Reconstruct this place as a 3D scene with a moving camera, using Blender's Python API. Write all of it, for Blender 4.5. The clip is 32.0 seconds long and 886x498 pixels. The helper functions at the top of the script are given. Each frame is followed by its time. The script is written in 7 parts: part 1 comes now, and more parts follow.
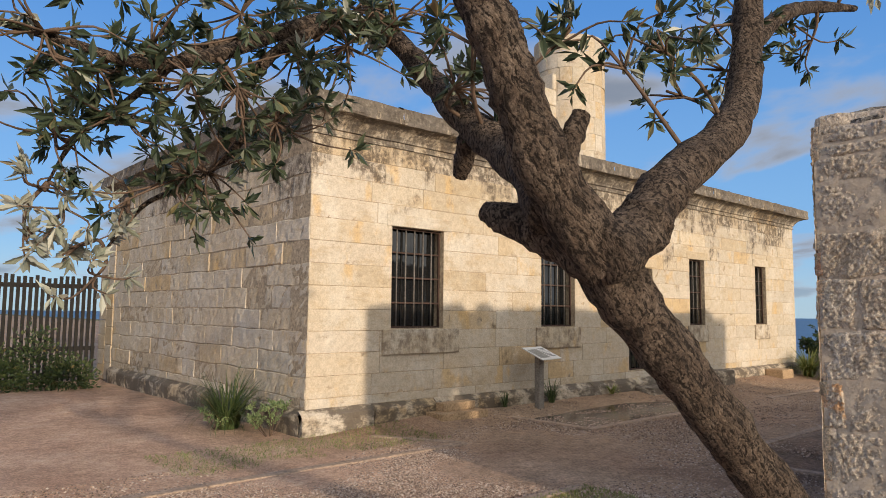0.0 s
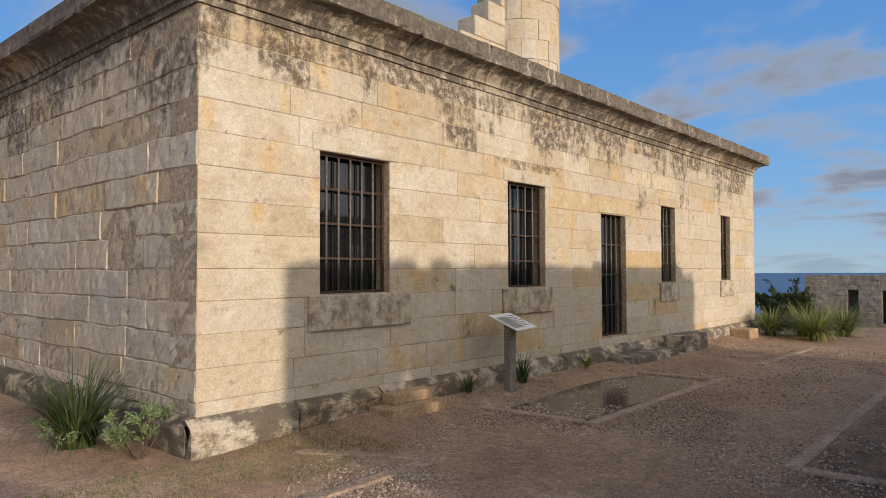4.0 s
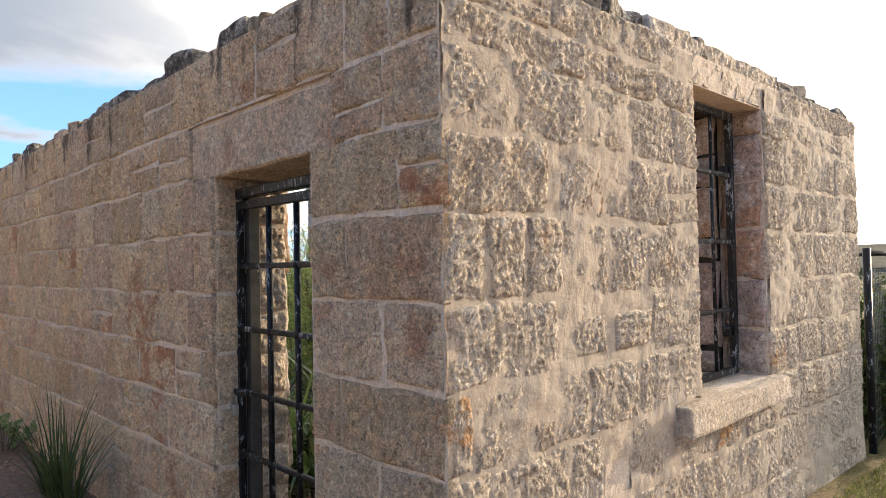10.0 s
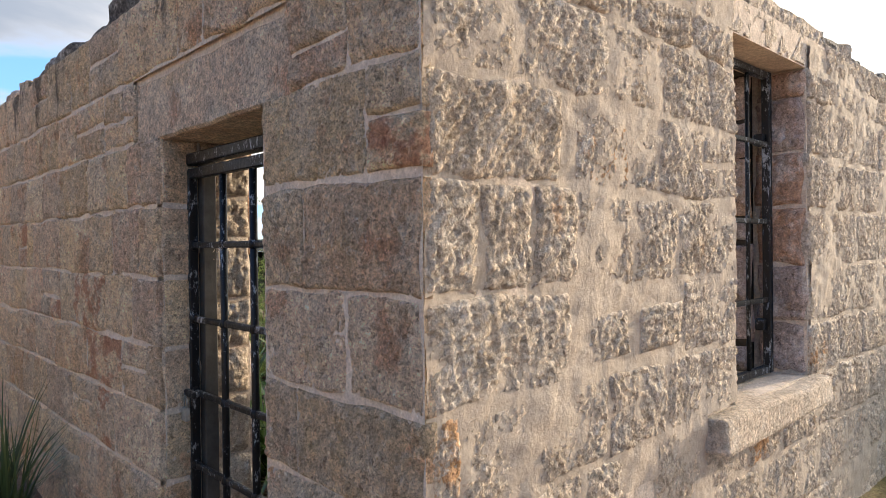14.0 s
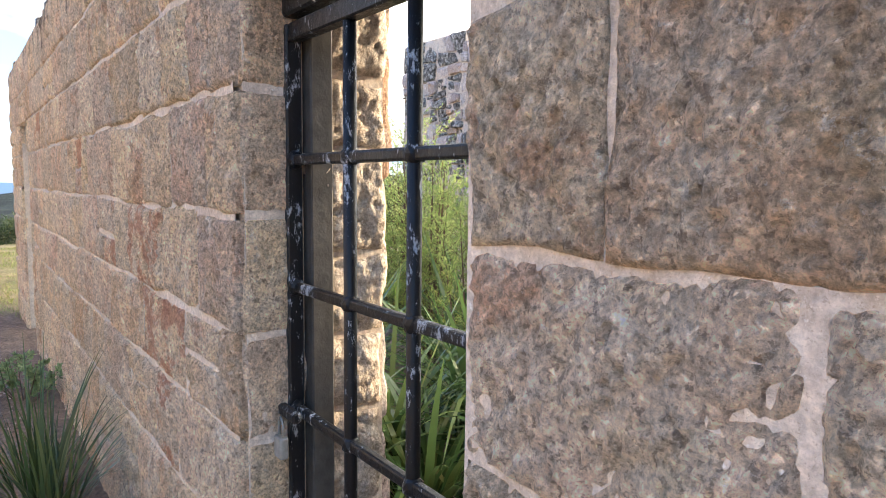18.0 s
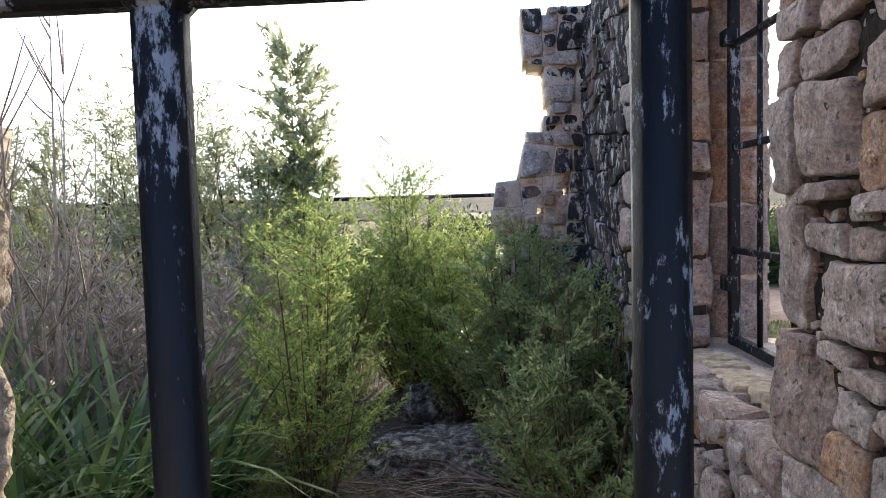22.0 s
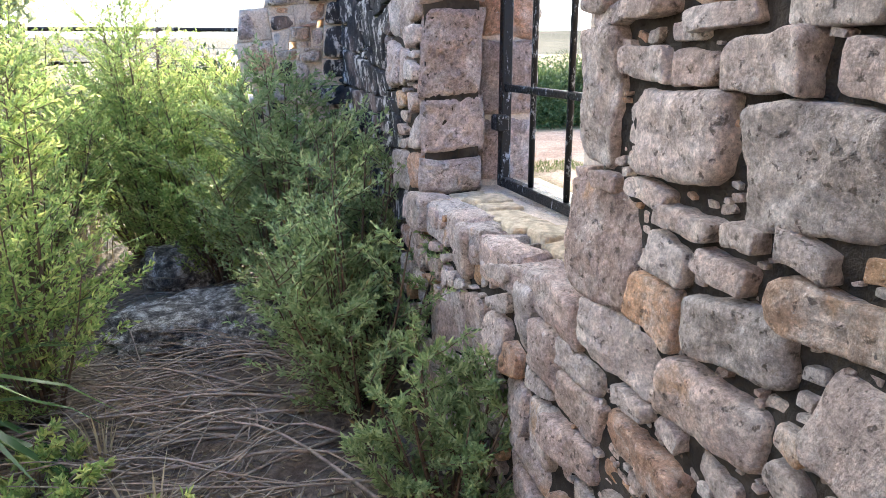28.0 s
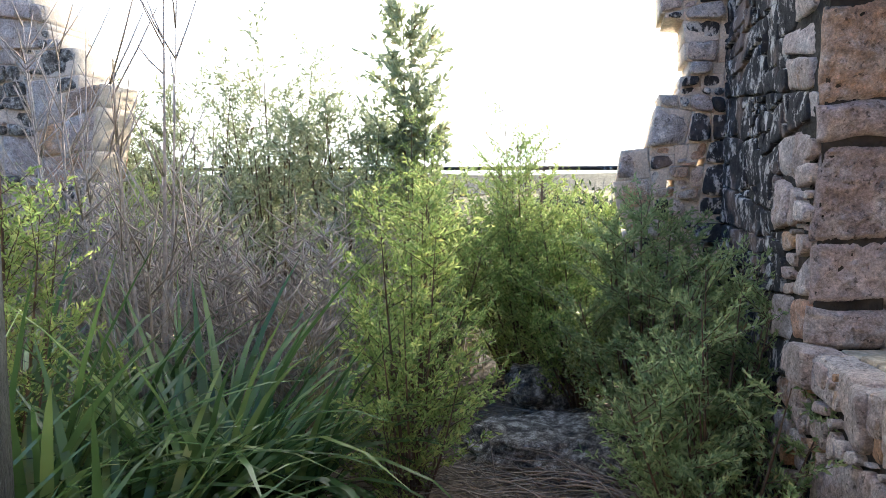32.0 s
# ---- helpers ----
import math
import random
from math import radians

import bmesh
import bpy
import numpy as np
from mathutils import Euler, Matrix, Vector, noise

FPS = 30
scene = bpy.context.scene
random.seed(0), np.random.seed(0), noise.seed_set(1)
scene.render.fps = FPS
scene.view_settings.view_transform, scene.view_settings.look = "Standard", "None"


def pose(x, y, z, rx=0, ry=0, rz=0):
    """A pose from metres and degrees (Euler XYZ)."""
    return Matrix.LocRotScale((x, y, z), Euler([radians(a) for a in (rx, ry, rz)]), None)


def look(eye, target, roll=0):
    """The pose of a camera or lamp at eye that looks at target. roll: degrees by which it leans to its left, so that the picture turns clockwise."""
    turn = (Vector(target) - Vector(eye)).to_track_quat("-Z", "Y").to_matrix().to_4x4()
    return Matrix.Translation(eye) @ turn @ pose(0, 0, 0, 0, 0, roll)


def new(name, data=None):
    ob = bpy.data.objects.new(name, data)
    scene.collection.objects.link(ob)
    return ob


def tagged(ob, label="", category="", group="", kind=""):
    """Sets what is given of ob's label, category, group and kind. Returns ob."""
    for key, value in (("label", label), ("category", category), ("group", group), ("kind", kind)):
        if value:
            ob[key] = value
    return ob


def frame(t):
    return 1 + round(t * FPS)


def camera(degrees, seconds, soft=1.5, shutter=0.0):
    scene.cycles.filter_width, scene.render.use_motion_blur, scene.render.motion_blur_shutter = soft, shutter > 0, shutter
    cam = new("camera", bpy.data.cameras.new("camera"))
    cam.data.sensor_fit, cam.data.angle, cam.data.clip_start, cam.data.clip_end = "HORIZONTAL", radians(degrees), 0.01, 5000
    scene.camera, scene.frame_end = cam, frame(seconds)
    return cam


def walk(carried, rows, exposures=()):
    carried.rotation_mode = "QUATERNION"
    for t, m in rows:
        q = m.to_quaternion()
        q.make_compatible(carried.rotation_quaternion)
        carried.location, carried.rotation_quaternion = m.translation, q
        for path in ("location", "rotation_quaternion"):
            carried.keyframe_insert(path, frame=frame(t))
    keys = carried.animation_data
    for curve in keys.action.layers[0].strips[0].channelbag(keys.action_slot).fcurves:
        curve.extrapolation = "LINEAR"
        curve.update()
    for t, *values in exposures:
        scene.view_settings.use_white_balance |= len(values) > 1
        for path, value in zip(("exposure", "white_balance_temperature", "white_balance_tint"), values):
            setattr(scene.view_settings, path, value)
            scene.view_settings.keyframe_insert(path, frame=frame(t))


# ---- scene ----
cam = camera(65.5, 32.0, 0.9)
PATH = [
    (0, (-0.015, 0.021, 1.51), (1.299, 1.517, 1.689), 0.6),
    (0.5, (0.109, 0.227, 1.516), (1.426, 1.728, 1.63), 0.3),
    (1, (0.222, 0.494, 1.502), (1.509, 2.024, 1.569), 1.5),
    (1.5, (0.346, 0.784, 1.503), (1.688, 2.266, 1.552), 0.9),
    (2, (0.525, 1.124, 1.505), (1.925, 2.55, 1.575), 0.4),
    (2.5, (0.704, 1.425, 1.488), (2.123, 2.834, 1.547), 0.3),
    (4.5, (1.628, 2.444, 1.498), (3.232, 3.638, 1.541), -0.4),
    (5, (1.843, 2.64, 1.484), (3.595, 3.604, 1.457), -0.3),
    (5.5, (2.128, 2.829, 1.479), (3.989, 3.561, 1.459), -0.9),
    (6, (2.314, 3.008, 1.504), (4.266, 3.44, 1.437), -0.3),
    (6.5, (2.452, 3.105, 1.531), (4.447, 3.202, 1.435), -0.8),
    (7, (2.615, 3.126, 1.546), (4.609, 2.978, 1.499), -1.1),
    (7.5, (2.716, 3.115, 1.558), (4.687, 2.78, 1.552), -1.1),
    (8, (2.777, 3.143, 1.567), (4.682, 2.534, 1.573), -0.8),
    (8.5, (2.788, 3.165, 1.561), (4.605, 2.329, 1.57), -1.1),
    (9, (2.769, 3.146, 1.567), (4.467, 2.091, 1.601), -1.6),
    (9.5, (2.748, 3.124, 1.561), (4.33, 1.901, 1.601), -1.4),
    (10, (2.722, 3.104, 1.546), (4.192, 1.748, 1.594), -1.1),
    (10.5, (2.716, 3.088, 1.534), (4.099, 1.643, 1.56), -0.8),
    (11, (2.718, 3.074, 1.531), (4.046, 1.579, 1.534), -0.4),
    (11.5, (2.737, 3.08, 1.53), (4.038, 1.561, 1.53), -0.0),
    (12, (2.769, 3.073, 1.524), (4.084, 1.566, 1.526), -0.0),
    (12.5, (2.84, 3.032, 1.514), (4.178, 1.546, 1.473), 0.0),
    (13, (2.945, 2.929, 1.537), (4.335, 1.492, 1.477), -0.5),
    (13.5, (2.997, 2.825, 1.556), (4.442, 1.443, 1.532), -0.7),
    (15.5, (3.477, 2.295, 1.502), (5.035, 1.043, 1.45), 0.29),
    (16.0, (3.58, 2.242, 1.487), (5.218, 1.096, 1.44), 0.04),
    (16.5, (3.776, 2.238, 1.493), (5.451, 1.145, 1.442), 0.44),
    (17.0, (3.985, 2.255, 1.51), (5.642, 1.139, 1.418), 0.98),
    (17.5, (4.18, 2.224, 1.509), (5.818, 1.083, 1.378), 0.7),
    (18.0, (4.384, 2.174, 1.509), (6.008, 1.022, 1.318), 0.57),
    (18.5, (4.586, 2.169, 1.496), (6.162, 0.963, 1.252), 1.25),
    (19.0, (4.785, 2.214, 1.496), (6.236, 0.863, 1.232), 1.1),
    (19.5, (4.956, 2.205, 1.474), (6.313, 0.761, 1.202), 0.56),
    (20.0, (5.168, 2.14, 1.438), (6.33, 0.527, 1.218), 0.46),
    (20.5, (5.336, 2.105, 1.426), (6.222, 0.325, 1.218), 0.51),
    (21.0, (5.462, 2.071, 1.438), (5.985, 0.152, 1.234), -0.01),
    (21.5, (5.524, 1.968, 1.441), (5.805, -0.004, 1.264), -0.87),
    (22.0, (5.538, 1.832, 1.441), (5.690, -0.159, 1.326), -1.47),
    (22.5, (5.577, 1.733, 1.422), (5.666, -0.261, 1.303), -0.65),
    (23, (5.598, 1.678, 1.405), (5.528, -0.318, 1.295), -0.46),
    (23.5, (5.589, 1.643, 1.418), (5.434, -0.349, 1.334), -0.74),
    (24, (5.588, 1.598, 1.423), (5.432, -0.395, 1.387), -0.59),
    (24.5, (5.59, 1.566, 1.416), (5.444, -0.429, 1.415), -0.01),
    (25, (5.58, 1.555, 1.416), (5.349, -0.432, 1.412), -0.19),
    (25.5, (5.567, 1.54, 1.421), (5.197, -0.426, 1.43), -0.08),
    (27.5, (5.574, 1.527, 1.391), (4.958, -0.325, 0.955), -0.01),
    (28, (5.581, 1.535, 1.388), (5.04, -0.309, 0.833), -0.23),
    (28.5, (5.593, 1.541, 1.385), (5.154, -0.326, 0.818), -0.64),
    (29, (5.593, 1.542, 1.383), (5.255, -0.354, 0.843), -0.91),
    (29.5, (5.597, 1.538, 1.385), (5.427, -0.412, 0.974), -1.16),
    (30, (5.597, 1.522, 1.389), (5.638, -0.451, 1.062), -1.18),
    (30.5, (5.612, 1.525, 1.395), (5.784, -0.451, 1.139), -0.8),
    (31, (5.596, 1.518, 1.393), (5.917, -0.444, 1.173), -0.51),
    (31.5, (5.599, 1.541, 1.394), (6.017, -0.405, 1.196), -0.05),
    (32, (5.609, 1.556, 1.4), (6.064, -0.383, 1.217), 0.16),
]
EXPOSURES = [(0.0, -0.5, 6700, 10), (1.0, -0.45, 6700, 10), (2.5, -0.68, 6600, 10), (5.0, -0.62, 6500, 10), (6.0, -0.35, 6500, 10), (8.0, -0.1, 7300, 11), (9.0, 0.45, 7200, 10), (11.0, 0.42, 7600, 10), (13.0, 0.42, 7300, 10), (16.0, 0.60, 6900, 10), (18.0, 1.55, 7100, 10), (19.0, 1.75, 7200, 10), (20.0, 1.9, 6700, 10), (21.0, 1.3, 6300, 10), (22.0, 0.6, 6400, 10), (23.0, 0.35, 6500, 10), (24.0, -0.4, 6500, 10), (25.0, -1.05, 6500, 10), (25.5, -1.25, 6500, 10), (27.5, 1.5, 6400, 7), (28.5, 1.9, 6400, 7), (30.0, 2.1, 6400, 6), (32.0, 0.95, 6300, 6)]
walk(cam, [(t, look(eye, target, roll)) for t, eye, target, roll in PATH], EXPOSURES)

# ---- world and sun ----
SUN_EL, SUN_AZ = radians(10.9), math.atan2(-0.144, -0.99)      # the sun stands to -y, a little to -x
SUN_DIR = Vector((math.sin(SUN_AZ) * math.cos(SUN_EL), math.cos(SUN_AZ) * math.cos(SUN_EL), math.sin(SUN_EL)))
sun = new("sun", bpy.data.lights.new("sun", "SUN"))
sun.data.energy, sun.data.angle, sun.data.color = 5.0, radians(1.2), (1.0, 0.84, 0.66)
sun.matrix_world = look((0, 0, 60), Vector((0, 0, 60)) - SUN_DIR)
tagged(sun, kind="structure")


class Nodes:
    """A short way to write node trees."""

    def __init__(self, tree):
        self.tree = tree
        tree.nodes.clear()

    def add(self, kind, ins=None, **props):
        n = self.tree.nodes.new(kind)
        for k, v in props.items():
            setattr(n, k, v)
        for k, v in (ins or {}).items():
            self.put(n.inputs[k], v)
        return n

    def put(self, socket, v):
        if isinstance(v, bpy.types.NodeSocket):
            self.tree.links.new(v, socket)
        else:
            socket.default_value = (*v, 1.0) if isinstance(v, tuple) and len(v) == 3 and socket.type == "RGBA" else v

    def noise(self, vec, scale, detail=4.0, rough=0.55, dist=0.0):
        return self.add("ShaderNodeTexNoise", {"Vector": vec, "Scale": scale, "Detail": detail, "Roughness": rough, "Distortion": dist}).outputs["Fac"]

    def ramp(self, fac, *stops):
        n = self.add("ShaderNodeValToRGB", {"Fac": fac})
        el = n.color_ramp.elements
        while len(el) < len(stops):
            el.new(0.5)
        for e, (p, c) in zip(el, stops):
            e.position, e.color = p, (*c, 1.0) if len(c) == 3 else c
        return n.outputs["Color"]

    def step(self, fac, a, b):
        return self.add("ShaderNodeMapRange", {"Value": fac, "From Min": a, "From Max": b}, interpolation_type="SMOOTHSTEP").outputs["Result"]

    def mix(self, fac, a, b, mode="MIX"):
        n = self.add("ShaderNodeMix", data_type="RGBA", blend_type=mode)
        self.put(n.inputs[0], fac), self.put(n.inputs[6], a), self.put(n.inputs[7], b)
        return n.outputs[2]

    def math(self, op, a, b=0.0):
        n = self.add("ShaderNodeMath", operation=op)
        self.put(n.inputs[0], a), self.put(n.inputs[1], b)
        return n.outputs[0]

    def scaled(self, vec, v):
        n = self.add("ShaderNodeVectorMath", operation="MULTIPLY")
        self.put(n.inputs[0], vec)
        n.inputs[1].default_value = v
        return n.outputs[0]


def make_world():
    w = bpy.data.worlds.new("sky")
    scene.world, w.use_nodes = w, True
    k = Nodes(w.node_tree)
    sky = k.add("ShaderNodeTexSky", sky_type="NISHITA", sun_disc=False, sun_elevation=SUN_EL, sun_rotation=SUN_AZ, air_density=1.0, dust_density=0.6, ozone_density=2.5)
    d = k.add("ShaderNodeTexCoord").outputs["Generated"]
    xyz = k.add("ShaderNodeSeparateXYZ", {"Vector": d})
    # clouds lie on a plane far overhead
    up = k.math("MAXIMUM", xyz.outputs["Z"], 0.0)
    inv = k.math("DIVIDE", 1.0, k.math("ADD", up, 0.16))
    flat = k.add("ShaderNodeCombineXYZ", {"X": k.math("MULTIPLY", xyz.outputs["X"], inv), "Y": k.math("MULTIPLY", xyz.outputs["Y"], inv), "Z": 0.0}).outputs[0]
    puff = k.noise(k.scaled(flat, (1.0, 0.8, 1.0)), 1.45, 7.0, 0.50, 0.3)
    dot = k.add("ShaderNodeVectorMath", operation="DOT_PRODUCT")
    k.put(dot.inputs[0], d)
    dot.inputs[1].default_value = SUN_DIR
    near = k.step(dot.outputs["Value"], 0.05, 0.95)
    cover = k.step(k.math("ADD", puff, k.math("MULTIPLY", near, 0.35)), 0.48, 0.62)
    edge = k.step(puff, 0.50, 0.66)
    grey = k.mix(edge, (0.66, 0.69, 0.78), (0.34, 0.41, 0.54))
    bright = k.mix(k.step(k.noise(flat, 1.2, 6.0, 0.55), 0.45, 0.65), (2.2, 2.15, 2.05), (1.35, 1.38, 1.45))
    cloud = k.mix(near, grey, bright)
    low = k.step(xyz.outputs["Z"], -0.02, 0.10)
    cover = k.math("MULTIPLY", cover, k.math("ADD", 0.35, k.math("MULTIPLY", low, 0.65)))
    blue = k.add("ShaderNodeVectorMath", operation="SCALE")
    k.put(blue.inputs[0], sky.outputs["Color"])
    blue.inputs["Scale"].default_value = 0.13
    clear = k.ramp(xyz.outputs["Z"], (0.0, (0.74, 1.06, 1.32)), (0.10, (0.38, 0.80, 1.40)), (0.40, (0.15, 0.49, 1.22)), (1.0, (0.08, 0.26, 0.76)))
    air = k.mix(0.72, k.mix(1.0, blue.outputs[0], (0.80, 0.95, 1.22), "MULTIPLY"), clear)
    out = k.add("ShaderNodeBackground", {"Color": k.mix(cover, air, cloud), "Strength": 1.0})
    k.add("ShaderNodeOutputWorld", {"Surface": out.outputs[0]})


make_world()


# ---- materials ----
def surface(name, build, rough=0.9, metal=0.0, spec=0.3):
    """build(k, p, r) gives colour and height (or None); p: place in metres, r: a random number for each object."""
    m = bpy.data.materials.new(name)
    m.use_nodes = True
    k = Nodes(m.node_tree)
    p = k.add("ShaderNodeNewGeometry").outputs["Position"]
    r = k.add("ShaderNodeObjectInfo").outputs["Random"]
    colour, height, *more = build(k, p, r)
    s = k.add("ShaderNodeBsdfPrincipled", {"Base Color": colour, "Roughness": more[1] if len(more) > 1 else rough, "Metallic": metal, "Specular IOR Level": spec})
    if height is not None:
        b = k.add("ShaderNodeBump", {"Height": height, "Distance": more[0] if more else 0.01, "Strength": 1.0})
        k.put(s.inputs["Normal"], b.outputs[0])
    k.add("ShaderNodeOutputMaterial", {"Surface": s.outputs[0]})
    return m


def shifted(k, p, r, by=37.0):
    n = k.add("ShaderNodeVectorMath", operation="ADD")
    k.put(n.inputs[0], p)
    off = k.add("ShaderNodeCombineXYZ", {"X": k.math("MULTIPLY", r, by), "Y": 0.0, "Z": k.math("MULTIPLY", r, by * 0.7)})
    k.put(n.inputs[1], off.outputs[0])
    return n.outputs[0]


def mottle(k, c, p, scale, amount, detail=6.0):
    """Lightens and darkens a colour in grains of one size."""
    return k.mix(amount, c, k.ramp(k.noise(p, scale, detail, 0.72), (0.38, (0.10, 0.10, 0.10)), (0.62, (0.90, 0.90, 0.90))), "OVERLAY")


def sandstone(k, p, r):
    q = shifted(k, p, r)
    base = k.ramp(r, (0.0, (0.44, 0.355, 0.245)), (0.15, (0.51, 0.435, 0.335)), (0.3, (0.46, 0.40, 0.32)), (0.45, (0.54, 0.455, 0.34)), (0.6, (0.49, 0.41, 0.31)), (0.75, (0.53, 0.465, 0.38)), (0.88, (0.48, 0.385, 0.265)), (1.0, (0.50, 0.365, 0.21)))
    big = k.noise(k.scaled(q, (1, 1, 2.2)), 3.0, 7.0, 0.68)
    c = k.mix(k.math("MULTIPLY", k.step(big, 0.48, 0.68), 0.55), base, (0.41, 0.31, 0.19))
    c = k.mix(k.math("MULTIPLY", k.step(k.noise(k.scaled(p, (1, 1, 0.8)), 1.7, 6.0, 0.65), 0.48, 0.66), 0.45), c, (0.61, 0.57, 0.50))
    c = k.mix(k.math("MULTIPLY", k.step(k.noise(k.scaled(q, (1, 1, 0.5)), 2.2, 5.0, 0.6), 0.58, 0.70), 0.55), c, (0.56, 0.36, 0.14))
    # bedding lines along the stone
    bed = k.noise(k.scaled(q, (0.7, 0.7, 9.0)), 3.0, 6.0, 0.7)
    c = k.mix(k.math("MULTIPLY", k.step(bed, 0.56, 0.72), 0.40), c, (0.33, 0.25, 0.165))
    # rain stains below the cornice, block by block, with ragged outlines
    z = k.add("ShaderNodeSeparateXYZ", {"Vector": p}).outputs["Z"]
    wide = k.noise(k.scaled(p, (1.0, 1.0, 0.8)), 0.9, 7.0, 0.68)
    high = k.math("MULTIPLY", k.math("MULTIPLY", k.step(z, 2.3, 3.75), k.step(z, 4.8, 4.2)), 0.29)
    own = k.math("MULTIPLY", k.math("SUBTRACT", r, 0.5), 0.14)
    runs = k.math("MULTIPLY", k.math("SUBTRACT", k.noise(k.scaled(p, (5.0, 5.0, 0.7)), 1.6, 6.0, 0.7), 0.5), 0.45)
    soot = k.step(k.math("ADD", k.math("ADD", wide, high), k.math("ADD", own, runs)), 0.66, 0.80)
    spots = k.step(k.noise(p, 9.0, 7.0, 0.75), 0.36, 0.56)
    c = k.mix(k.math("MULTIPLY", k.math("MULTIPLY", soot, spots), 0.88), c, (0.085, 0.064, 0.048))
    blots = k.math("MULTIPLY", k.step(k.noise(k.scaled(p, (1, 1, 2.2)), 2.3, 7.0, 0.68), 0.61, 0.70), spots)
    c = k.mix(k.math("MULTIPLY", blots, 0.65), c, (0.19, 0.13, 0.09))
    grain = k.noise(p, 55.0, 5.0, 0.75)
    c = speckle(k, speckle(k, c, p, 15.0, 0.90, 1.10), p, 60.0, 0.88, 1.10)
    h = k.math("ADD", k.math("ADD", k.noise(p, 14.0, 6.0, 0.68), k.math("MULTIPLY", bed, 0.5)), k.math("MULTIPLY", grain, 0.5))
    return c, h, 0.006


def speckle(k, c, p, scale, lo, hi, detail=6.0):
    """Grains of one size that darken and lighten a colour but keep its hue."""
    f = k.add("ShaderNodeMapRange", {"Value": k.noise(p, scale, detail, 0.72), "From Min": 0.36, "From Max": 0.64, "To Min": lo, "To Max": hi}).outputs["Result"]
    n = k.add("ShaderNodeVectorMath", operation="SCALE")
    k.put(n.inputs[0], c)
    k.put(n.inputs["Scale"], f)
    return n.outputs[0]


def own_tone(k, c, r, lo, hi):
    """Makes one stone darker or lighter than the next."""
    f = k.add("ShaderNodeMapRange", {"Value": k.math("FRACT", k.math("MULTIPLY", r, 37.7)), "To Min": lo, "To Max": hi}).outputs["Result"]
    n = k.add("ShaderNodeVectorMath", operation="SCALE")
    k.put(n.inputs[0], c)
    k.put(n.inputs["Scale"], f)
    return n.outputs[0]


def fine_grain(k, c, p):
    """Sand grains a millimetre or two across, dark and pale."""
    c = k.mix(k.math("MULTIPLY", k.step(k.noise(p, 230.0, 3.0, 0.7), 0.58, 0.68), 0.42), c, (0.25, 0.17, 0.115))
    return k.mix(k.math("MULTIPLY", k.step(k.noise(k.scaled(p, (1.1, 0.9, 1.0)), 190.0, 3.0, 0.7), 0.58, 0.68), 0.35), c, (0.90, 0.80, 0.68))


def rough_stone(k, p, r):
    q = shifted(k, p, r)
    base = k.ramp(r, (0.0, (0.80, 0.55, 0.34)), (0.15, (0.86, 0.68, 0.47)), (0.3, (0.81, 0.62, 0.46)), (0.45, (0.88, 0.66, 0.42)), (0.6, (0.82, 0.57, 0.41)), (0.75, (0.87, 0.71, 0.52)), (0.9, (0.85, 0.64, 0.39)), (1.0, (0.78, 0.58, 0.44)))
    c = own_tone(k, k.mix(k.step(k.noise(q, 5.0, 7.0, 0.7), 0.42, 0.68), base, (0.90, 0.75, 0.57)), r, 0.86, 1.13)
    c = k.mix(k.math("MULTIPLY", k.step(k.noise(q, 3.2, 6.0, 0.66), 0.57, 0.66), 0.65), c, (0.64, 0.34, 0.20))
    c = k.mix(k.math("MULTIPLY", k.step(k.noise(q, 6.5, 5.0, 0.65), 0.55, 0.70), 0.45), c, (0.67, 0.50, 0.28))
    c = k.mix(k.math("MULTIPLY", k.step(k.noise(p, 13.0, 7.0, 0.75), 0.58, 0.68), 0.38), c, (0.34, 0.26, 0.195))
    # pale lichen flecks
    c = k.mix(k.math("MULTIPLY", k.step(k.noise(p, 27.0, 8.0, 0.78), 0.58, 0.64), 0.7), c, (0.93, 0.83, 0.70))
    z = k.add("ShaderNodeSeparateXYZ", {"Vector": p}).outputs["Z"]
    drip = k.noise(k.scaled(p, (3.2, 3.2, 0.6)), 2.0, 7.0, 0.72)
    c = k.mix(k.math("MULTIPLY", k.step(k.math("ADD", drip, k.math("MULTIPLY", k.step(z, 1.9, 2.7), 0.20)), 0.68, 0.80), 0.8), c, (0.07, 0.06, 0.052))
    c = fine_grain(k, speckle(k, speckle(k, speckle(k, c, q, 9.0, 0.86, 1.14), p, 40.0, 0.68, 1.28), p, 120.0, 0.62, 1.32), p)
    # small cavities, with the shade inside them mixed into the colour
    shaded_holes = k.math("MAXIMUM", k.step(k.noise(p, 46.0, 6.0, 0.68), 0.42, 0.35), k.math("MULTIPLY", k.step(k.noise(p, 118.0, 4.0, 0.65), 0.43, 0.36), 0.8))
    c = k.mix(k.math("MULTIPLY", shaded_holes, 0.65), c, (0.19, 0.12, 0.08))
    h = k.math("ADD", k.step(k.noise(p, 62.0, 8.0, 0.76), 0.36, 0.62), k.math("MULTIPLY", k.noise(p, 160.0, 6.0, 0.8), 0.7))
    return c, k.math("SUBTRACT", h, k.math("MULTIPLY", shaded_holes, 0.9)), 0.0055


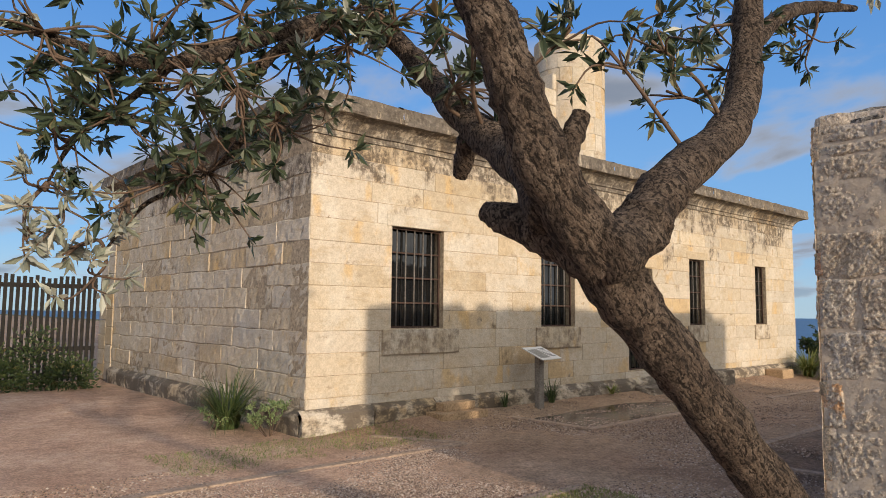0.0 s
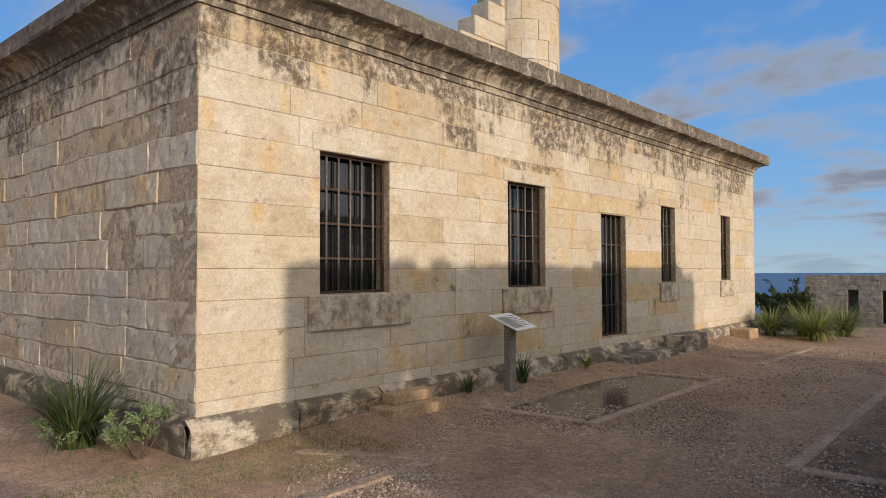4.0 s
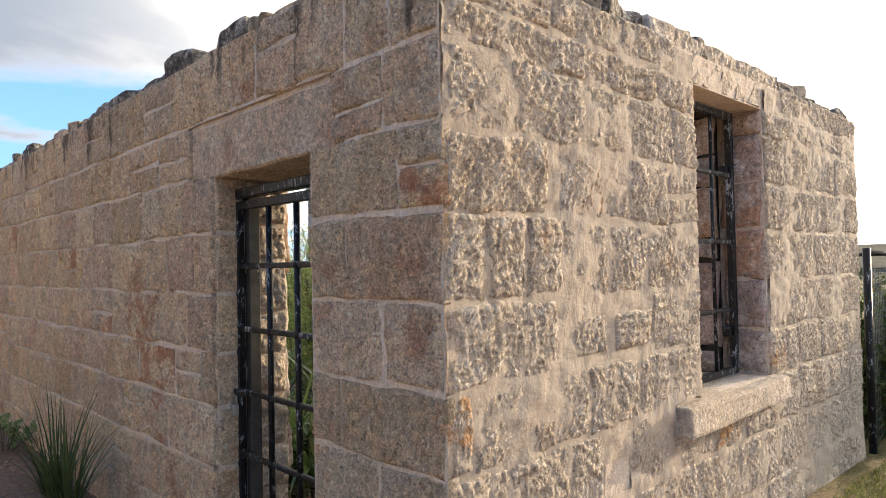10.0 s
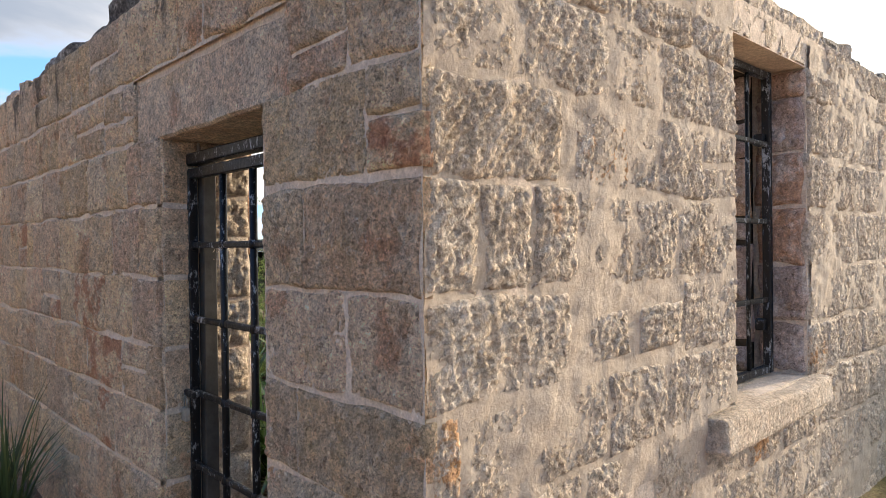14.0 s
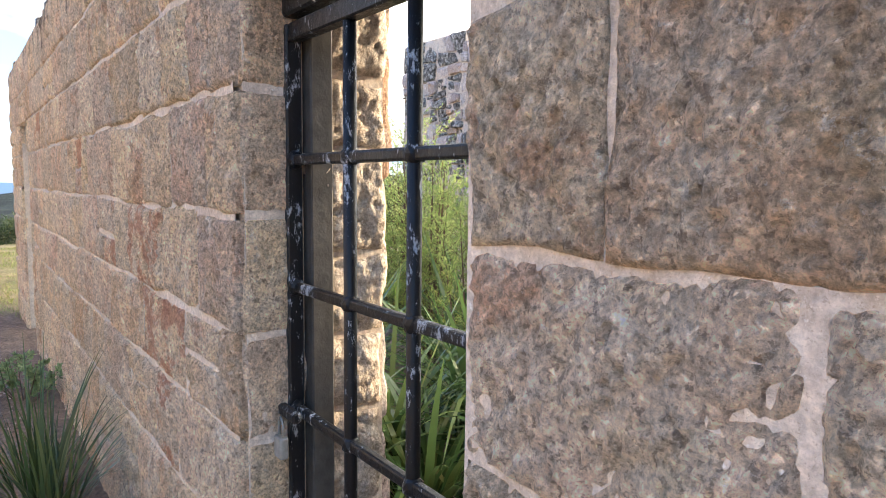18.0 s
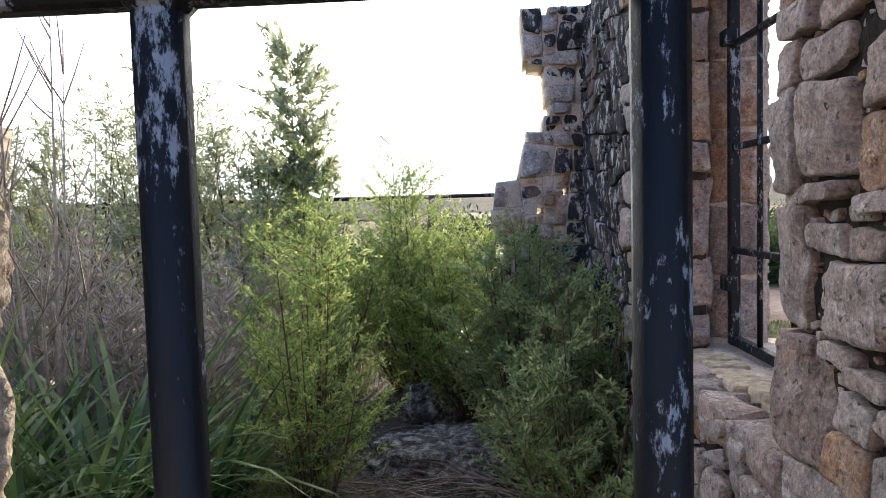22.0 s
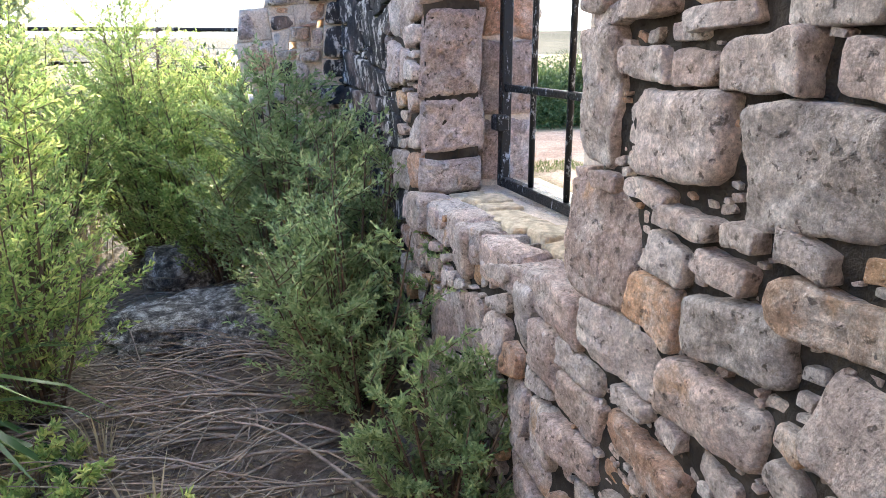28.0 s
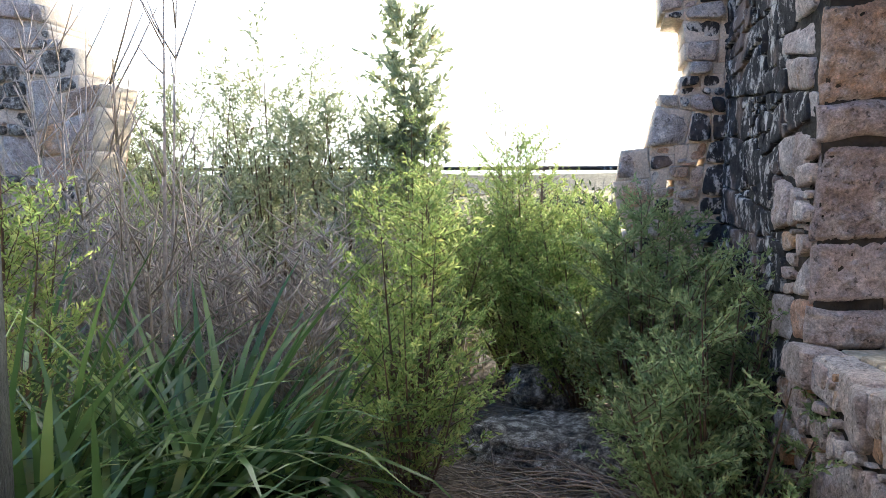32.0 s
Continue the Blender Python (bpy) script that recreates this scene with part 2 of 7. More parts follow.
def pitted_stone(k, p, r):
    q = shifted(k, p, r)
    base = k.ramp(k.noise(q, 2.2, 6.0, 0.65), (0.3, (0.52, 0.42, 0.32)), (0.5, (0.585, 0.49, 0.39)), (0.7, (0.57, 0.50, 0.425)))
    c = k.mix(k.math("MULTIPLY", k.step(k.noise(p, 2.6, 5.0, 0.6), 0.65, 0.72), 0.65), base, (0.56, 0.29, 0.13))
    streak = k.noise(k.scaled(p, (2.0, 2.0, 0.9)), 2.0, 7.0, 0.68)
    c = k.mix(k.math("MULTIPLY", k.step(k.noise(k.scaled(p, (1, 1, 1.3)), 5.0, 7.0, 0.72), 0.53, 0.60), 0.6), c, (0.66, 0.59, 0.51))
    c = k.mix(k.math("MULTIPLY", k.step(streak, 0.62, 0.74), 0.55), c, (0.24, 0.20, 0.17))
    c = fine_grain(k, speckle(k, speckle(k, speckle(k, c, q, 6.0, 0.86, 1.14), p, 30.0, 0.75, 1.25), p, 100.0, 0.66, 1.3), p)
    # hollows darkened in the colour, as shade would fill them
    hollow_shade = k.step(k.noise(k.scaled(p, (1.0, 1.0, 0.75)), 34.0, 5.0, 0.62), 0.44, 0.35)
    c = k.mix(k.math("MULTIPLY", hollow_shade, 0.5), c, (0.15, 0.105, 0.075))
    c = k.mix(k.math("MULTIPLY", k.step(k.noise(p, 70.0, 3.0, 0.6), 0.66, 0.71), 0.75), c, (0.80, 0.76, 0.70))
    pits = k.step(k.noise(k.scaled(p, (1.0, 1.0, 0.8)), 32.0, 6.0, 0.68), 0.30, 0.62)
    return c, k.math("ADD", pits, k.math("MULTIPLY", k.noise(p, 120.0, 5.0, 0.78), 0.8)), 0.008


def rusty_version(look_fn, tone):
    def build(k, p, r):
        c, h, d = look_fn(k, p, r)
        n = k.noise(p, 6.0, 7.0, 0.72)
        return k.mix(k.math("MULTIPLY", k.step(n, 0.47, 0.56), 0.75), c, mottle(k, tone, p, 60.0, 0.5)), h, d
    return build


def mortar_look(k, p, r):
    c = k.ramp(k.noise(p, 4.0, 7.0, 0.7), (0.3, (0.52, 0.42, 0.335)), (0.5, (0.61, 0.51, 0.415)), (0.7, (0.68, 0.59, 0.495)))
    c = k.mix(k.math("MULTIPLY", k.step(k.noise(k.scaled(p, (2.4, 2.4, 0.7)), 2.0, 7.0, 0.7), 0.58, 0.72), 0.6), c, (0.24, 0.20, 0.165))
    c = k.mix(k.math("MULTIPLY", k.step(k.noise(p, 75.0, 3.0, 0.6), 0.66, 0.71), 0.7), c, (0.84, 0.80, 0.74))
    g = k.noise(p, 60.0, 5.0, 0.75)
    return fine_grain(k, speckle(k, speckle(k, c, p, 26.0, 0.85, 1.15), p, 90.0, 0.78, 1.22), p), k.math("ADD", k.noise(p, 20.0, 6.0, 0.65), k.math("MULTIPLY", g, 0.8)), 0.006


def smear_look(k, p, r):
    c, h, d = mortar_look(k, p, r)
    return k.mix(0.65, c, (0.34, 0.29, 0.235)), h, d


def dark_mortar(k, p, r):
    # dark joint mortar, taken near black to carry the crevices' shade in its colour
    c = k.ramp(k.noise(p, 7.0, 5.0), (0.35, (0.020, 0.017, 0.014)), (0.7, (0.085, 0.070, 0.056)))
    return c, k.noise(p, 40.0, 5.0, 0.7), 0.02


def gravel_look(k, p, r):
    big = k.noise(p, 0.45, 5.0, 0.6)
    c = k.ramp(big, (0.30, (0.30, 0.185, 0.12)), (0.5, (0.37, 0.25, 0.165)), (0.7, (0.42, 0.305, 0.215)))
    v = k.add("ShaderNodeTexVoronoi", {"Vector": p, "Scale": 55.0})
    stones = k.math("MULTIPLY", k.step(v.outputs["Distance"], 0.55, 0.1), k.step(k.noise(p, 1.2, 4.0), 0.38, 0.6))
    c = k.mix(k.math("MULTIPLY", stones, 0.7), c, k.mix(k.add("ShaderNodeSeparateColor", {"Color": v.outputs["Color"]}).outputs[0], (0.10, 0.08, 0.068), (0.36, 0.30, 0.25)))
    xyz = k.add("ShaderNodeSeparateXYZ", {"Vector": p})
    x, y = xyz.outputs["X"], xyz.outputs["Y"]
    blot0 = k.math("MULTIPLY", k.math("SUBTRACT", k.noise(p, 0.6, 6.0, 0.65), 0.5), 5.0)
    # pinkish sandy soil to the west, painted paler to stand for sunlit ground
    sandy = k.step(k.math("ADD", x, blot0), 5.6, 3.0)
    c = k.mix(k.math("MULTIPLY", sandy, 0.75), c, k.ramp(k.noise(p, 1.1, 6.0, 0.7), (0.3, (0.46, 0.27, 0.18)), (0.55, (0.64, 0.42, 0.295)), (0.75, (0.72, 0.55, 0.42))))
    # bare dark soil between the edging and the ruin, with shadow darkening its colour
    soil = k.math("MULTIPLY", k.step(k.math("ADD", y, k.math("MULTIPLY", blot0, 0.05)), 3.72, 3.5), k.step(k.math("ADD", x, k.math("MULTIPLY", blot0, 0.3)), 5.6, 7.2))
    c = k.mix(k.math("MULTIPLY", soil, 0.75), c, k.ramp(k.noise(p, 2.2, 7.0, 0.7), (0.35, (0.085, 0.06, 0.042)), (0.65, (0.24, 0.155, 0.105))))
    # grass takes over to the east, to the south-west and far off
    blot = k.math("MULTIPLY", k.math("SUBTRACT", k.noise(p, 0.35, 5.0, 0.65), 0.5), 9.0)
    east = k.math("MULTIPLY", k.step(k.math("ADD", x, blot), 13.0, 15.0), k.step(k.math("ADD", y, k.math("MULTIPLY", blot, 0.1)), 3.62, 3.45))
    far = k.step(k.math("ADD", x, k.math("MULTIPLY", blot, 0.6)), 27.0, 31.0)
    south = k.step(k.math("ADD", y, k.math("MULTIPLY", blot, 0.25)), -0.8, -2.2)
    road = k.math("MULTIPLY", k.step(k.math("ADD", x, k.math("MULTIPLY", blot, 0.08)), 2.6, 1.9), k.step(y, -10.2, -9.6))
    south = k.math("MULTIPLY", south, k.math("SUBTRACT", 1.0, road))
    grass = k.math("MAXIMUM", k.math("MAXIMUM", east, far), south)
    green = k.ramp(k.noise(p, 1.7, 6.0, 0.7), (0.3, (0.10, 0.10, 0.035)), (0.5, (0.19, 0.155, 0.065)), (0.7, (0.28, 0.21, 0.115)))
    c = k.mix(grass, c, green)
    c = mottle(k, mottle(k, c, p, 8.0, 0.22), p, 40.0, 0.42)
    h = k.math("ADD", k.math("MULTIPLY", stones, 0.8), k.noise(p, 45.0, 6.0, 0.75))
    return c, h, 0.018


def iron_paint(k, p, r):
    chips = k.math("ADD", k.noise(k.scaled(p, (1.0, 1.0, 0.4)), 48.0, 7.0, 0.78), k.math("MULTIPLY", k.math("SUBTRACT", k.noise(p, 6.0, 3.0), 0.5), 0.35))
    c = k.mix(k.math("MULTIPLY", k.step(chips, 0.56, 0.63), 0.85), (0.006, 0.007, 0.009), (0.36, 0.39, 0.43))
    return c, chips, 0.0015, k.ramp(chips, (0.4, (0.32, 0.32, 0.32)), (0.6, (0.6, 0.6, 0.6)))


def plain(colour, grain=0.25, scale=30.0, depth=0.003):
    def build(k, p, r):
        g = k.noise(p, scale, 5.0, 0.65)
        wide = k.noise(p, scale * 0.12, 4.0)
        c = k.mix(grain, colour, k.ramp(g, (0.36, (0.15, 0.15, 0.15)), (0.64, (0.85, 0.85, 0.85))), "OVERLAY")
        return k.mix(grain, c, k.ramp(wide, (0.3, (0.3, 0.3, 0.3)), (0.7, (0.7, 0.7, 0.7))), "OVERLAY"), g, depth
    return build


SAND = surface("sandstone", sandstone)
JOINT = surface("house_joint", plain((0.36, 0.285, 0.20), 0.5, 22.0, 0.006))
ROUGH = surface("rough_stone", rough_stone)
PITTED = surface("pitted_stone", pitted_stone)
RUST_STONE = surface("rust_stained_stone", rusty_version(rough_stone, (0.60, 0.27, 0.16)))
RUST_PITTED = surface("rust_stained_pitted_stone", rusty_version(pitted_stone, (0.55, 0.27, 0.10)))
MORTAR = surface("mortar", mortar_look)
SMEAR = surface("weathered_mortar", smear_look)
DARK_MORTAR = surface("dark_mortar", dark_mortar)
GROUND = surface("gravel", gravel_look)
BAR_GREY = surface("weathered_bar", plain((0.13, 0.118, 0.105), 0.5, 30.0), 0.7)
IRON = surface("iron_paint", iron_paint, spec=0.28)
KERB = surface("kerb_stone", plain((0.33, 0.24, 0.175), 0.5))


# ---- meshes ----
def mesh_of(name, verts, faces, mat, smooth=False):
    """A mesh from arrays; faces: an (n, 3) or (n, 4) array, or a list of such arrays."""
    me = bpy.data.meshes.new(name)
    verts = np.asarray(verts, dtype=np.float32).reshape(-1, 3)
    groups = [np.asarray(f, dtype=np.int32) for f in (faces if isinstance(faces, list) else [faces])]
    groups = [g for g in groups if len(g)]
    loops = np.concatenate([g.ravel() for g in groups])
    sizes = np.concatenate([np.full(len(g), g.shape[1], dtype=np.int32) for g in groups])
    starts = np.concatenate([[0], np.cumsum(sizes)[:-1]]).astype(np.int32)
    me.vertices.add(len(verts)), me.loops.add(len(loops)), me.polygons.add(len(sizes))
    me.vertices.foreach_set("co", verts.ravel())
    me.loops.foreach_set("vertex_index", loops)
    me.polygons.foreach_set("loop_start", starts)
    me.polygons.foreach_set("use_smooth", np.full(len(sizes), smooth, dtype=bool))
    me.update(calc_edges=True)
    me.validate()
    me.materials.append(mat)
    return me


def part(name, me, parent=None, label="", at=None):
    """Links a mesh (or a bmesh given as (bm, material)) as one object, under a thing or a part."""
    if isinstance(me, tuple):
        bm, mat = me
        me = bpy.data.meshes.new(name)
        bm.to_mesh(me)
        bm.free()
        me.materials.append(mat)
    ob = new(name, me)
    if parent:
        ob.parent = parent
    if at is not None:
        ob.matrix_basis = at
    return tagged(ob, label)


def box_bm(x0, x1, y0, y1, z0, z1, bevel=0.0, segs=1):
    bm = bmesh.new()
    bmesh.ops.create_cube(bm, size=1.0)
    for v in bm.verts:
        v.co = Vector(((x0 + x1) / 2 + v.co.x * (x1 - x0), (y0 + y1) / 2 + v.co.y * (y1 - y0), (z0 + z1) / 2 + v.co.z * (z1 - z0)))
    if bevel:
        bmesh.ops.bevel(bm, geom=bm.edges[:], offset=bevel, segments=segs, affect="EDGES", profile=0.5)
    return bm


def hash_noise(u, v, seed, n=4, scale=1.0):
    """Cheap smooth noise on arrays: a sum of turned sines."""
    g = np.random.default_rng(seed)
    out = np.zeros_like(u, dtype=float)
    for i in range(n):
        a, f, ph = g.uniform(0, 6.283), scale * (1.7 ** i) * g.uniform(0.8, 1.2), g.uniform(0, 6.283, 2)
        out += np.sin(f * (u * math.cos(a) + v * math.sin(a)) + ph[0]) * np.sin(f * 0.8 * (v * math.cos(a) - u * math.sin(a)) + ph[1]) / (1.45 ** i)
    return out


def block_mesh(name, w, h, mat, depth=0.05, chamfer=0.006, cell=0.2, rough=0.0, seed=0, ragged=0.0, smooth=False, freq=14.0, bulge=0.0, pits=0.0, pit_freq=62.0):
    """A stone's front, w along +x and h along +z, facing -y, with a skirt back to +depth."""
    nu, nv = max(1, round(w / cell)), max(1, round(h / cell))
    us = np.concatenate([[0], np.linspace(chamfer, w - chamfer, nu + 1), [w]])
    vs = np.concatenate([[0], np.linspace(chamfer, h - chamfer, nv + 1), [h]])
    U, V = np.meshgrid(us, vs)
    ring = (U <= 0) | (U >= w) | (V <= 0) | (V >= h)
    Y = np.where(ring, chamfer * 1.1, 0.0)
    if bulge:
        Y = Y - bulge * (1 - (2 * U / w - 1) ** 4) * (1 - (2 * V / h - 1) ** 4)
    if rough:
        Y = Y + rough * hash_noise(U, V, seed, 5, freq) * np.where(ring, 0.5, 1.0)
    if pits:
        Y = Y + pits * np.abs(hash_noise(U, V * 0.85, seed + 3, 5, pit_freq)) * np.where(ring, 0.3, 1.0)
    if ragged:
        U = U + ragged * hash_noise(V * 1.0, U * 0.2, seed + 5, 3, 11.0) * np.where(ring, 1, 0.6)
        V = V + ragged * hash_noise(U, V * 0.2, seed + 9, 3, 11.0) * np.where(ring, 1, 0.6)
    P = np.stack([U, Y, V], -1).reshape(-1, 3)
    nx, ny = len(us), len(vs)
    idx = np.arange(nx * ny).reshape(ny, nx)
    q = np.stack([idx[:-1, :-1], idx[:-1, 1:], idx[1:, 1:], idx[1:, :-1]], -1).reshape(-1, 4)
    loop = np.concatenate([idx[0, :-1], idx[:-1, -1], idx[-1, :0:-1], idx[:0:-1, 0]])
    back = P[loop].copy()
    back[:, 1] = depth
    m = len(loop)
    o = len(P)
    k = np.arange(m)
    skirt = np.stack([loop[(k + 1) % m], loop[k], o + k, o + (k + 1) % m], -1)
    return mesh_of(name, np.concatenate([P, back]), [np.concatenate([q, skirt])], mat, smooth)


def courses_on(parent, name, m, x0, x1, zs, openings, lengths, seed, gap=0.004, mat=None, split=0.0, wander=0.0, **kw):
    """Lays stones in courses on a wall. m: the wall's pose (x along it, facing -y); openings: (x0, x1, z0, z1)."""
    g = random.Random(seed)
    made = 0
    for row, (za, zb) in enumerate(zip(zs[:-1], zs[1:])):
        cuts = sorted([o for o in openings if o[2] < zb - 0.02 and o[3] > za + 0.02])
        spans, at_x = [], x0
        for o in cuts:
            spans.append((at_x, o[0], za, zb))
            if o[3] < zb - 0.04:
                spans.append((o[0], o[1], o[3], zb))
            if o[2] > za + 0.04:
                spans.append((o[0], o[1], za, o[2]))
            at_x = o[1]
        spans.append((at_x, x1, za, zb))
        for a, b, c, d in spans:
            if b - a < 0.03:
                continue
            n = max(1, round((b - a) / (lengths * g.uniform(0.85, 1.15))))
            marks = [a + (b - a) * (i + (g.uniform(-0.24, 0.24) if 0 < i < n else 0)) / n for i in range(n + 1)]
            if n > 1 and row % 2:
                marks = [marks[0]] + [min(b - 0.1, v + (b - a) / n * 0.25) for v in marks[1:-1]] + [marks[-1]]
            for u, v in zip(marks[:-1], marks[1:]):
                if v - u < 0.05:
                    continue
                proud = g.uniform(-1, 1) * kw.get("proud", 0.002) - kw.get("stand", 0.0)
                args = {k: w for k, w in kw.items() if k not in ("proud", "stand")}
                bits = [(u, v, c, d)]
                if split and d - c > 0.2 and g.random() < split:
                    cut = g.uniform(0.3, 0.7)
                    bits = [(u, v, c, c + (d - c) * cut), (u, v, c + (d - c) * cut, d)]
                    if v - u > 0.45 and g.random() < 0.6:
                        k2 = g.choice((0, 1))
                        mid = u + (v - u) * g.uniform(0.35, 0.65)
                        bits[k2:k2 + 1] = [(u, mid, *bits[k2][2:]), (mid, v, *bits[k2][2:])]
                for a1, b1, c1, d1 in bits:
                    me = block_mesh(name, b1 - a1 - gap, d1 - c1 - gap, mat, seed=g.randrange(10 ** 6), **args)
                    if wander:
                        co = np.empty(len(me.vertices) * 3, dtype=np.float32)
                        me.vertices.foreach_get("co", co)
                        co = co.reshape(-1, 3)
                        gx, gz = co[:, 0] + a1, co[:, 2] + c1
                        fade = np.clip(np.minimum(gz - zs[0], zs[-1] - gz) / 0.15, 0, 1)
                        for o in openings:
                            near = np.maximum(np.maximum(o[0] - gx, gx - o[1]), np.maximum(o[2] - gz, gz - o[3]))
                            fade = fade * np.clip(near / 0.12, 0, 1)
                        co[:, 2] += wander * fade * hash_noise(gx, gz * 0.9, seed + 77, 3, 3.2)
                        me.vertices.foreach_set("co", co.ravel())
                    part(name, me, parent, at=m @ pose(a1 + gap / 2, proud, c1 + gap / 2))
                    made += 1
    return made


def wall_core(name, m, x0, x1, z0, z1, thick, openings, mat, inset=0.012):
    """The wall's body, with its openings cut through."""
    xs = sorted({x0, x1, *[v for o in openings for v in o[:2]]})
    zs = sorted({z0, z1, *[max(z0, min(z1, v)) for o in openings for v in o[2:]]})
    V, Fc = [], []

    def quad(*pts):
        V.extend(pts)
        Fc.append([len(V) - 4 + i for i in range(4)])

    ya, yb = inset, thick - inset
    solid = lambda i, j: 0 <= i < len(xs) - 1 and 0 <= j < len(zs) - 1 and not any(o[0] <= (xs[i] + xs[i + 1]) / 2 <= o[1] and o[2] <= (zs[j] + zs[j + 1]) / 2 <= o[3] for o in openings)
    for i in range(len(xs) - 1):
        for j in range(len(zs) - 1):
            if not solid(i, j):
                continue
            a, b, c, d = xs[i], xs[i + 1], zs[j], zs[j + 1]
            quad((a, ya, c), (b, ya, c), (b, ya, d), (a, ya, d))
            quad((b, yb, c), (a, yb, c), (a, yb, d), (b, yb, d))
            if not solid(i - 1, j):
                quad((a, yb, c), (a, ya, c), (a, ya, d), (a, yb, d))
            if not solid(i + 1, j):
                quad((b, ya, c), (b, yb, c), (b, yb, d), (b, ya, d))
            if not solid(i, j + 1):
                quad((a, ya, d), (b, ya, d), (b, yb, d), (a, yb, d))
            if not solid(i, j - 1):
                quad((a, yb, c), (b, yb, c), (b, ya, c), (a, ya, c))
    ob = part(name, mesh_of(name, V, np.array(Fc), mat))
    ob.matrix_basis = m
    return ob


# ---- ground, sea and distance ----
def land_height(x, y):
    """The ground: level round the buildings, falling to the east, rising a little at the house's foot."""
    d = np.maximum(x - 16.0, 0)
    z = -0.060 * d * np.clip(d / 20, 0, 1)
    z = np.maximum(z, -2.1) - 26.0 * np.clip((x - 60.0) / 55.0, 0, 1) ** 1.3 * np.clip((y + 130.0) / 60.0, 0, 1)
    z = z + 0.09 * np.clip((y - 6.75) / 0.5, 0, 1) * np.clip((x - 4.6) / 1.5, 0, 1) * np.clip((19 - x) / 3.0, 0, 1)
    return z


def make_ground():
    xs = np.concatenate([-np.geomspace(3000, 12, 24), np.arange(-10, 26, 0.25), np.geomspace(26.5, 170, 40)])
    ys = np.concatenate([-np.geomspace(3000, 11, 26), np.arange(-10, 18, 0.25), np.geomspace(19, 3000, 26)])
    X, Y = np.meshgrid(xs, ys)
    Z = land_height(X, Y) + 0.012 * hash_noise(X, Y, 3, 5, 0.9)
    # the basin beside the path, in which water stands
    Z = Z - 0.05 * np.clip((X - 7.3) / 0.3, 0, 1) * np.clip((10.9 - X) / 0.3, 0, 1) * np.clip((Y - 5.6) / 0.2, 0, 1) * np.clip((6.9 - Y) / 0.3, 0, 1)
    idx = np.arange(X.size).reshape(X.shape)
    q = np.stack([idx[:-1, :-1], idx[:-1, 1:], idx[1:, 1:], idx[1:, :-1]], -1).reshape(-1, 4)
    tagged(part("ground", mesh_of("ground", np.stack([X, Y, Z], -1), q, GROUND, True)), "pinkish gravel and sandy soil with thin grass", "ground", kind="structure")


make_ground()
SEA = surface("sea_water", lambda k, p, r: (k.ramp(k.noise(k.scaled(p, (1, 0.25, 1)), 0.006, 6.0), (0.3, (0.012, 0.045, 0.11)), (0.7, (0.02, 0.07, 0.15))), k.noise(p, 0.08, 4.0), 0.5), 0.35)
sea_me = mesh_of("sea", [(105, -9000, -26), (60000, -9000, -26), (60000, 30000, -26), (105, 30000, -26)], np.array([[0, 1, 2, 3]]), SEA)
tagged(part("water", sea_me), "deep blue open sea out to the horizon", "sea", kind="structure")


# ---- helpers for round and leafy things ----
def tube_arrays(pts, radii, n=8, wob=0.0, seed=0):
    """A bent tapered tube through pts: vertices and quads, with its ends closed by small caps."""
    P = np.array(pts, dtype=float)
    R = np.broadcast_to(np.array(radii, dtype=float), (len(P),))
    T = np.gradient(P, axis=0)
    T /= np.linalg.norm(T, axis=1)[:, None] + 1e-9
    ref = np.array([0.31, 0.92, 0.24])
    g = np.random.default_rng(seed)
    V = []
    for p, t, r in zip(P, T, R):
        a = np.cross(t, ref)
        a /= np.linalg.norm(a) + 1e-9
        b = np.cross(t, a)
        ang = np.arange(n) * 2 * math.pi / n
        rr = r * (1 + wob * g.normal(0, 1, n))
        V.append(p + np.cos(ang)[:, None] * a * rr[:, None] + np.sin(ang)[:, None] * b * rr[:, None])
    V = np.concatenate(V)
    k = np.arange(n)
    Q = np.concatenate([np.stack([i * n + k, i * n + (k + 1) % n, (i + 1) * n + (k + 1) % n, (i + 1) * n + k], -1) for i in range(len(P) - 1)])
    m = len(V)
    V = np.concatenate([V, P[:1], P[-1:]])
    caps = np.concatenate([np.stack([(k + 1) % n, k, np.full(n, m)], -1), np.stack([(len(P) - 1) * n + k, (len(P) - 1) * n + (k + 1) % n, np.full(n, m + 1)], -1)])
    return V, Q, caps


def tubes_mesh(name, runs, mat, n=5, smooth=True):
    """One mesh of many tubes; runs: (points, radii)."""
    VV, QQ, CC, o = [], [], [], 0
    for i, (pts, rad) in enumerate(runs):
        v, q, c = tube_arrays(pts, rad, n, 0.0, i)
        VV.append(v), QQ.append(q + o), CC.append(c + o)
        o += len(v)
    return mesh_of(name, np.concatenate(VV), [np.concatenate(QQ), np.concatenate(CC)], mat, smooth)


def smooth_line(pts, per=6):
    """Catmull-Rom through pts."""
    P = [np.array(p, dtype=float) for p in pts]
    P = [2 * P[0] - P[1]] + P + [2 * P[-1] - P[-2]]
    out = []
    for a, b, c, d in zip(P[:-3], P[1:-2], P[2:-1], P[3:]):
        for t in np.arange(per) / per:
            out.append(0.5 * (2 * b + (c - a) * t + (2 * a - 5 * b + 4 * c - d) * t * t + (3 * b - a - 3 * c + d) * t ** 3))
    out.append(P[-2])
    return np.array(out)


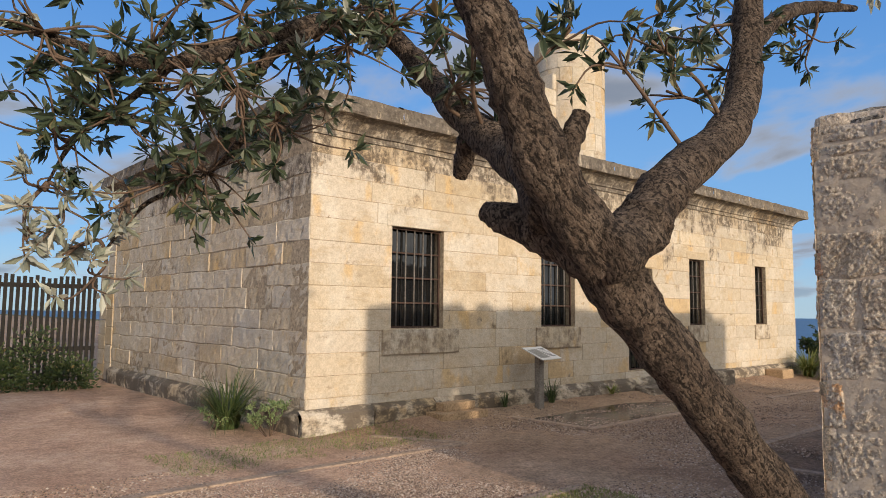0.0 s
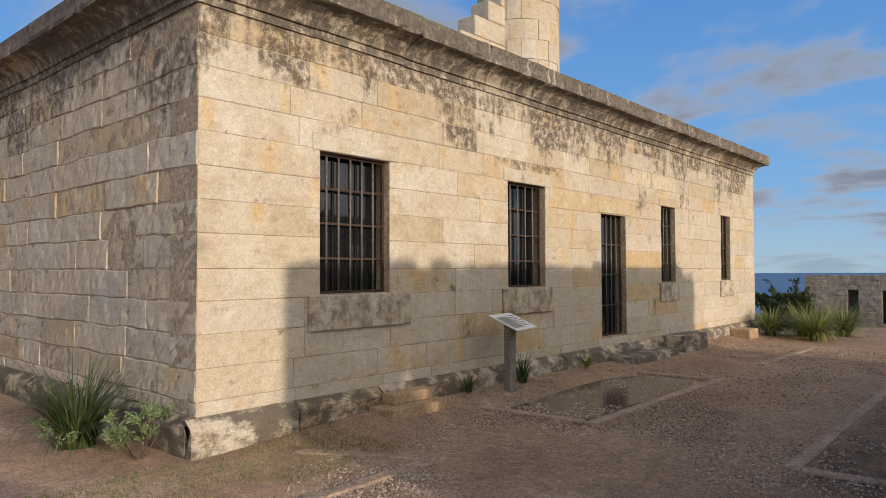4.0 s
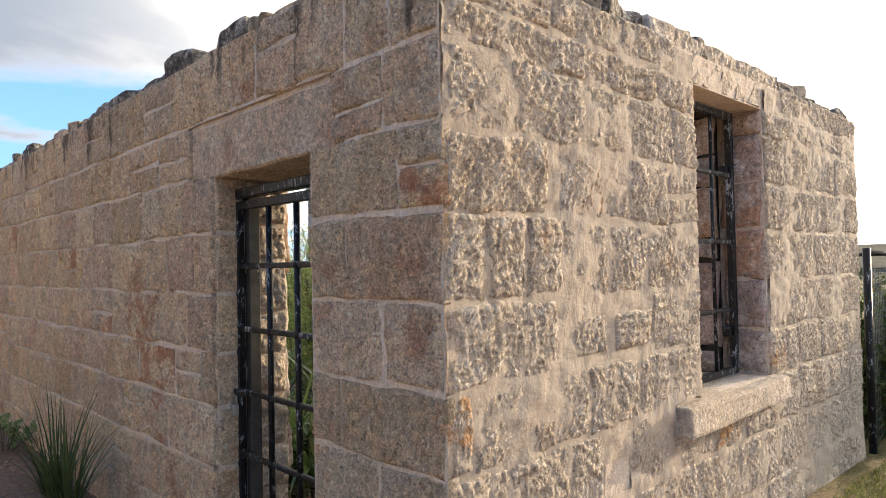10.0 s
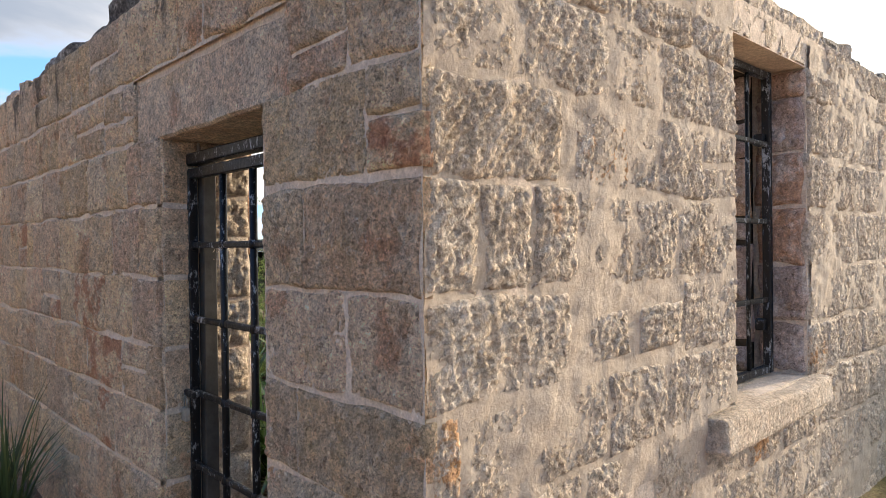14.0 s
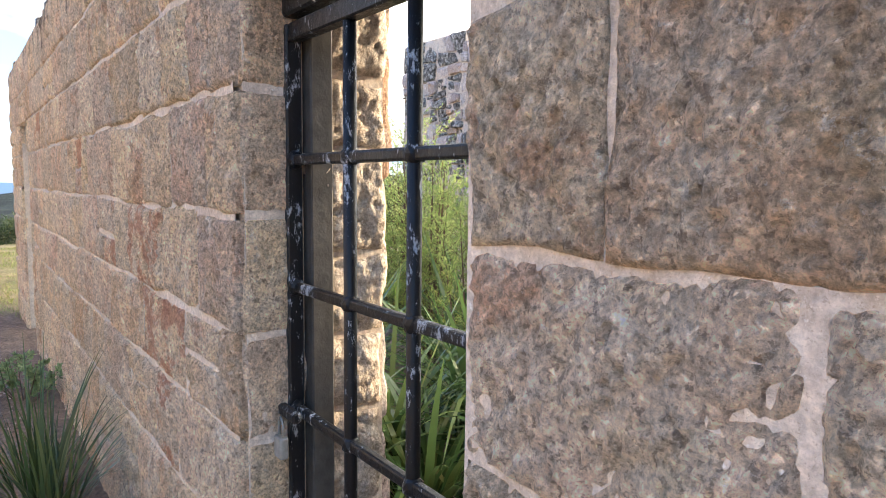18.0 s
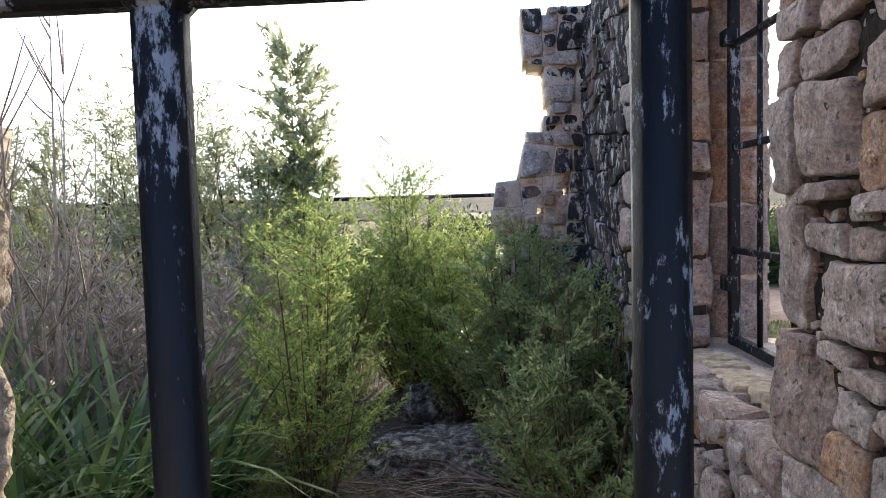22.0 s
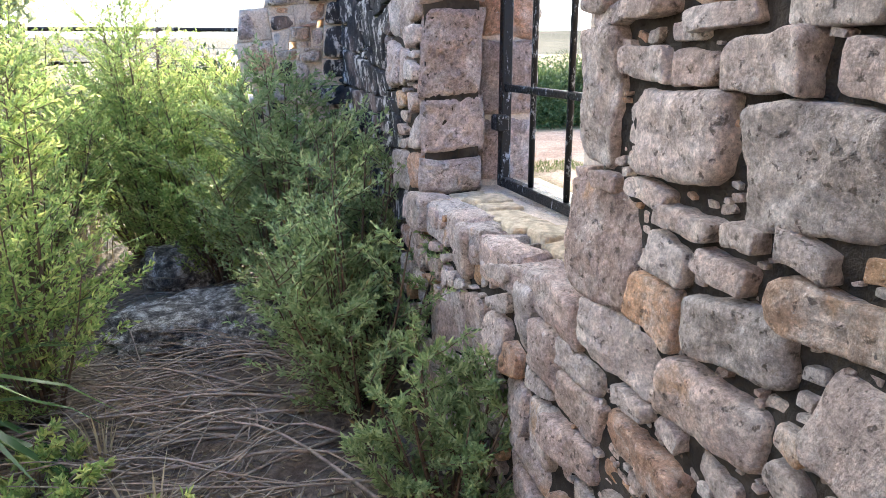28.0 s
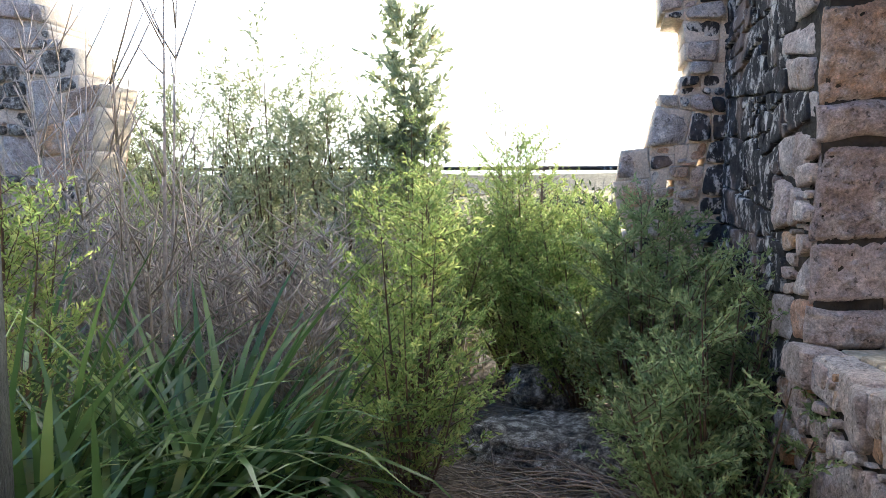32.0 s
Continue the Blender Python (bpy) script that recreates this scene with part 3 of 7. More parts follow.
def leaves_mesh(name, places, dirs, length, width, mat, seed=0, droop=0.15, fold=0.25):
    """Leaves as folded blades of six points each. places, dirs: (n, 3)."""
    g = np.random.default_rng(seed)
    n = len(places)
    d = dirs / (np.linalg.norm(dirs, axis=1)[:, None] + 1e-9)
    side = np.cross(d, g.normal(0, 1, (n, 3)))
    side /= np.linalg.norm(side, axis=1)[:, None] + 1e-9
    nor = np.cross(side, d)
    L = (length * g.uniform(0.6, 1.25, n))[:, None]
    W = (width * g.uniform(0.7, 1.2, n))[:, None]
    mid, tip = places + d * L * 0.55, places + d * L - nor * L * droop
    V = np.stack([places, mid + side * W / 2 + nor * W * fold, tip, mid - side * W / 2 + nor * W * fold], 1).reshape(-1, 3)
    k = np.arange(n) * 4
    F = np.concatenate([np.stack([k, k + 1, k + 2], -1), np.stack([k, k + 2, k + 3], -1)])
    return mesh_of(name, V, F, mat)


def leaf_look(dark, light, tip):
    def build(k, p, r):
        i = k.add("ShaderNodeNewGeometry").outputs["Random Per Island"]
        c = k.ramp(i, (0.0, dark), (0.55, light), (0.97, tip), (1.0, (0.22, 0.16, 0.07)))
        w = k.noise(p, 2.0, 3.0)
        return k.mix(0.5, c, k.ramp(w, (0.3, (0.3, 0.3, 0.3)), (0.7, (0.75, 0.75, 0.75))), "OVERLAY"), None
    return build


def leafy(name, dark, light, tip, through_light=0.35, rough=0.45):
    """Leaf material: light also passes through the blade."""
    m = surface(name, leaf_look(dark, light, tip), rough, 0.0, 0.4)
    t = m.node_tree
    out = next(n for n in t.nodes if n.type == "OUTPUT_MATERIAL")
    bs = next(n for n in t.nodes if n.type == "BSDF_PRINCIPLED")
    tr = t.nodes.new("ShaderNodeBsdfTranslucent")
    mx = t.nodes.new("ShaderNodeMixShader")
    mx.inputs[0].default_value = through_light
    t.links.new(bs.inputs["Base Color"].links[0].from_socket, tr.inputs["Color"])
    t.links.new(bs.outputs[0], mx.inputs[1]), t.links.new(tr.outputs[0], mx.inputs[2]), t.links.new(mx.outputs[0], out.inputs["Surface"])
    return m


SHRUB_LEAF = leafy("shrub_leaf", (0.22, 0.32, 0.10), (0.38, 0.49, 0.17), (0.62, 0.66, 0.25), 0.58)
DEEP_LEAF = leafy("deep_leaf", (0.19, 0.27, 0.12), (0.31, 0.40, 0.19), (0.46, 0.53, 0.27), 0.56)
GREY_LEAF = leafy("grey_leaf", (0.28, 0.33, 0.19), (0.40, 0.44, 0.28), (0.54, 0.56, 0.38), 0.55)
STRAP_LEAF = leafy("strap_leaf", (0.05, 0.10, 0.036), (0.095, 0.17, 0.058), (0.22, 0.29, 0.10), 0.30, 0.20)
TUSSOCK_LEAF = leafy("tussock_leaf", (0.04, 0.065, 0.025), (0.075, 0.115, 0.04), (0.16, 0.19, 0.07), 0.28, 0.35)
DRY_LEAF = leafy("dry_grass", (0.24, 0.19, 0.12), (0.36, 0.30, 0.20), (0.42, 0.36, 0.22), 0.3)
TREE_LEAF = leafy("tree_leaf", (0.03, 0.048, 0.026), (0.06, 0.082, 0.045), (0.12, 0.14, 0.08), 0.2, 0.34)
TREE_LEAF_PALE = leafy("pale_leaf_underside", (0.20, 0.22, 0.16), (0.36, 0.37, 0.30), (0.50, 0.50, 0.42), 0.2, 0.5)
SCRUB = leafy("far_scrub", (0.025, 0.045, 0.018), (0.05, 0.078, 0.026), (0.10, 0.12, 0.04), 0.2)
LAWN = leafy("lawn_grass", (0.12, 0.155, 0.04), (0.20, 0.24, 0.065), (0.36, 0.33, 0.13), 0.35)
CLIMBER_LEAF = leafy("climber_leaf", (0.045, 0.08, 0.022), (0.11, 0.16, 0.045), (0.30, 0.33, 0.10), 0.3, 0.3)
TWIG = surface("grey_twig", plain((0.40, 0.345, 0.305), 0.45, 25.0))
STEM = surface("brown_stem", plain((0.13, 0.088, 0.062), 0.4, 30.0))


def bark_look(k, p, r):
    # ridges run along the leaning trunk
    xyz = k.add("ShaderNodeSeparateXYZ", {"Vector": p})
    x, y, z = xyz.outputs["X"], xyz.outputs["Y"], xyz.outputs["Z"]
    along = k.math("SUBTRACT", k.math("MULTIPLY", z, 0.66), k.math("MULTIPLY", x, 0.75))
    over = k.math("ADD", k.math("MULTIPLY", x, 0.66), k.math("MULTIPLY", z, 0.75))
    q = k.add("ShaderNodeCombineXYZ", {"X": over, "Y": y, "Z": k.math("MULTIPLY", along, 0.22)}).outputs[0]
    warp = k.add("ShaderNodeVectorMath", operation="ADD")
    k.put(warp.inputs[0], q)
    k.put(warp.inputs[1], k.add("ShaderNodeVectorMath", {0: k.add("ShaderNodeTexNoise", {"Vector": p, "Scale": 16.0, "Detail": 7.0, "Roughness": 0.65}).outputs["Color"], 1: (0.05, 0.05, 0.05)}, operation="MULTIPLY").outputs[0])
    furrow = k.noise(warp.outputs[0], 88.0, 5.0, 0.62)
    v = k.add("ShaderNodeTexVoronoi", {"Vector": warp.outputs[0], "Scale": 84.0}, feature="DISTANCE_TO_EDGE")
    ridge = k.math("ADD", k.math("MULTIPLY", k.step(furrow, 0.34, 0.62), 0.9), k.math("ADD", k.math("MULTIPLY", k.step(v.outputs["Distance"], 0.0, 0.30), 0.45), k.math("MULTIPLY", k.noise(p, 110.0, 6.0, 0.75), 0.6)))
    base = k.ramp(k.noise(p, 9.0, 7.0, 0.72), (0.3, (0.10, 0.073, 0.055)), (0.5, (0.185, 0.135, 0.10)), (0.62, (0.27, 0.205, 0.155)), (0.75, (0.36, 0.30, 0.245)))
    return k.mix(k.step(ridge, 0.55, 1.25), (0.032, 0.023, 0.018), mottle(k, base, p, 90.0, 0.5)), ridge, 0.012


BARK = surface("bark", bark_look)
GLASS = surface("dark_window_glass", lambda k, p, r: ((0.010, 0.011, 0.012), k.noise(p, 3.0, 2.0), 0.002), 0.04, 0.0, 0.6)
TIMBER = surface("weathered_timber", plain((0.36, 0.25, 0.15), 0.45, 40.0))
GREYWOOD = surface("grey_timber", plain((0.20, 0.18, 0.155), 0.4, 40.0))
SIGN_WHITE = surface("sign_print", plain((0.66, 0.66, 0.64), 0.08))
SIGN_INK = surface("sign_ink", plain((0.10, 0.10, 0.11), 0.1))
STEEL = surface("galvanised_steel", plain((0.30, 0.30, 0.28), 0.3, 20.0), 0.5, 0.3)
RUSTY = surface("rusty_iron", plain((0.055, 0.032, 0.024), 0.4, 40.0), 0.8)
PALING = surface("dark_paling", plain((0.022, 0.020, 0.018), 0.4, 20.0))


def lichen_rock(k, p, r):
    c = k.ramp(k.noise(p, 19.0, 8.0, 0.76), (0.38, (0.045, 0.04, 0.037)), (0.48, (0.17, 0.15, 0.13)), (0.55, (0.36, 0.33, 0.29)), (0.60, (0.62, 0.59, 0.53)), (0.7, (0.48, 0.45, 0.39)))
    g = k.noise(p, 110.0, 5.0, 0.75)
    lines = k.noise(k.scaled(p, (1.0, 1.0, 4.0)), 9.0, 6.0, 0.7)
    return mottle(k, c, p, 140.0, 0.5), k.math("ADD", k.math("ADD", k.noise(p, 30.0, 8.0, 0.74), k.math("MULTIPLY", lines, 0.6)), k.math("MULTIPLY", g, 0.4)), 0.03


ROCK = surface("lichened_rock", lichen_rock)


def rubble_look(k, p, r):
    q = shifted(k, p, r)
    base = k.ramp(r, (0.0, (0.50, 0.38, 0.33)), (0.2, (0.57, 0.46, 0.41)), (0.4, (0.53, 0.47, 0.43)), (0.55, (0.54, 0.42, 0.36)), (0.7, (0.58, 0.51, 0.465)), (0.82, (0.52, 0.40, 0.35)), (0.88, (0.58, 0.36, 0.20)), (1.0, (0.52, 0.32, 0.23)))
    c = k.mix(k.math("MULTIPLY", k.step(k.noise(q, 6.0, 7.0, 0.7), 0.46, 0.66), 0.7), own_tone(k, base, r, 0.80, 1.12), (0.72, 0.66, 0.61))
    c = k.mix(k.math("MULTIPLY", k.step(k.noise(q, 4.0, 6.0, 0.65), 0.62, 0.72), 0.65), c, (0.50, 0.28, 0.12))
    c = k.mix(k.math("MULTIPLY", k.step(k.noise(p, 15.0, 7.0, 0.75), 0.61, 0.69), 0.5), c, (0.14, 0.12, 0.105))
    c = k.mix(k.math("MULTIPLY", k.step(k.noise(p, 34.0, 6.0, 0.7), 0.62, 0.68), 0.55), c, (0.76, 0.73, 0.70))
    c = fine_grain(k, speckle(k, speckle(k, speckle(k, c, q, 11.0, 0.84, 1.16), p, 40.0, 0.70, 1.25), p, 120.0, 0.66, 1.3), p)
    # pits in the rubble; their inner shade is painted brown-black
    shaded_holes = k.step(k.noise(p, 52.0, 4.0, 0.6), 0.40, 0.33)
    c = k.mix(k.math("MULTIPLY", shaded_holes, 0.7), c, (0.10, 0.08, 0.065))
    h = k.math("ADD", k.step(k.noise(k.scaled(q, (1, 1, 0.7)), 28.0, 7.0, 0.74), 0.32, 0.66), k.math("MULTIPLY", k.noise(p, 95.0, 5.0, 0.78), 0.8))
    return c, k.math("SUBTRACT", h, shaded_holes), 0.006


def soot_look(k, p, r):
    n = k.noise(k.scaled(p, (1, 1, 0.6)), 17.0, 7.0, 0.72)
    c = k.ramp(n, (0.36, (0.022, 0.022, 0.025)), (0.53, (0.05, 0.048, 0.05)), (0.56, (0.36, 0.34, 0.32)), (0.64, (0.66, 0.63, 0.58)))
    c = k.mix(k.math("MULTIPLY", k.step(k.noise(p, 3.0, 5.0), 0.52, 0.66), 0.7), c, (0.30, 0.22, 0.18))
    f = k.noise(p, 110.0, 4.0, 0.7)
    return k.mix(0.4, c, k.ramp(f, (0.3, (0.2, 0.2, 0.2)), (0.7, (0.8, 0.8, 0.8))), "OVERLAY"), k.math("ADD", k.noise(p, 30.0, 6.0, 0.7), k.math("MULTIPLY", f, 0.4)), 0.015


RUBBLE = surface("rubble_stone", rubble_look)
SOOT = surface("blackened_stone", soot_look)

# ---- the sandstone house ----
FY, HX0, HX1, HD = 7.44, 4.32, 18.65, 7.8
HOUSE_WIN = [(5.59, 6.52, 1.27, 2.65), (8.66, 9.54, 1.27, 2.65), (11.14, 11.98, 0.44, 2.39), (13.38, 14.01, 1.27, 2.65), (16.42, 17.0, 1.27, 2.65)]
HZ = [0.30, 0.42, 0.69, 0.97, 1.245, 1.515, 1.81, 2.09, 2.375, 2.665, 2.94, 3.21, 3.48, 3.80]
house = new("sandstone_house")
tagged(house, "long single-storey house of pale weathered sandstone blocks", "house")


def house_shell():
    rel = [(a - HX0, b - HX0, c, d) for a, b, c, d in HOUSE_WIN]
    south = wall_core("wall_south", pose(HX0, FY, 0), 0, HX1 - HX0, 0.0, 3.95, 0.45, rel, JOINT, 0.006)
    west = wall_core("wall_west", pose(HX0, FY + HD, 0, 0, 0, -90), 0, HD - 0.46, 0.0, 3.95, 0.45, [], JOINT, 0.006)
    for n, mm in (("wall_east", pose(HX1, FY + 0.46, 0, 0, 0, 90)), ("wall_north", pose(HX1, FY + HD, 0, 0, 0, 180))):
        w = wall_core(n, mm, 0, (HD - 0.46) if n == "wall_east" else HX1 - HX0, 0.0, 3.95, 0.45, [], SAND, 0.0)
        w.parent = house
    south.parent = west.parent = house
    courses_on(south, "block", Matrix(), 0, HX1 - HX0, HZ, rel, 1.0, 11, gap=0.004, mat=SAND, chamfer=0.005, cell=0.12, rough=0.0014, depth=0.03, proud=0.004, pits=0.0015, ragged=0.0015)
    courses_on(west, "block", Matrix(), 0, HD, HZ, [], 1.05, 12, gap=0.007, mat=SAND, chamfer=0.010, cell=0.06, rough=0.004, depth=0.03, proud=0.010, stand=0.006, pits=0.006, ragged=0.005, wander=0.008)
    part("roof", (box_bm(HX0 - 0.1, HX1 + 0.1, FY - 0.1, FY + HD + 0.1, 3.96, 4.12), SAND), house)
    prof = [(0.0, 3.72), (-0.025, 3.72), (-0.025, 3.75), (-0.01, 3.755), (-0.01, 3.80), (-0.04, 3.805), (-0.045, 3.84), (-0.07, 3.88), (-0.12, 3.93), (-0.20, 3.965), (-0.26, 3.975), (-0.30, 3.98), (-0.305, 4.02), (-0.29, 4.10), (-0.295, 4.19), (-0.22, 4.225), (0.05, 4.24)]
    g = np.random.default_rng(8)
    for (a, b, ma, mb), mm in (((0, HX1 - HX0, -1, 1), pose(HX0, FY, 0)), ((0, HD, -1, 1), pose(HX0, FY + HD, 0, 0, 0, -90))):
        # the runs meet at a mitre
        for s in range(int((b - a) / 1.2) + 1):
            x0, x1 = a + 1.2 * s, min(b, a + 1.2 * (s + 1))
            if x1 - x0 < 0.05:
                continue
            L = np.linspace(0, 1, 13)
            lift = g.uniform(-0.006, 0.006)
            V = []
            for i, u in enumerate(L):
                for j, (dy, z) in enumerate(prof):
                    xa = x0 + (dy if s == 0 and ma else 0) + 0.002
                    xb = x1 - (dy if x1 >= b - 1e-6 and mb else 0) - 0.002
                    rag = (j > 10) * g.normal(0, 0.007)
                    V.append((xa + (xb - xa) * u, dy + rag, z + lift + rag))
            c = len(prof)
            Q = [(i * c + j, (i + 1) * c + j, (i + 1) * c + j + 1, i * c + j + 1) for i in range(len(L) - 1) for j in range(c - 1)]
            part("cornice_stone", mesh_of("cornice_stone", V, np.array(Q), CORNICE), house, "dark lichen-stained cornice stone", mm)
    # plinth stones with a sloping top
    for (a, b), mm in (((-0.10, HX1 - HX0), pose(HX0, FY, 0)), ((0.0, HD), pose(HX0, FY + HD, 0, 0, 0, -90))):
        x = a
        while x < b - 0.1:
            w = min(g.uniform(0.8, 1.5), b - x)
            if w < 0.2:
                break
            pr = [(-0.10, -0.05), (-0.105, 0.20), (-0.095, 0.235), (-0.004, 0.305)]
            n = 5
            V = [(x + 0.004 + (w - 0.008) * i / n, dy + g.normal(0, 0.006), z + g.normal(0, 0.005)) for i in range(n + 1) for dy, z in pr]
            Q = [(i * 4 + j, (i + 1) * 4 + j, (i + 1) * 4 + j + 1, i * 4 + j + 1) for i in range(n) for j in range(3)]
            me = mesh_of("plinth_stone", V + [(x + 0.004, 0.0, -0.05), (x + w - 0.004, 0.0, -0.05)], [np.array(Q), np.array([[len(V), 0, 1, 2], [len(V), 2, 3, 3], ])[:1], np.array([[len(V) + 1, n * 4 + 2, n * 4 + 1, n * 4]])], PLINTH)
            part("plinth_stone", me, house, "damp dark-stained plinth stone", mm)
            x += w


def plinth_look(k, p, r):
    c, h, d = sandstone(k, p, r)
    n = k.noise(k.scaled(p, (1, 1, 1.6)), 3.2, 6.0, 0.7)
    return k.mix(k.math("MULTIPLY", k.step(n, 0.37, 0.54), 0.85), c, (0.075, 0.058, 0.045)), h, d


def cornice_look(k, p, r):
    c, h, d = sandstone(k, p, r)
    z = k.add("ShaderNodeSeparateXYZ", {"Vector": p}).outputs["Z"]
    n = k.noise(k.scaled(p, (3.0, 3.0, 0.8)), 2.4, 7.0, 0.72)
    lich = k.step(k.math("ADD", n, k.math("MULTIPLY", k.step(z, 3.9, 4.05), 0.10)), 0.43, 0.57)
    grey = k.ramp(k.noise(p, 18.0, 5.0, 0.7), (0.35, (0.06, 0.05, 0.042)), (0.6, (0.17, 0.145, 0.12)), (0.75, (0.34, 0.30, 0.25)))
    return k.mix(k.math("MULTIPLY", lich, 0.9), c, grey), h, 0.02


def sill_look(k, p, r):
    c, h, d = sandstone(k, p, r)
    n = k.noise(k.scaled(p, (1, 1, 0.8)), 5.0, 6.0, 0.7)
    return k.mix(k.math("MULTIPLY", k.step(n, 0.42, 0.62), 0.75), c, (0.14, 0.10, 0.07)), h, d


SILL = surface("stained_sill", sill_look)
PLINTH = surface("plinth_stone", plinth_look)
CORNICE = surface("cornice_stone", cornice_look)
house_shell()


def bar(name, a, b, r, mat, parent, n=8, label=""):
    V, Q, C = tube_arrays([a, b], [r, r], n)
    return part(name, mesh_of(name, V, [Q, C], mat, True), parent, label)


def barred_window(i, x0, x1, z0, z1, verts, horis, door=False):
    w = new("door_1" if door else "window_%d" % i)
    tagged(w, "dark doorway behind a rusted iron grille" if door else "small-paned dark window behind rusted iron bars", "door" if door else "window", kind="structure")
    y = FY + 0.10
    f = 0.028
    for nm, bx in (("frame_side", (x0, x0 + f, z0, z1)), ("frame_side", (x1 - f, x1, z0, z1)), ("frame_top", (x0 + f, x1 - f, z1 - f, z1)), ("frame_foot", (x0 + f, x1 - f, z0, z0 + f))):
        part(nm, (box_bm(bx[0] + 0.001, bx[1] - 0.001, y - 0.015, y + 0.02, bx[2] + 0.001, bx[3] - 0.001, 0.004), RUSTY), w)
    for k in range(1, verts + 1):
        x = x0 + (x1 - x0) * k / (verts + 1)
        bar("upright_bar", (x, y, z0 + f), (x, y, z1 - f), 0.0115, BAR_GREY, w, 8, "grey weathered iron bar")
    for k in range(1, horis + 1):
        z = z0 + (z1 - z0) * k / (horis + 1)
        part("cross_bar", (box_bm(x0 + f, x1 - f, y - 0.004, y + 0.012, z - 0.012, z + 0.012, 0.003), RUSTY), w)
    part("pane", (box_bm(x0 + 0.01, x1 - 0.01, y + 0.10, y + 0.108, z0 + 0.01, z1 - 0.01), GLASS), w, "dark reflecting glass")
    for k in range(1, 3):
        x = x0 + (x1 - x0) * k / 3
        part("glazing_bar", (box_bm(x - 0.011, x + 0.011, y + 0.085, y + 0.099, z0 + 0.02, z1 - 0.02, 0.002), PALING), w)
    return w


n_win = 0
for (a, b, c, d), (nv, nh) in zip(HOUSE_WIN, ((5, 3), (4, 3), (4, 3), (3, 3), (2, 3))):
    is_door = c < 0.6
    n_win += 0 if is_door else 1
    barred_window(n_win, a, b, c, d, nv, nh, is_door)
    if not is_door:
        wide = (b - a) * 0.14
        sill = (a - wide - 0.02, b + wide + 0.16 * (n_win == 1))
        part("window_sill", (box_bm(sill[0], sill[1], FY - 0.035, FY + 0.09, c - 0.35, c - 0.012, 0.012, 2), SILL), house, "stained sandstone window sill")
    part("lintel", (box_bm(a - 0.10, b + 0.14, FY - 0.012, FY + 0.05, d + 0.002, d + 0.17, 0.008), SAND), house, "dressed sandstone lintel")


def house_tower():
    t = new("stepped_chimney")
    tagged(t, "round sandstone chimney tower with a stepped side wall", "chimney")
    g = random.Random(4)
    z, k = 4.1, 0
    while z < 7.85:
        h = 0.40
        n, r = 18, 0.86
        off = 0.17 * (k % 2)
        for j in range(n):
            a0, a1 = (j + off) * 2 * math.pi / n, (j + 1 + off) * 2 * math.pi / n - 0.006
            rr, V = r + g.uniform(-0.006, 0.006), []
            for a in np.linspace(a0, a1, 4):
                for zz in (z, z + h - 0.006):
                    V += [(13.3 + rr * math.cos(a), 10.5 + rr * math.sin(a), zz), (13.3 + (rr - 0.2) * math.cos(a), 10.5 + (rr - 0.2) * math.sin(a), zz)]
            Q = [(4 * i, 4 * i + 4, 4 * i + 6, 4 * i + 2) for i in range(3)] + [(4 * i + 2, 4 * i + 6, 4 * i + 7, 4 * i + 3) for i in range(3)] + [(1, 0, 2, 3), (12, 13, 15, 14)]
            part("ring_stone", mesh_of("ring_stone", V, np.array(Q), SAND), t)
        z, k = z + h, k + 1
    part("tower_core", (box_bm(12.8, 13.8, 10.0, 11.0, 4.1, 7.8), SAND), t)
    for s in range(5):
        x0 = 10.7 + 0.42 * s
        part("step_stone", (box_bm(x0, 12.6, 10.25, 10.7, 4.1 + (5.55 + 0.40 * s - 4.1 if s == 0 else 5.555 + 0.40 * (s - 1) - 4.1 + 0.0), 5.55 + 0.40 * s, 0.02), SAND) if s else (box_bm(x0, 12.6, 10.25, 10.7, 4.1, 5.55, 0.02), SAND), t)


house_tower()


def rough_slab(name, x0, x1, y0, y1, z0, z1, mat, bev=0.02, amp=0.008, seed=1):
    bm = box_bm(x0, x1, y0, y1, z0, z1, bev, 2)
    bmesh.ops.subdivide_edges(bm, edges=[e for e in bm.edges if e.calc_length() > 0.12], cuts=3 if amp > 0.02 else 2, use_grid_fill=True)
    for v in bm.verts:
        v.co += amp * noise.noise_vector(v.co * 5 + Vector((seed, 0, 0))) + 0.4 * amp * noise.noise_vector(v.co * 14 + Vector((seed, 3, 0)))
    me = bpy.data.meshes.new(name)
    bm.to_mesh(me)
    bm.free()
    me.materials.append(mat)
    return me


for nm, box, mat, lab, cat in (("door_step", (11.15, 12.95, 6.95, 7.34, -0.02, 0.16), PLINTH, "long low worn stone doorstep slab", "step"),
                               ("stone_block", (13.25, 14.35, 6.98, 7.33, 0.0, 0.34), PLINTH, "rough sandstone bench block against the wall", "stone block"),
                               ("low_step_block", (16.55, 17.15, 6.92, 7.33, -0.02, 0.23), TIMBER, "small timber-edged step at the wall's foot", "step")):
    tagged(part(nm, rough_slab(nm, *box, mat, seed=len(nm))), lab, cat)
steps = new("timber_steps")
tagged(steps, "two low weathered timber box steps below the window", "steps")
part("lower_tread", (box_bm(6.12, 6.98, 6.98, 7.33, 0.03, 0.14, 0.008, 2), TIMBER), steps)
part("upper_tread", (box_bm(6.30, 6.90, 7.16, 7.335, 0.142, 0.25, 0.008, 2), TIMBER), steps)


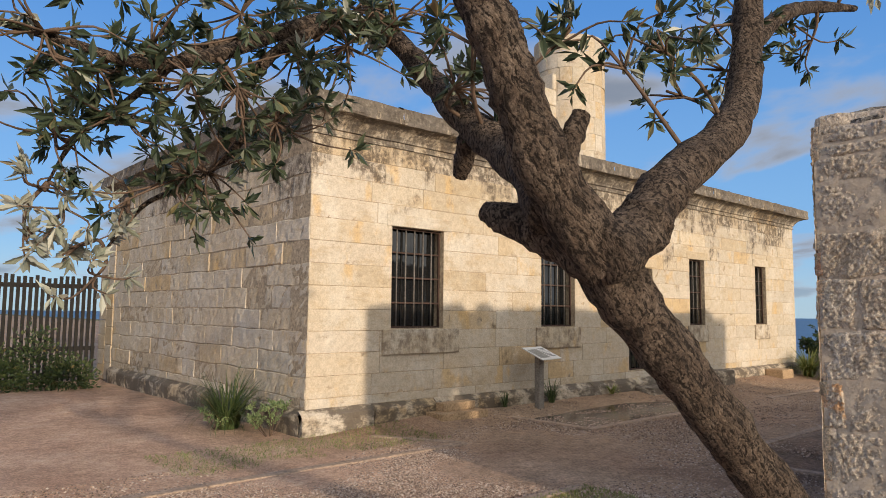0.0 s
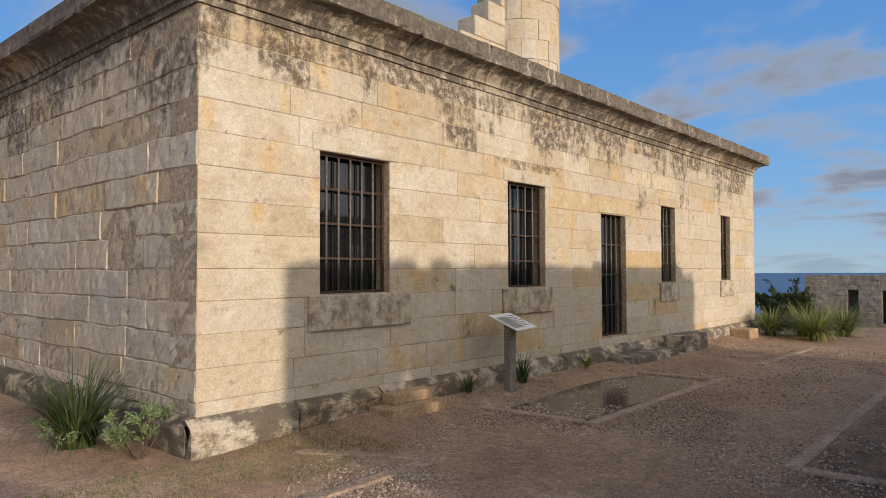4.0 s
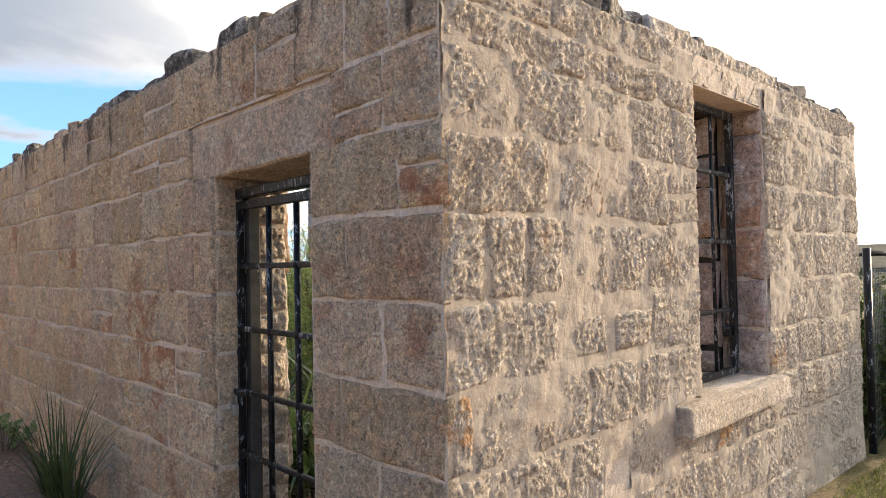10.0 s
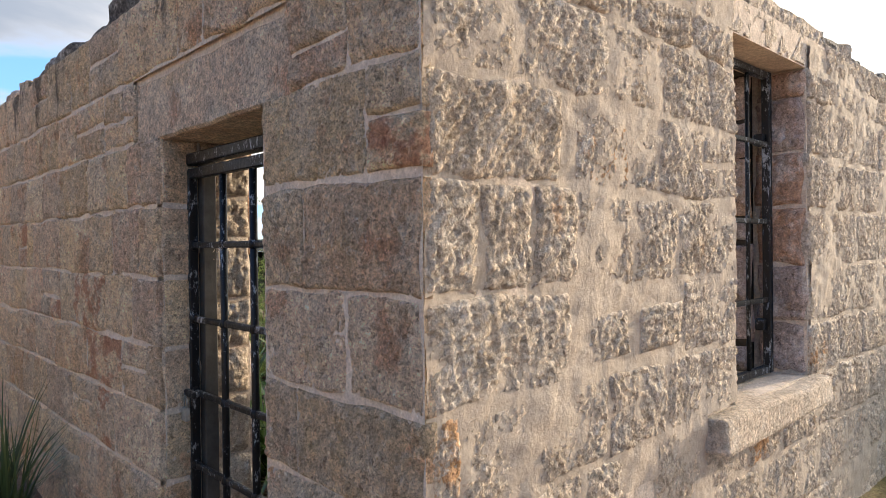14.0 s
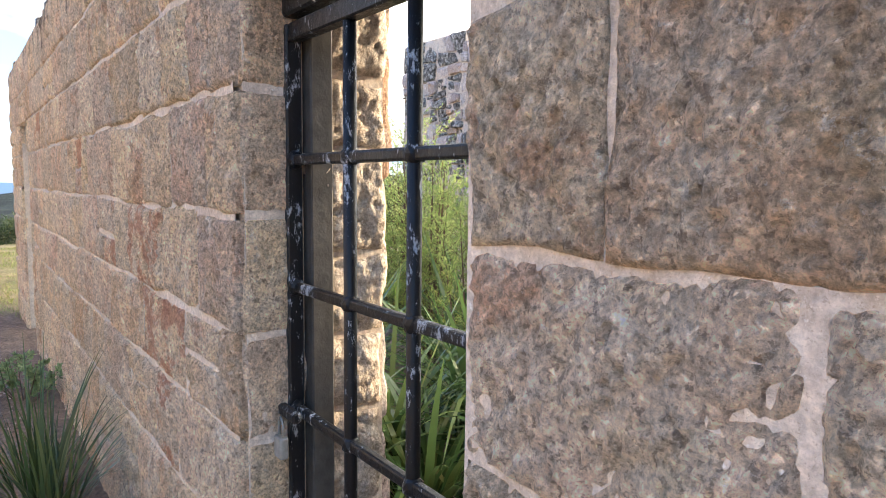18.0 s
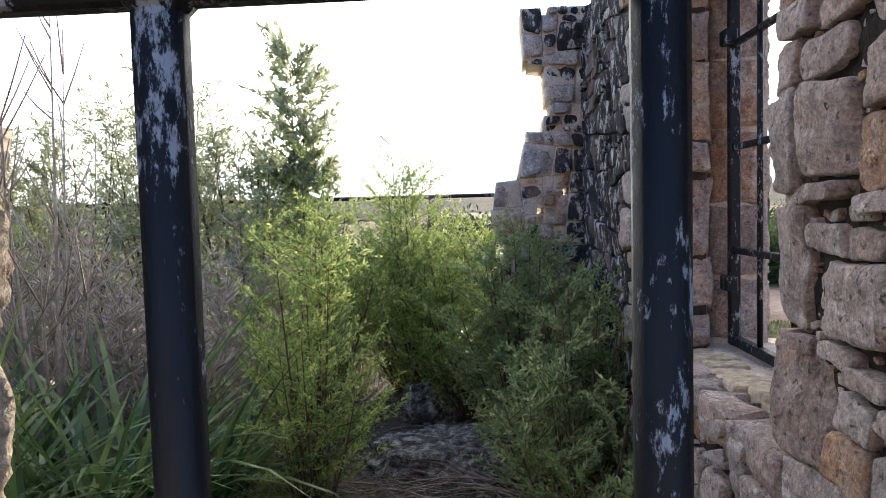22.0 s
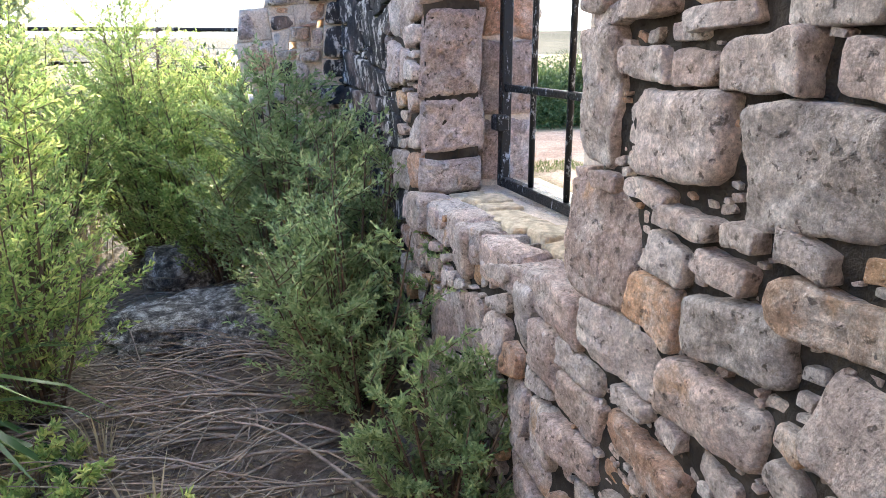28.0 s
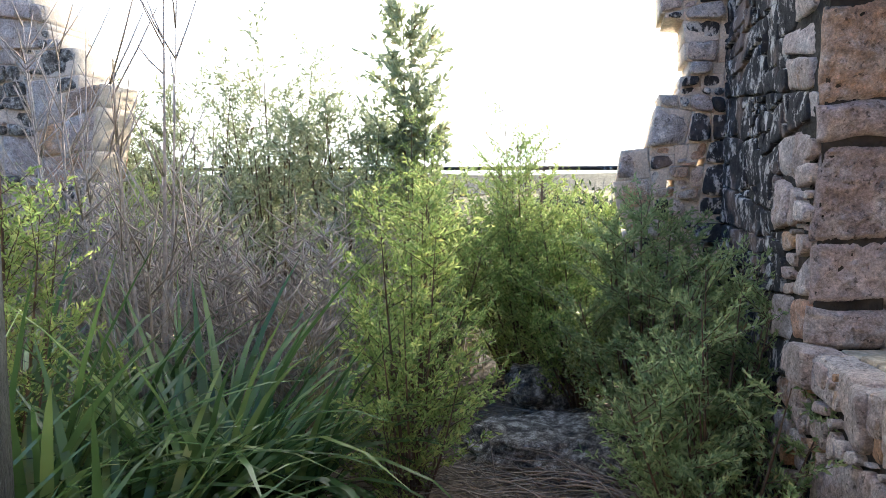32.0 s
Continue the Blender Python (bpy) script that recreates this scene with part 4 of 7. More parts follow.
def info_sign():
    s = new("information_sign")
    tagged(s, "white printed information panel on a grey timber post", "sign")
    part("post", (box_bm(8.12, 8.24, 7.03, 7.13, 0.0, 0.84, 0.01), GREYWOOD), s, "grey weathered timber post")
    m = pose(8.17, 7.02, 0.88, 24, 0, 12)
    part("panel", (box_bm(-0.30, 0.30, -0.20, 0.20, -0.008, 0.008, 0.003), SIGN_WHITE), s, "white printed panel", m)
    pic = part("printed_picture", (box_bm(-0.27, 0.02, -0.15, 0.12, 0.0085, 0.0095), STEEL), s, "grey printed picture", m)
    for k in range(7):
        part("text_line", (box_bm(0.05, 0.26 - 0.03 * (k % 3), 0.12 - 0.04 * k, 0.132 - 0.04 * k, 0.0085, 0.0095), SIGN_INK), s, "", m)


info_sign()


def kerb(a, b, w=0.12, h=0.024, mat=None):
    L = math.dist(a, b)
    n = max(1, round(L / 1.6))
    k = new("path_edging")
    tagged(k, "pale timber and stone edging along the gravel path", "edging", "path edging")
    ang = math.degrees(math.atan2(b[1] - a[1], b[0] - a[0]))
    for i in range(n):
        me = rough_slab("edging_stone", 0.004, L / n - 0.004, -w / 2, w / 2, -0.06, h, mat or KERB, 0.015, 0.006, i + a[0])
        part("edging_stone", me, k, "", pose(a[0] + (b[0] - a[0]) * i / n, a[1] + (b[1] - a[1]) * i / n, float(land_height(np.array(a[0] + (b[0] - a[0]) * i / n), np.array(a[1]))), 0, 0, ang))


for a, b in (((3.0, 3.88), (4.95, 3.80)), ((7.36, 5.57), (10.9, 5.57)), ((7.42, 5.64), (7.36, 6.9)), ((10.85, 5.64), (10.85, 6.7)), ((12.7, 5.58), (15.8, 5.60)), ((7.0, 3.68), (17.5, 3.76)), ((7.02, 3.62), (7.1, 2.5)), ((-0.6, 5.82), (5.5, 5.86)), ((5.46, 5.92), (4.9, 6.9))):
    kerb(a, b)

WATER = surface("puddle_water", lambda k, p, r: (k.ramp(k.noise(p, 1.5, 5.0), (0.3, (0.10, 0.065, 0.045)), (0.7, (0.16, 0.115, 0.085))), k.noise(p, 6.0, 3.0), 0.001), 0.11, 0.0, 0.25)
pv = [(9.1 + 1.68 * math.copysign(abs(math.cos(a)) ** 0.5, math.cos(a)), 6.18 + 0.55 * math.copysign(abs(math.sin(a)) ** 0.5, math.sin(a)) * (1 + 0.12 * math.sin(5 * a + 1)), 0.004) for a in np.linspace(0, 2 * math.pi, 48, endpoint=False)]
pm = bpy.data.meshes.new("puddle")
pm.from_pydata(pv, [], [list(range(48))])
pm.materials.append(WATER)
tagged(part("puddle", pm), "shallow muddy puddle lying in the edged bay", "puddle", kind="structure")

# ---- the ruin ----
RX, RY, RT = 4.35, 1.61, 0.40
ruin = new("ruined_stone_building")
tagged(ruin, "roofless ruin of rough sandstone blocks with pale mortar", "ruin")
NL = 13.45 - RX
N_OPEN = [(13.45 - 6.02, 13.45 - 5.11, -0.1, 2.02), (13.45 - 12.35, 13.45 - 11.45, -0.1, 2.02)]
mN = pose(13.45, RY, 0, 0, 0, 180)
north = wall_core("wall_north", mN, 0, NL, -0.1, 2.62, RT, N_OPEN, MORTAR, 0.008)
W_OUT = [(1.80, 2.68, 0.86, 2.44)]
W_IN = [(1.42, 2.60, 0.86, 2.44)]
mW = pose(RX, RY, 0, 0, 0, -88.2)
west_out = wall_core("wall_west", mW, 0.02, 4.55, -0.1, 2.60, 0.26, W_OUT, MORTAR, -0.004)
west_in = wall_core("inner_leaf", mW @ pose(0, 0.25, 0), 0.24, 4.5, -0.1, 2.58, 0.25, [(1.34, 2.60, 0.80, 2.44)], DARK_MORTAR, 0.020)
north.parent = west_out.parent = west_in.parent = ruin
RZ = [-0.1, 0.26, 0.56, 0.86, 1.13, 1.425, 1.73, 2.02, 2.30, 2.64]


def mortar_skin(parent, x0, x1, z0, z1, openings, y, amp, seed, mat, cell=0.03, freq=9.0):
    """Trowelled mortar, uneven, smeared over the joints and lower faces of the stones."""
    us, vs = np.arange(x0, x1 + cell / 2, cell), np.arange(z0, z1 + cell / 2, cell)
    U, V = np.meshgrid(us, vs)
    Y = y + amp * 0.45 * hash_noise(U, V, seed, 5, freq) + amp * 0.22 * hash_noise(U, V, seed + 8, 4, freq * 6)
    idx = np.arange(U.size).reshape(U.shape)
    q = np.stack([idx[:-1, :-1], idx[:-1, 1:], idx[1:, 1:], idx[1:, :-1]], -1).reshape(-1, 4)
    cu, cv = (U[:-1, :-1] + cell / 2).ravel(), (V[:-1, :-1] + cell / 2).ravel()
    keep = np.ones(len(q), dtype=bool)
    for o in openings:
        keep &= ~((cu > o[0] - cell / 2) & (cu < o[1] + cell / 2) & (cv > o[2] - cell / 2) & (cv < o[3] + cell / 2))
    return part("mortar_coat", mesh_of("mortar_coat", np.stack([U, Y, V], -1), q[keep], mat, True), parent, "pale trowelled lime mortar")


def laid(parent, rows, seed, mat, gap, odd_mat=None, odd=(), split=0.0, wander=0.006, proud=0.004, stand=0.0, turn=None, **kw):
    """Stones in courses whose joints are known. rows: (foot, head, joints along the wall); odd: (x, z) of the stones of another colour."""
    g = random.Random(seed)
    for z0, z1, joints in rows:
        for a, b in zip(joints[:-1], joints[1:]):
            if a is None or b is None or abs(b - a) < 0.04:
                continue
            bits = [(a, b, z0, z1)]
            if split and b - a > 0.22 and g.random() < split:
                zc = z0 + (z1 - z0) * g.uniform(0.35, 0.65)
                bits = [(a, b, z0, zc), (a, b, zc, z1)]
                if b - a > 0.4:
                    k2, mid = g.choice((0, 1)), a + (b - a) * g.uniform(0.35, 0.65)
                    bits[k2:k2 + 1] = [(a, mid, *bits[k2][2:]), (mid, b, *bits[k2][2:])]
            for a1, b1, c1, d1 in bits:
                own = odd_mat if any(a1 <= x <= b1 and c1 <= z <= d1 for x, z in odd) else mat
                u0 = turn - b1 if turn else a1
                me = block_mesh("block", b1 - a1 - gap * g.uniform(0.7, 1.3), d1 - c1 - gap * g.uniform(0.7, 1.3), own, seed=g.randrange(10 ** 6), **kw)
                co = np.empty(len(me.vertices) * 3, dtype=np.float32)
                me.vertices.foreach_get("co", co)
                co = co.reshape(-1, 3)
                tilt, hang = g.gauss(0, 0.010), g.gauss(0, 0.012)
                co[:, 2] += (co[:, 0] - (b1 - a1) / 2) * tilt
                co[:, 0] += (co[:, 2] - (d1 - c1) / 2) * hang
                co[:, 2] += wander * hash_noise(co[:, 0] + u0, co[:, 2] * 0.3 + c1, seed + 77, 3, 3.2)
                me.vertices.foreach_set("co", co.ravel())
                part("block", me, parent, "rust-red weathered stone" if own == odd_mat else "", pose(u0 + gap / 2, g.uniform(-1, 1) * proud - stand, c1 + gap / 2))


def random_joints(g, a, b, mean):
    out = [a]
    while b - out[-1] > mean * 1.5:
        out.append(out[-1] + mean * g.uniform(0.55, 1.45))
    return out + [b]


gj = random.Random(21)
# joints between the corner and the gate, then beyond the gate, course by course from the ground up
PIER = [[4.72], [4.90], [4.69], [4.92], [4.645], [4.87], [4.55], [4.63], [4.58, 4.86, 5.2, 5.55, 5.8]]
BEYOND = [[6.45, 6.9, 7.5], [6.38, 6.75, 7.2, 7.6], [6.36, 6.63, 6.90, 7.35, 7.9], [6.17, 6.50, 7.07, 7.7, 8.2], [6.35, 6.75, 7.27, 7.57, 8.0, 8.4],
          [6.25, 6.62, 7.0, 7.57, 8.24, 8.38, 8.67], [6.22, 6.40, 6.68, 7.0, 7.52, 7.95], [6.72, 7.2, 7.57, 8.1], [6.5, 6.95, 7.3, 7.8]]
n_rows = []
for k, (za, zb) in enumerate(zip(RZ[:-1], RZ[1:])):
    far = random_joints(gj, BEYOND[k][-1], 13.45, 0.42)[1:-1]
    if zb <= 2.03:
        right = [v for v in far if v < 11.30]
        n_rows.append((za, zb, [4.328, *PIER[k], 5.11, None, 6.02, *BEYOND[k], *right, 11.45, None, 12.35, 12.85, 13.45]))
    elif za < 2.1:
        n_rows.append((za, zb, [4.328, *PIER[k], 4.95, None, 6.28, *BEYOND[k], *far, 13.45]))
    else:
        n_rows.append((za, zb, [4.328, *PIER[k], *BEYOND[k], *far, 13.45]))
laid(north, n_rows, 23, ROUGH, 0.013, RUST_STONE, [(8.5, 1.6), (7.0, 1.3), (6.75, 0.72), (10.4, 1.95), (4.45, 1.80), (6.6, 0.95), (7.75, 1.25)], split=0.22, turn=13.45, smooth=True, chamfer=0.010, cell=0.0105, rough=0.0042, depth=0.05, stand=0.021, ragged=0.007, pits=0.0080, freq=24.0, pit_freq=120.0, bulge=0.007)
mortar_skin(north, 0.03, NL + 0.015, -0.1, 2.60, N_OPEN + [(13.45 - 6.29, 13.45 - 4.94, 2.0, 2.29)], -0.0090, 0.0026, 81, MORTAR, 0.03)
part("lintel", block_mesh("lintel", 1.35, 0.27, ROUGH, depth=0.46, cell=0.05, rough=0.003, ragged=0.006, pits=0.004, chamfer=0.012), north, "long rough stone door lintel", pose(13.45 - 6.29, -0.004, 2.005))
W_ROWS = [(-0.1, 0.26, [0.0, 0.45, 0.95, 1.5, 2.1, 2.6, 3.2, 3.9, 4.55]),
          (0.26, 0.56, [0.0, 0.32, 0.72, 1.15, 1.7, 2.2, 2.75, 3.3, 4.0, 4.55]),
          (0.56, 0.86, [0.0, 0.30, 0.66, 0.90, None, 1.10, 1.48]), (0.56, 0.72, [1.48, 1.9, 2.3, 2.75]), (0.56, 0.86, [2.80, 3.15, 3.7, 4.2, 4.55]),
          (0.86, 1.13, [0.0, 0.12, 0.43, 0.80, 1.18, 1.45, 1.80, None, 2.68, 2.94, 3.15, 3.6, 4.1, 4.55]),
          (1.13, 1.42, [0.0, 0.60, None, 1.31, 1.80, None, 2.68, 2.95, 3.4, 3.95, 4.55]), (1.17, 1.34, [0.68, 0.93, None, 1.00, 1.31]),
          (1.42, 1.72, [0.0, 0.20, 0.42, 0.64, 0.98, 1.28, 1.80, None, 2.68, 3.05, 3.5, 4.0, 4.55]),
          (1.72, 2.00, [0.0, 0.56, None, 0.62, 0.94, 1.14, 1.5, 1.80, None, 2.68, 3.1, 3.65, 4.2, 4.55]),
          (2.00, 2.28, [0.0, 0.35, 0.82, 1.16, 1.55, 1.80, None, 2.68, 3.0, 3.45, 4.0, 4.55]),
          (2.28, 2.44, [0.0, 0.5, 1.0, 1.40, 1.80, None, 2.68, 3.2, 3.8, 4.55]), (2.44, 2.62, [0.0, 0.6, 1.1, 1.60, None, 2.98, 3.5, 4.1, 4.55])]
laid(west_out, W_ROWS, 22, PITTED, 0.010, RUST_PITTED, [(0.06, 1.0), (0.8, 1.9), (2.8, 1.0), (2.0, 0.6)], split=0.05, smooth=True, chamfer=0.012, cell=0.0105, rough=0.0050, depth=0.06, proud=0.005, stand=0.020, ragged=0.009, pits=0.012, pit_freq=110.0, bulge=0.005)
mortar_skin(west_out, 0.0, 4.52, -0.1, 2.58, [(1.79, 2.69, 0.72, 2.60), (1.48, 2.80, 0.70, 0.87), (0.915, 1.085, 0.60, 0.71)], -0.0135, 0.014, 83, SMEAR, 0.02, 6.0)
part("lintel", block_mesh("lintel", 1.36, 0.24, PITTED, depth=0.25, cell=0.03, rough=0.004, ragged=0.006, pits=0.010), west_out, "long pitted stone window lintel", pose(1.61, -0.008, 2.442))
part("window_sill", rough_slab("window_sill", 1.50, 2.78, -0.10, 0.20, 0.72, 0.858, PITTED, 0.02, 0.02, 3), west_out, "chipped projecting stone sill")


def reveal_blocks(parent, m, depth, zs, seed, mat, pits=0.004, amp=0.003):
    """Dressed stones on the side of an opening: m's x runs into the wall."""
    g = random.Random(seed)
    worn = pits > 0.008
    for a, b in zip(zs[:-1], zs[1:]):
        a, b = a + g.uniform(0, 0.005), b - g.uniform(0, 0.004)
        me = block_mesh("jamb_stone", depth - 0.006, b - a - 0.008, mat, smooth=True, depth=0.04, cell=0.012, rough=amp, ragged=0.010 if worn else 0.004, pits=pits, chamfer=0.018 if worn else 0.010, bulge=0.012 if worn else 0.003, freq=20.0, pit_freq=70.0, seed=g.randrange(9999))
        part("jamb_stone", me, parent, "", m @ pose(0.003, g.uniform(-0.016, 0.002) - 0.014 if worn else g.uniform(-0.006, 0.002) - 0.004, a + 0.004))


def on(m, x, y, rz):
    return pose(x, y, 0, 0, 0, rz)


# jambs of the near doorway: dressed outside, broken inside
reveal_blocks(north, on(None, N_OPEN[0][0] - 0.0, 0.0, 90) @ pose(0, 0.0, 0), 0.16, RZ[:8], 31, ROUGH)
reveal_blocks(north, on(None, N_OPEN[0][1], 0.16, -90) @ pose(0, 0, 0), 0.16, RZ[:8], 32, ROUGH)
reveal_blocks(north, on(None, N_OPEN[0][0], 0.165, 90) @ pose(0, -0.005, 0), 0.23, [-0.1, 0.12, 0.4, 0.62, 0.9, 1.1, 1.32, 1.6, 1.78, 2.0], 33, PITTED, 0.012, 0.008)
reveal_blocks(north, on(None, N_OPEN[0][1], 0.40, -90) @ pose(0, -0.01, 0), 0.23, [-0.1, 0.15, 0.42, 0.7, 0.95, 1.2, 1.5, 1.75, 2.0], 34, RUBBLE, 0.010, 0.008)
# jambs of the west window
reveal_blocks(west_out, on(None, 2.68, 0.0, -90) @ pose(-0.24, 0, 0), 0.24, RZ[3:9] + [2.44], 35, RUBBLE, 0.010, 0.006)
reveal_blocks(west_out, on(None, 1.80, 0.0, 90), 0.24, RZ[3:9] + [2.44], 36, ROUGH)
reveal_blocks(west_in, on(None, 2.60, 0.25, -90) @ pose(0, 0, 0), 0.25, [0.86, 1.0, 1.22, 1.55, 1.68, 2.0, 2.2, 2.44], 37, RUBBLE, 0.012, 0.008)


def rubble_cells(x0, x1, z0, z1, size, seed):
    """Packs a wall face with angular stones of mixed size, by slanting cuts through ever smaller pieces."""
    g = random.Random(seed)
    cells, work = [], [(np.array([(x0, z0), (x1, z0), (x1, z1), (x0, z1)], dtype=float), 0.0)]
    while work:
        poly, stop = work.pop()
        w, h = np.ptp(poly[:, 0]), np.ptp(poly[:, 1])
        x, y = poly.T
        area = 0.5 * abs(np.dot(x, np.roll(y, -1)) - np.dot(y, np.roll(x, -1)))
        stop = stop or (size ** 2 * g.choice((1.0, 0.9, 0.7, 0.5, 0.22)) if area < size ** 2 * 2.6 else 0.0)
        if area < stop and w < 2.6 * h and h < 1.5 * w or area < 0.0025:
            c = poly.mean(0)
            cells.append((poly, c))
            continue
        a = (math.pi / 2 if w > h * 1.35 else 0.0) + g.gauss(0, 0.13)
        d = np.array([math.cos(a), math.sin(a)])
        n = np.array([-d[1], d[0]])
        f = g.choice((0.25, 0.4, 0.5, 0.6, 0.75)) + g.uniform(-0.06, 0.06)
        lo, hi = (poly @ n).min(), (poly @ n).max()
        s = lo + (hi - lo) * f
        for sign in (1, -1):
            out = []
            for k in range(len(poly)):
                p, q = poly[k], poly[(k + 1) % len(poly)]
                u, v = (p @ n - s) * sign, (q @ n - s) * sign
                if u >= 0:
                    out.append(p)
                if u * v < 0:
                    out.append(p + (q - p) * u / (u - v))
            if len(out) > 2:
                work.append((np.array(out), stop))
    return cells


def clip_to(poly, axis, at, sign):
    out = []
    for k in range(len(poly)):
        p, q = poly[k], poly[(k + 1) % len(poly)]
        a, b = (p[axis] - at) * sign, (q[axis] - at) * sign
        if a >= 0:
            out.append(p)
        if a * b < 0:
            out.append(p + (q - p) * a / (a - b))
    return np.array(out)


def stone_mesh(name, poly, mat, gap=0.010, depth=0.10, bulge=0.012, rough=0.005, seed=0, step=0.020, soften=1):
    """One uneven stone from its outline in x and z: rounded corners, a knobbly face towards -y."""
    c = poly.mean(0)
    e = np.roll(poly, -1, 0) - poly
    L = np.hypot(*e.T)
    nrm = np.stack([-e[:, 1], e[:, 0]], -1) / (L[:, None] + 1e-9)
    inner = max(1e-3, float(np.min(((c - poly) * nrm).sum(1))))
    poly = c + (poly - c) * max(0.5, 1 - gap / inner)
    e = np.roll(poly, -1, 0) - poly
    L = np.hypot(*e.T)
    pts = np.concatenate([p + d * np.linspace(0, 1, max(2, round(l / step)), endpoint=False)[:, None] for p, d, l in zip(poly, e, L)])
    for _ in range(soften):
        pts = 0.5 * pts + 0.25 * (np.roll(pts, 1, 0) + np.roll(pts, -1, 0))
    U, V = pts.T
    jag = 0.0040 if soften else 0.0
    pts = pts + jag * np.stack([hash_noise(U, V, seed, 4, 22.0), hash_noise(U, V, seed + 1, 4, 22.0)], -1)
    n = len(pts)
    size = math.sqrt(max(1e-4, (np.ptp(pts[:, 0]) * np.ptp(pts[:, 1]))))
    k = min(1.0, size / 0.18)
    slope = np.random.default_rng(seed).normal(0, 0.10 if soften else 0.0, 2)
    rings = []
    for s, y in ((1.0, 0.016), (0.97, 0.004), (0.90, 0.0), (0.80, -0.4), (0.68, -0.7), (0.54, -0.9), (0.40, -1.0), (0.26, -1.0), (0.12, -1.0)):
        P = c + (pts - c) * s
        lean = (P[:, 0] - c[0]) * slope[0] + (P[:, 1] - c[1]) * slope[1]
        Y = lean + (y * k if y >= 0 else bulge * k * y) + rough * k * hash_noise(P[:, 0], P[:, 1], seed + 2, 6, 30.0) * (0.5 if s == 1.0 else 1.0)
        rings.append(np.stack([P[:, 0], Y, P[:, 1]], -1))
    V = np.concatenate(rings + [np.array([[c[0], -bulge * k, c[1]]])])
    m = len(rings)
    i = np.arange(n)
    j = (i + 1) % n
    Q = [np.stack([r * n + i, r * n + j, (r + 1) * n + j, (r + 1) * n + i], -1) for r in range(m - 1)]
    back = np.stack([pts[:, 0], np.full(n, depth), pts[:, 1]], -1)
    o = len(V)
    Q.append(np.stack([j, i, o + i, o + j], -1))
    V = np.concatenate([V, back, [[c[0], depth, c[1]]]])
    tri = np.concatenate([np.stack([(m - 1) * n + i, (m - 1) * n + j, np.full(n, m * n)], -1), np.stack([o + j, o + i, np.full(n, o + n)], -1)])
    return mesh_of(name, V, [np.concatenate(Q), tri], mat, True)


def rubble_face(parent, m, x0, x1, z0, z1, openings, seed, mat_of, size=0.30, depth=0.18):
    """Uneven stones, large and small, bedded in a dark joint."""
    g = random.Random(seed)
    for poly, c in rubble_cells(x0, x1, z0, z1, size, seed):
        if any(o[0] < c[0] < o[1] and o[2] < c[1] < o[3] for o in openings):
            continue
        for o in openings:
            away = max((o[0] - c[0], 0, o[0], -1), (c[0] - o[1], 0, o[1], 1), (o[2] - c[1], 1, o[2], -1), (c[1] - o[3], 1, o[3], 1))
            if away[0] < 0.5 and len(poly) > 2:
                poly = clip_to(poly, *away[1:])
        if len(poly) < 3 or np.ptp(poly[:, 0]) < 0.03 or np.ptp(poly[:, 1]) < 0.025:
            continue
        mat = mat_of(c[0], c[1], g)
        black = mat == SOOT
        me = stone_mesh("rubble_stone", poly, mat, g.uniform(0.004, 0.010) * (0.4 if black else 1), depth, g.uniform(0.001, 0.012) * (0.2 if black else 1), 0.0045, g.randrange(10 ** 6))
        part("rubble_stone", me, parent, "", m @ pose(0, g.uniform(-0.014, -0.006) if black else g.uniform(-0.030, 0.004), 0))


LEDGE = surface("crumbling_bedding", plain((0.50, 0.41, 0.29), 0.5, 26.0, 0.02))


def inner_mat(cx, cz, g):
    return SOOT if cx > 2.95 or (cx > 2.8 and g.random() < 0.6) else RUBBLE


# inner faces: seen from inside they run the other way
flip = [(4.5 - b, 4.5 - a, c, d) for a, b, c, d in W_IN]
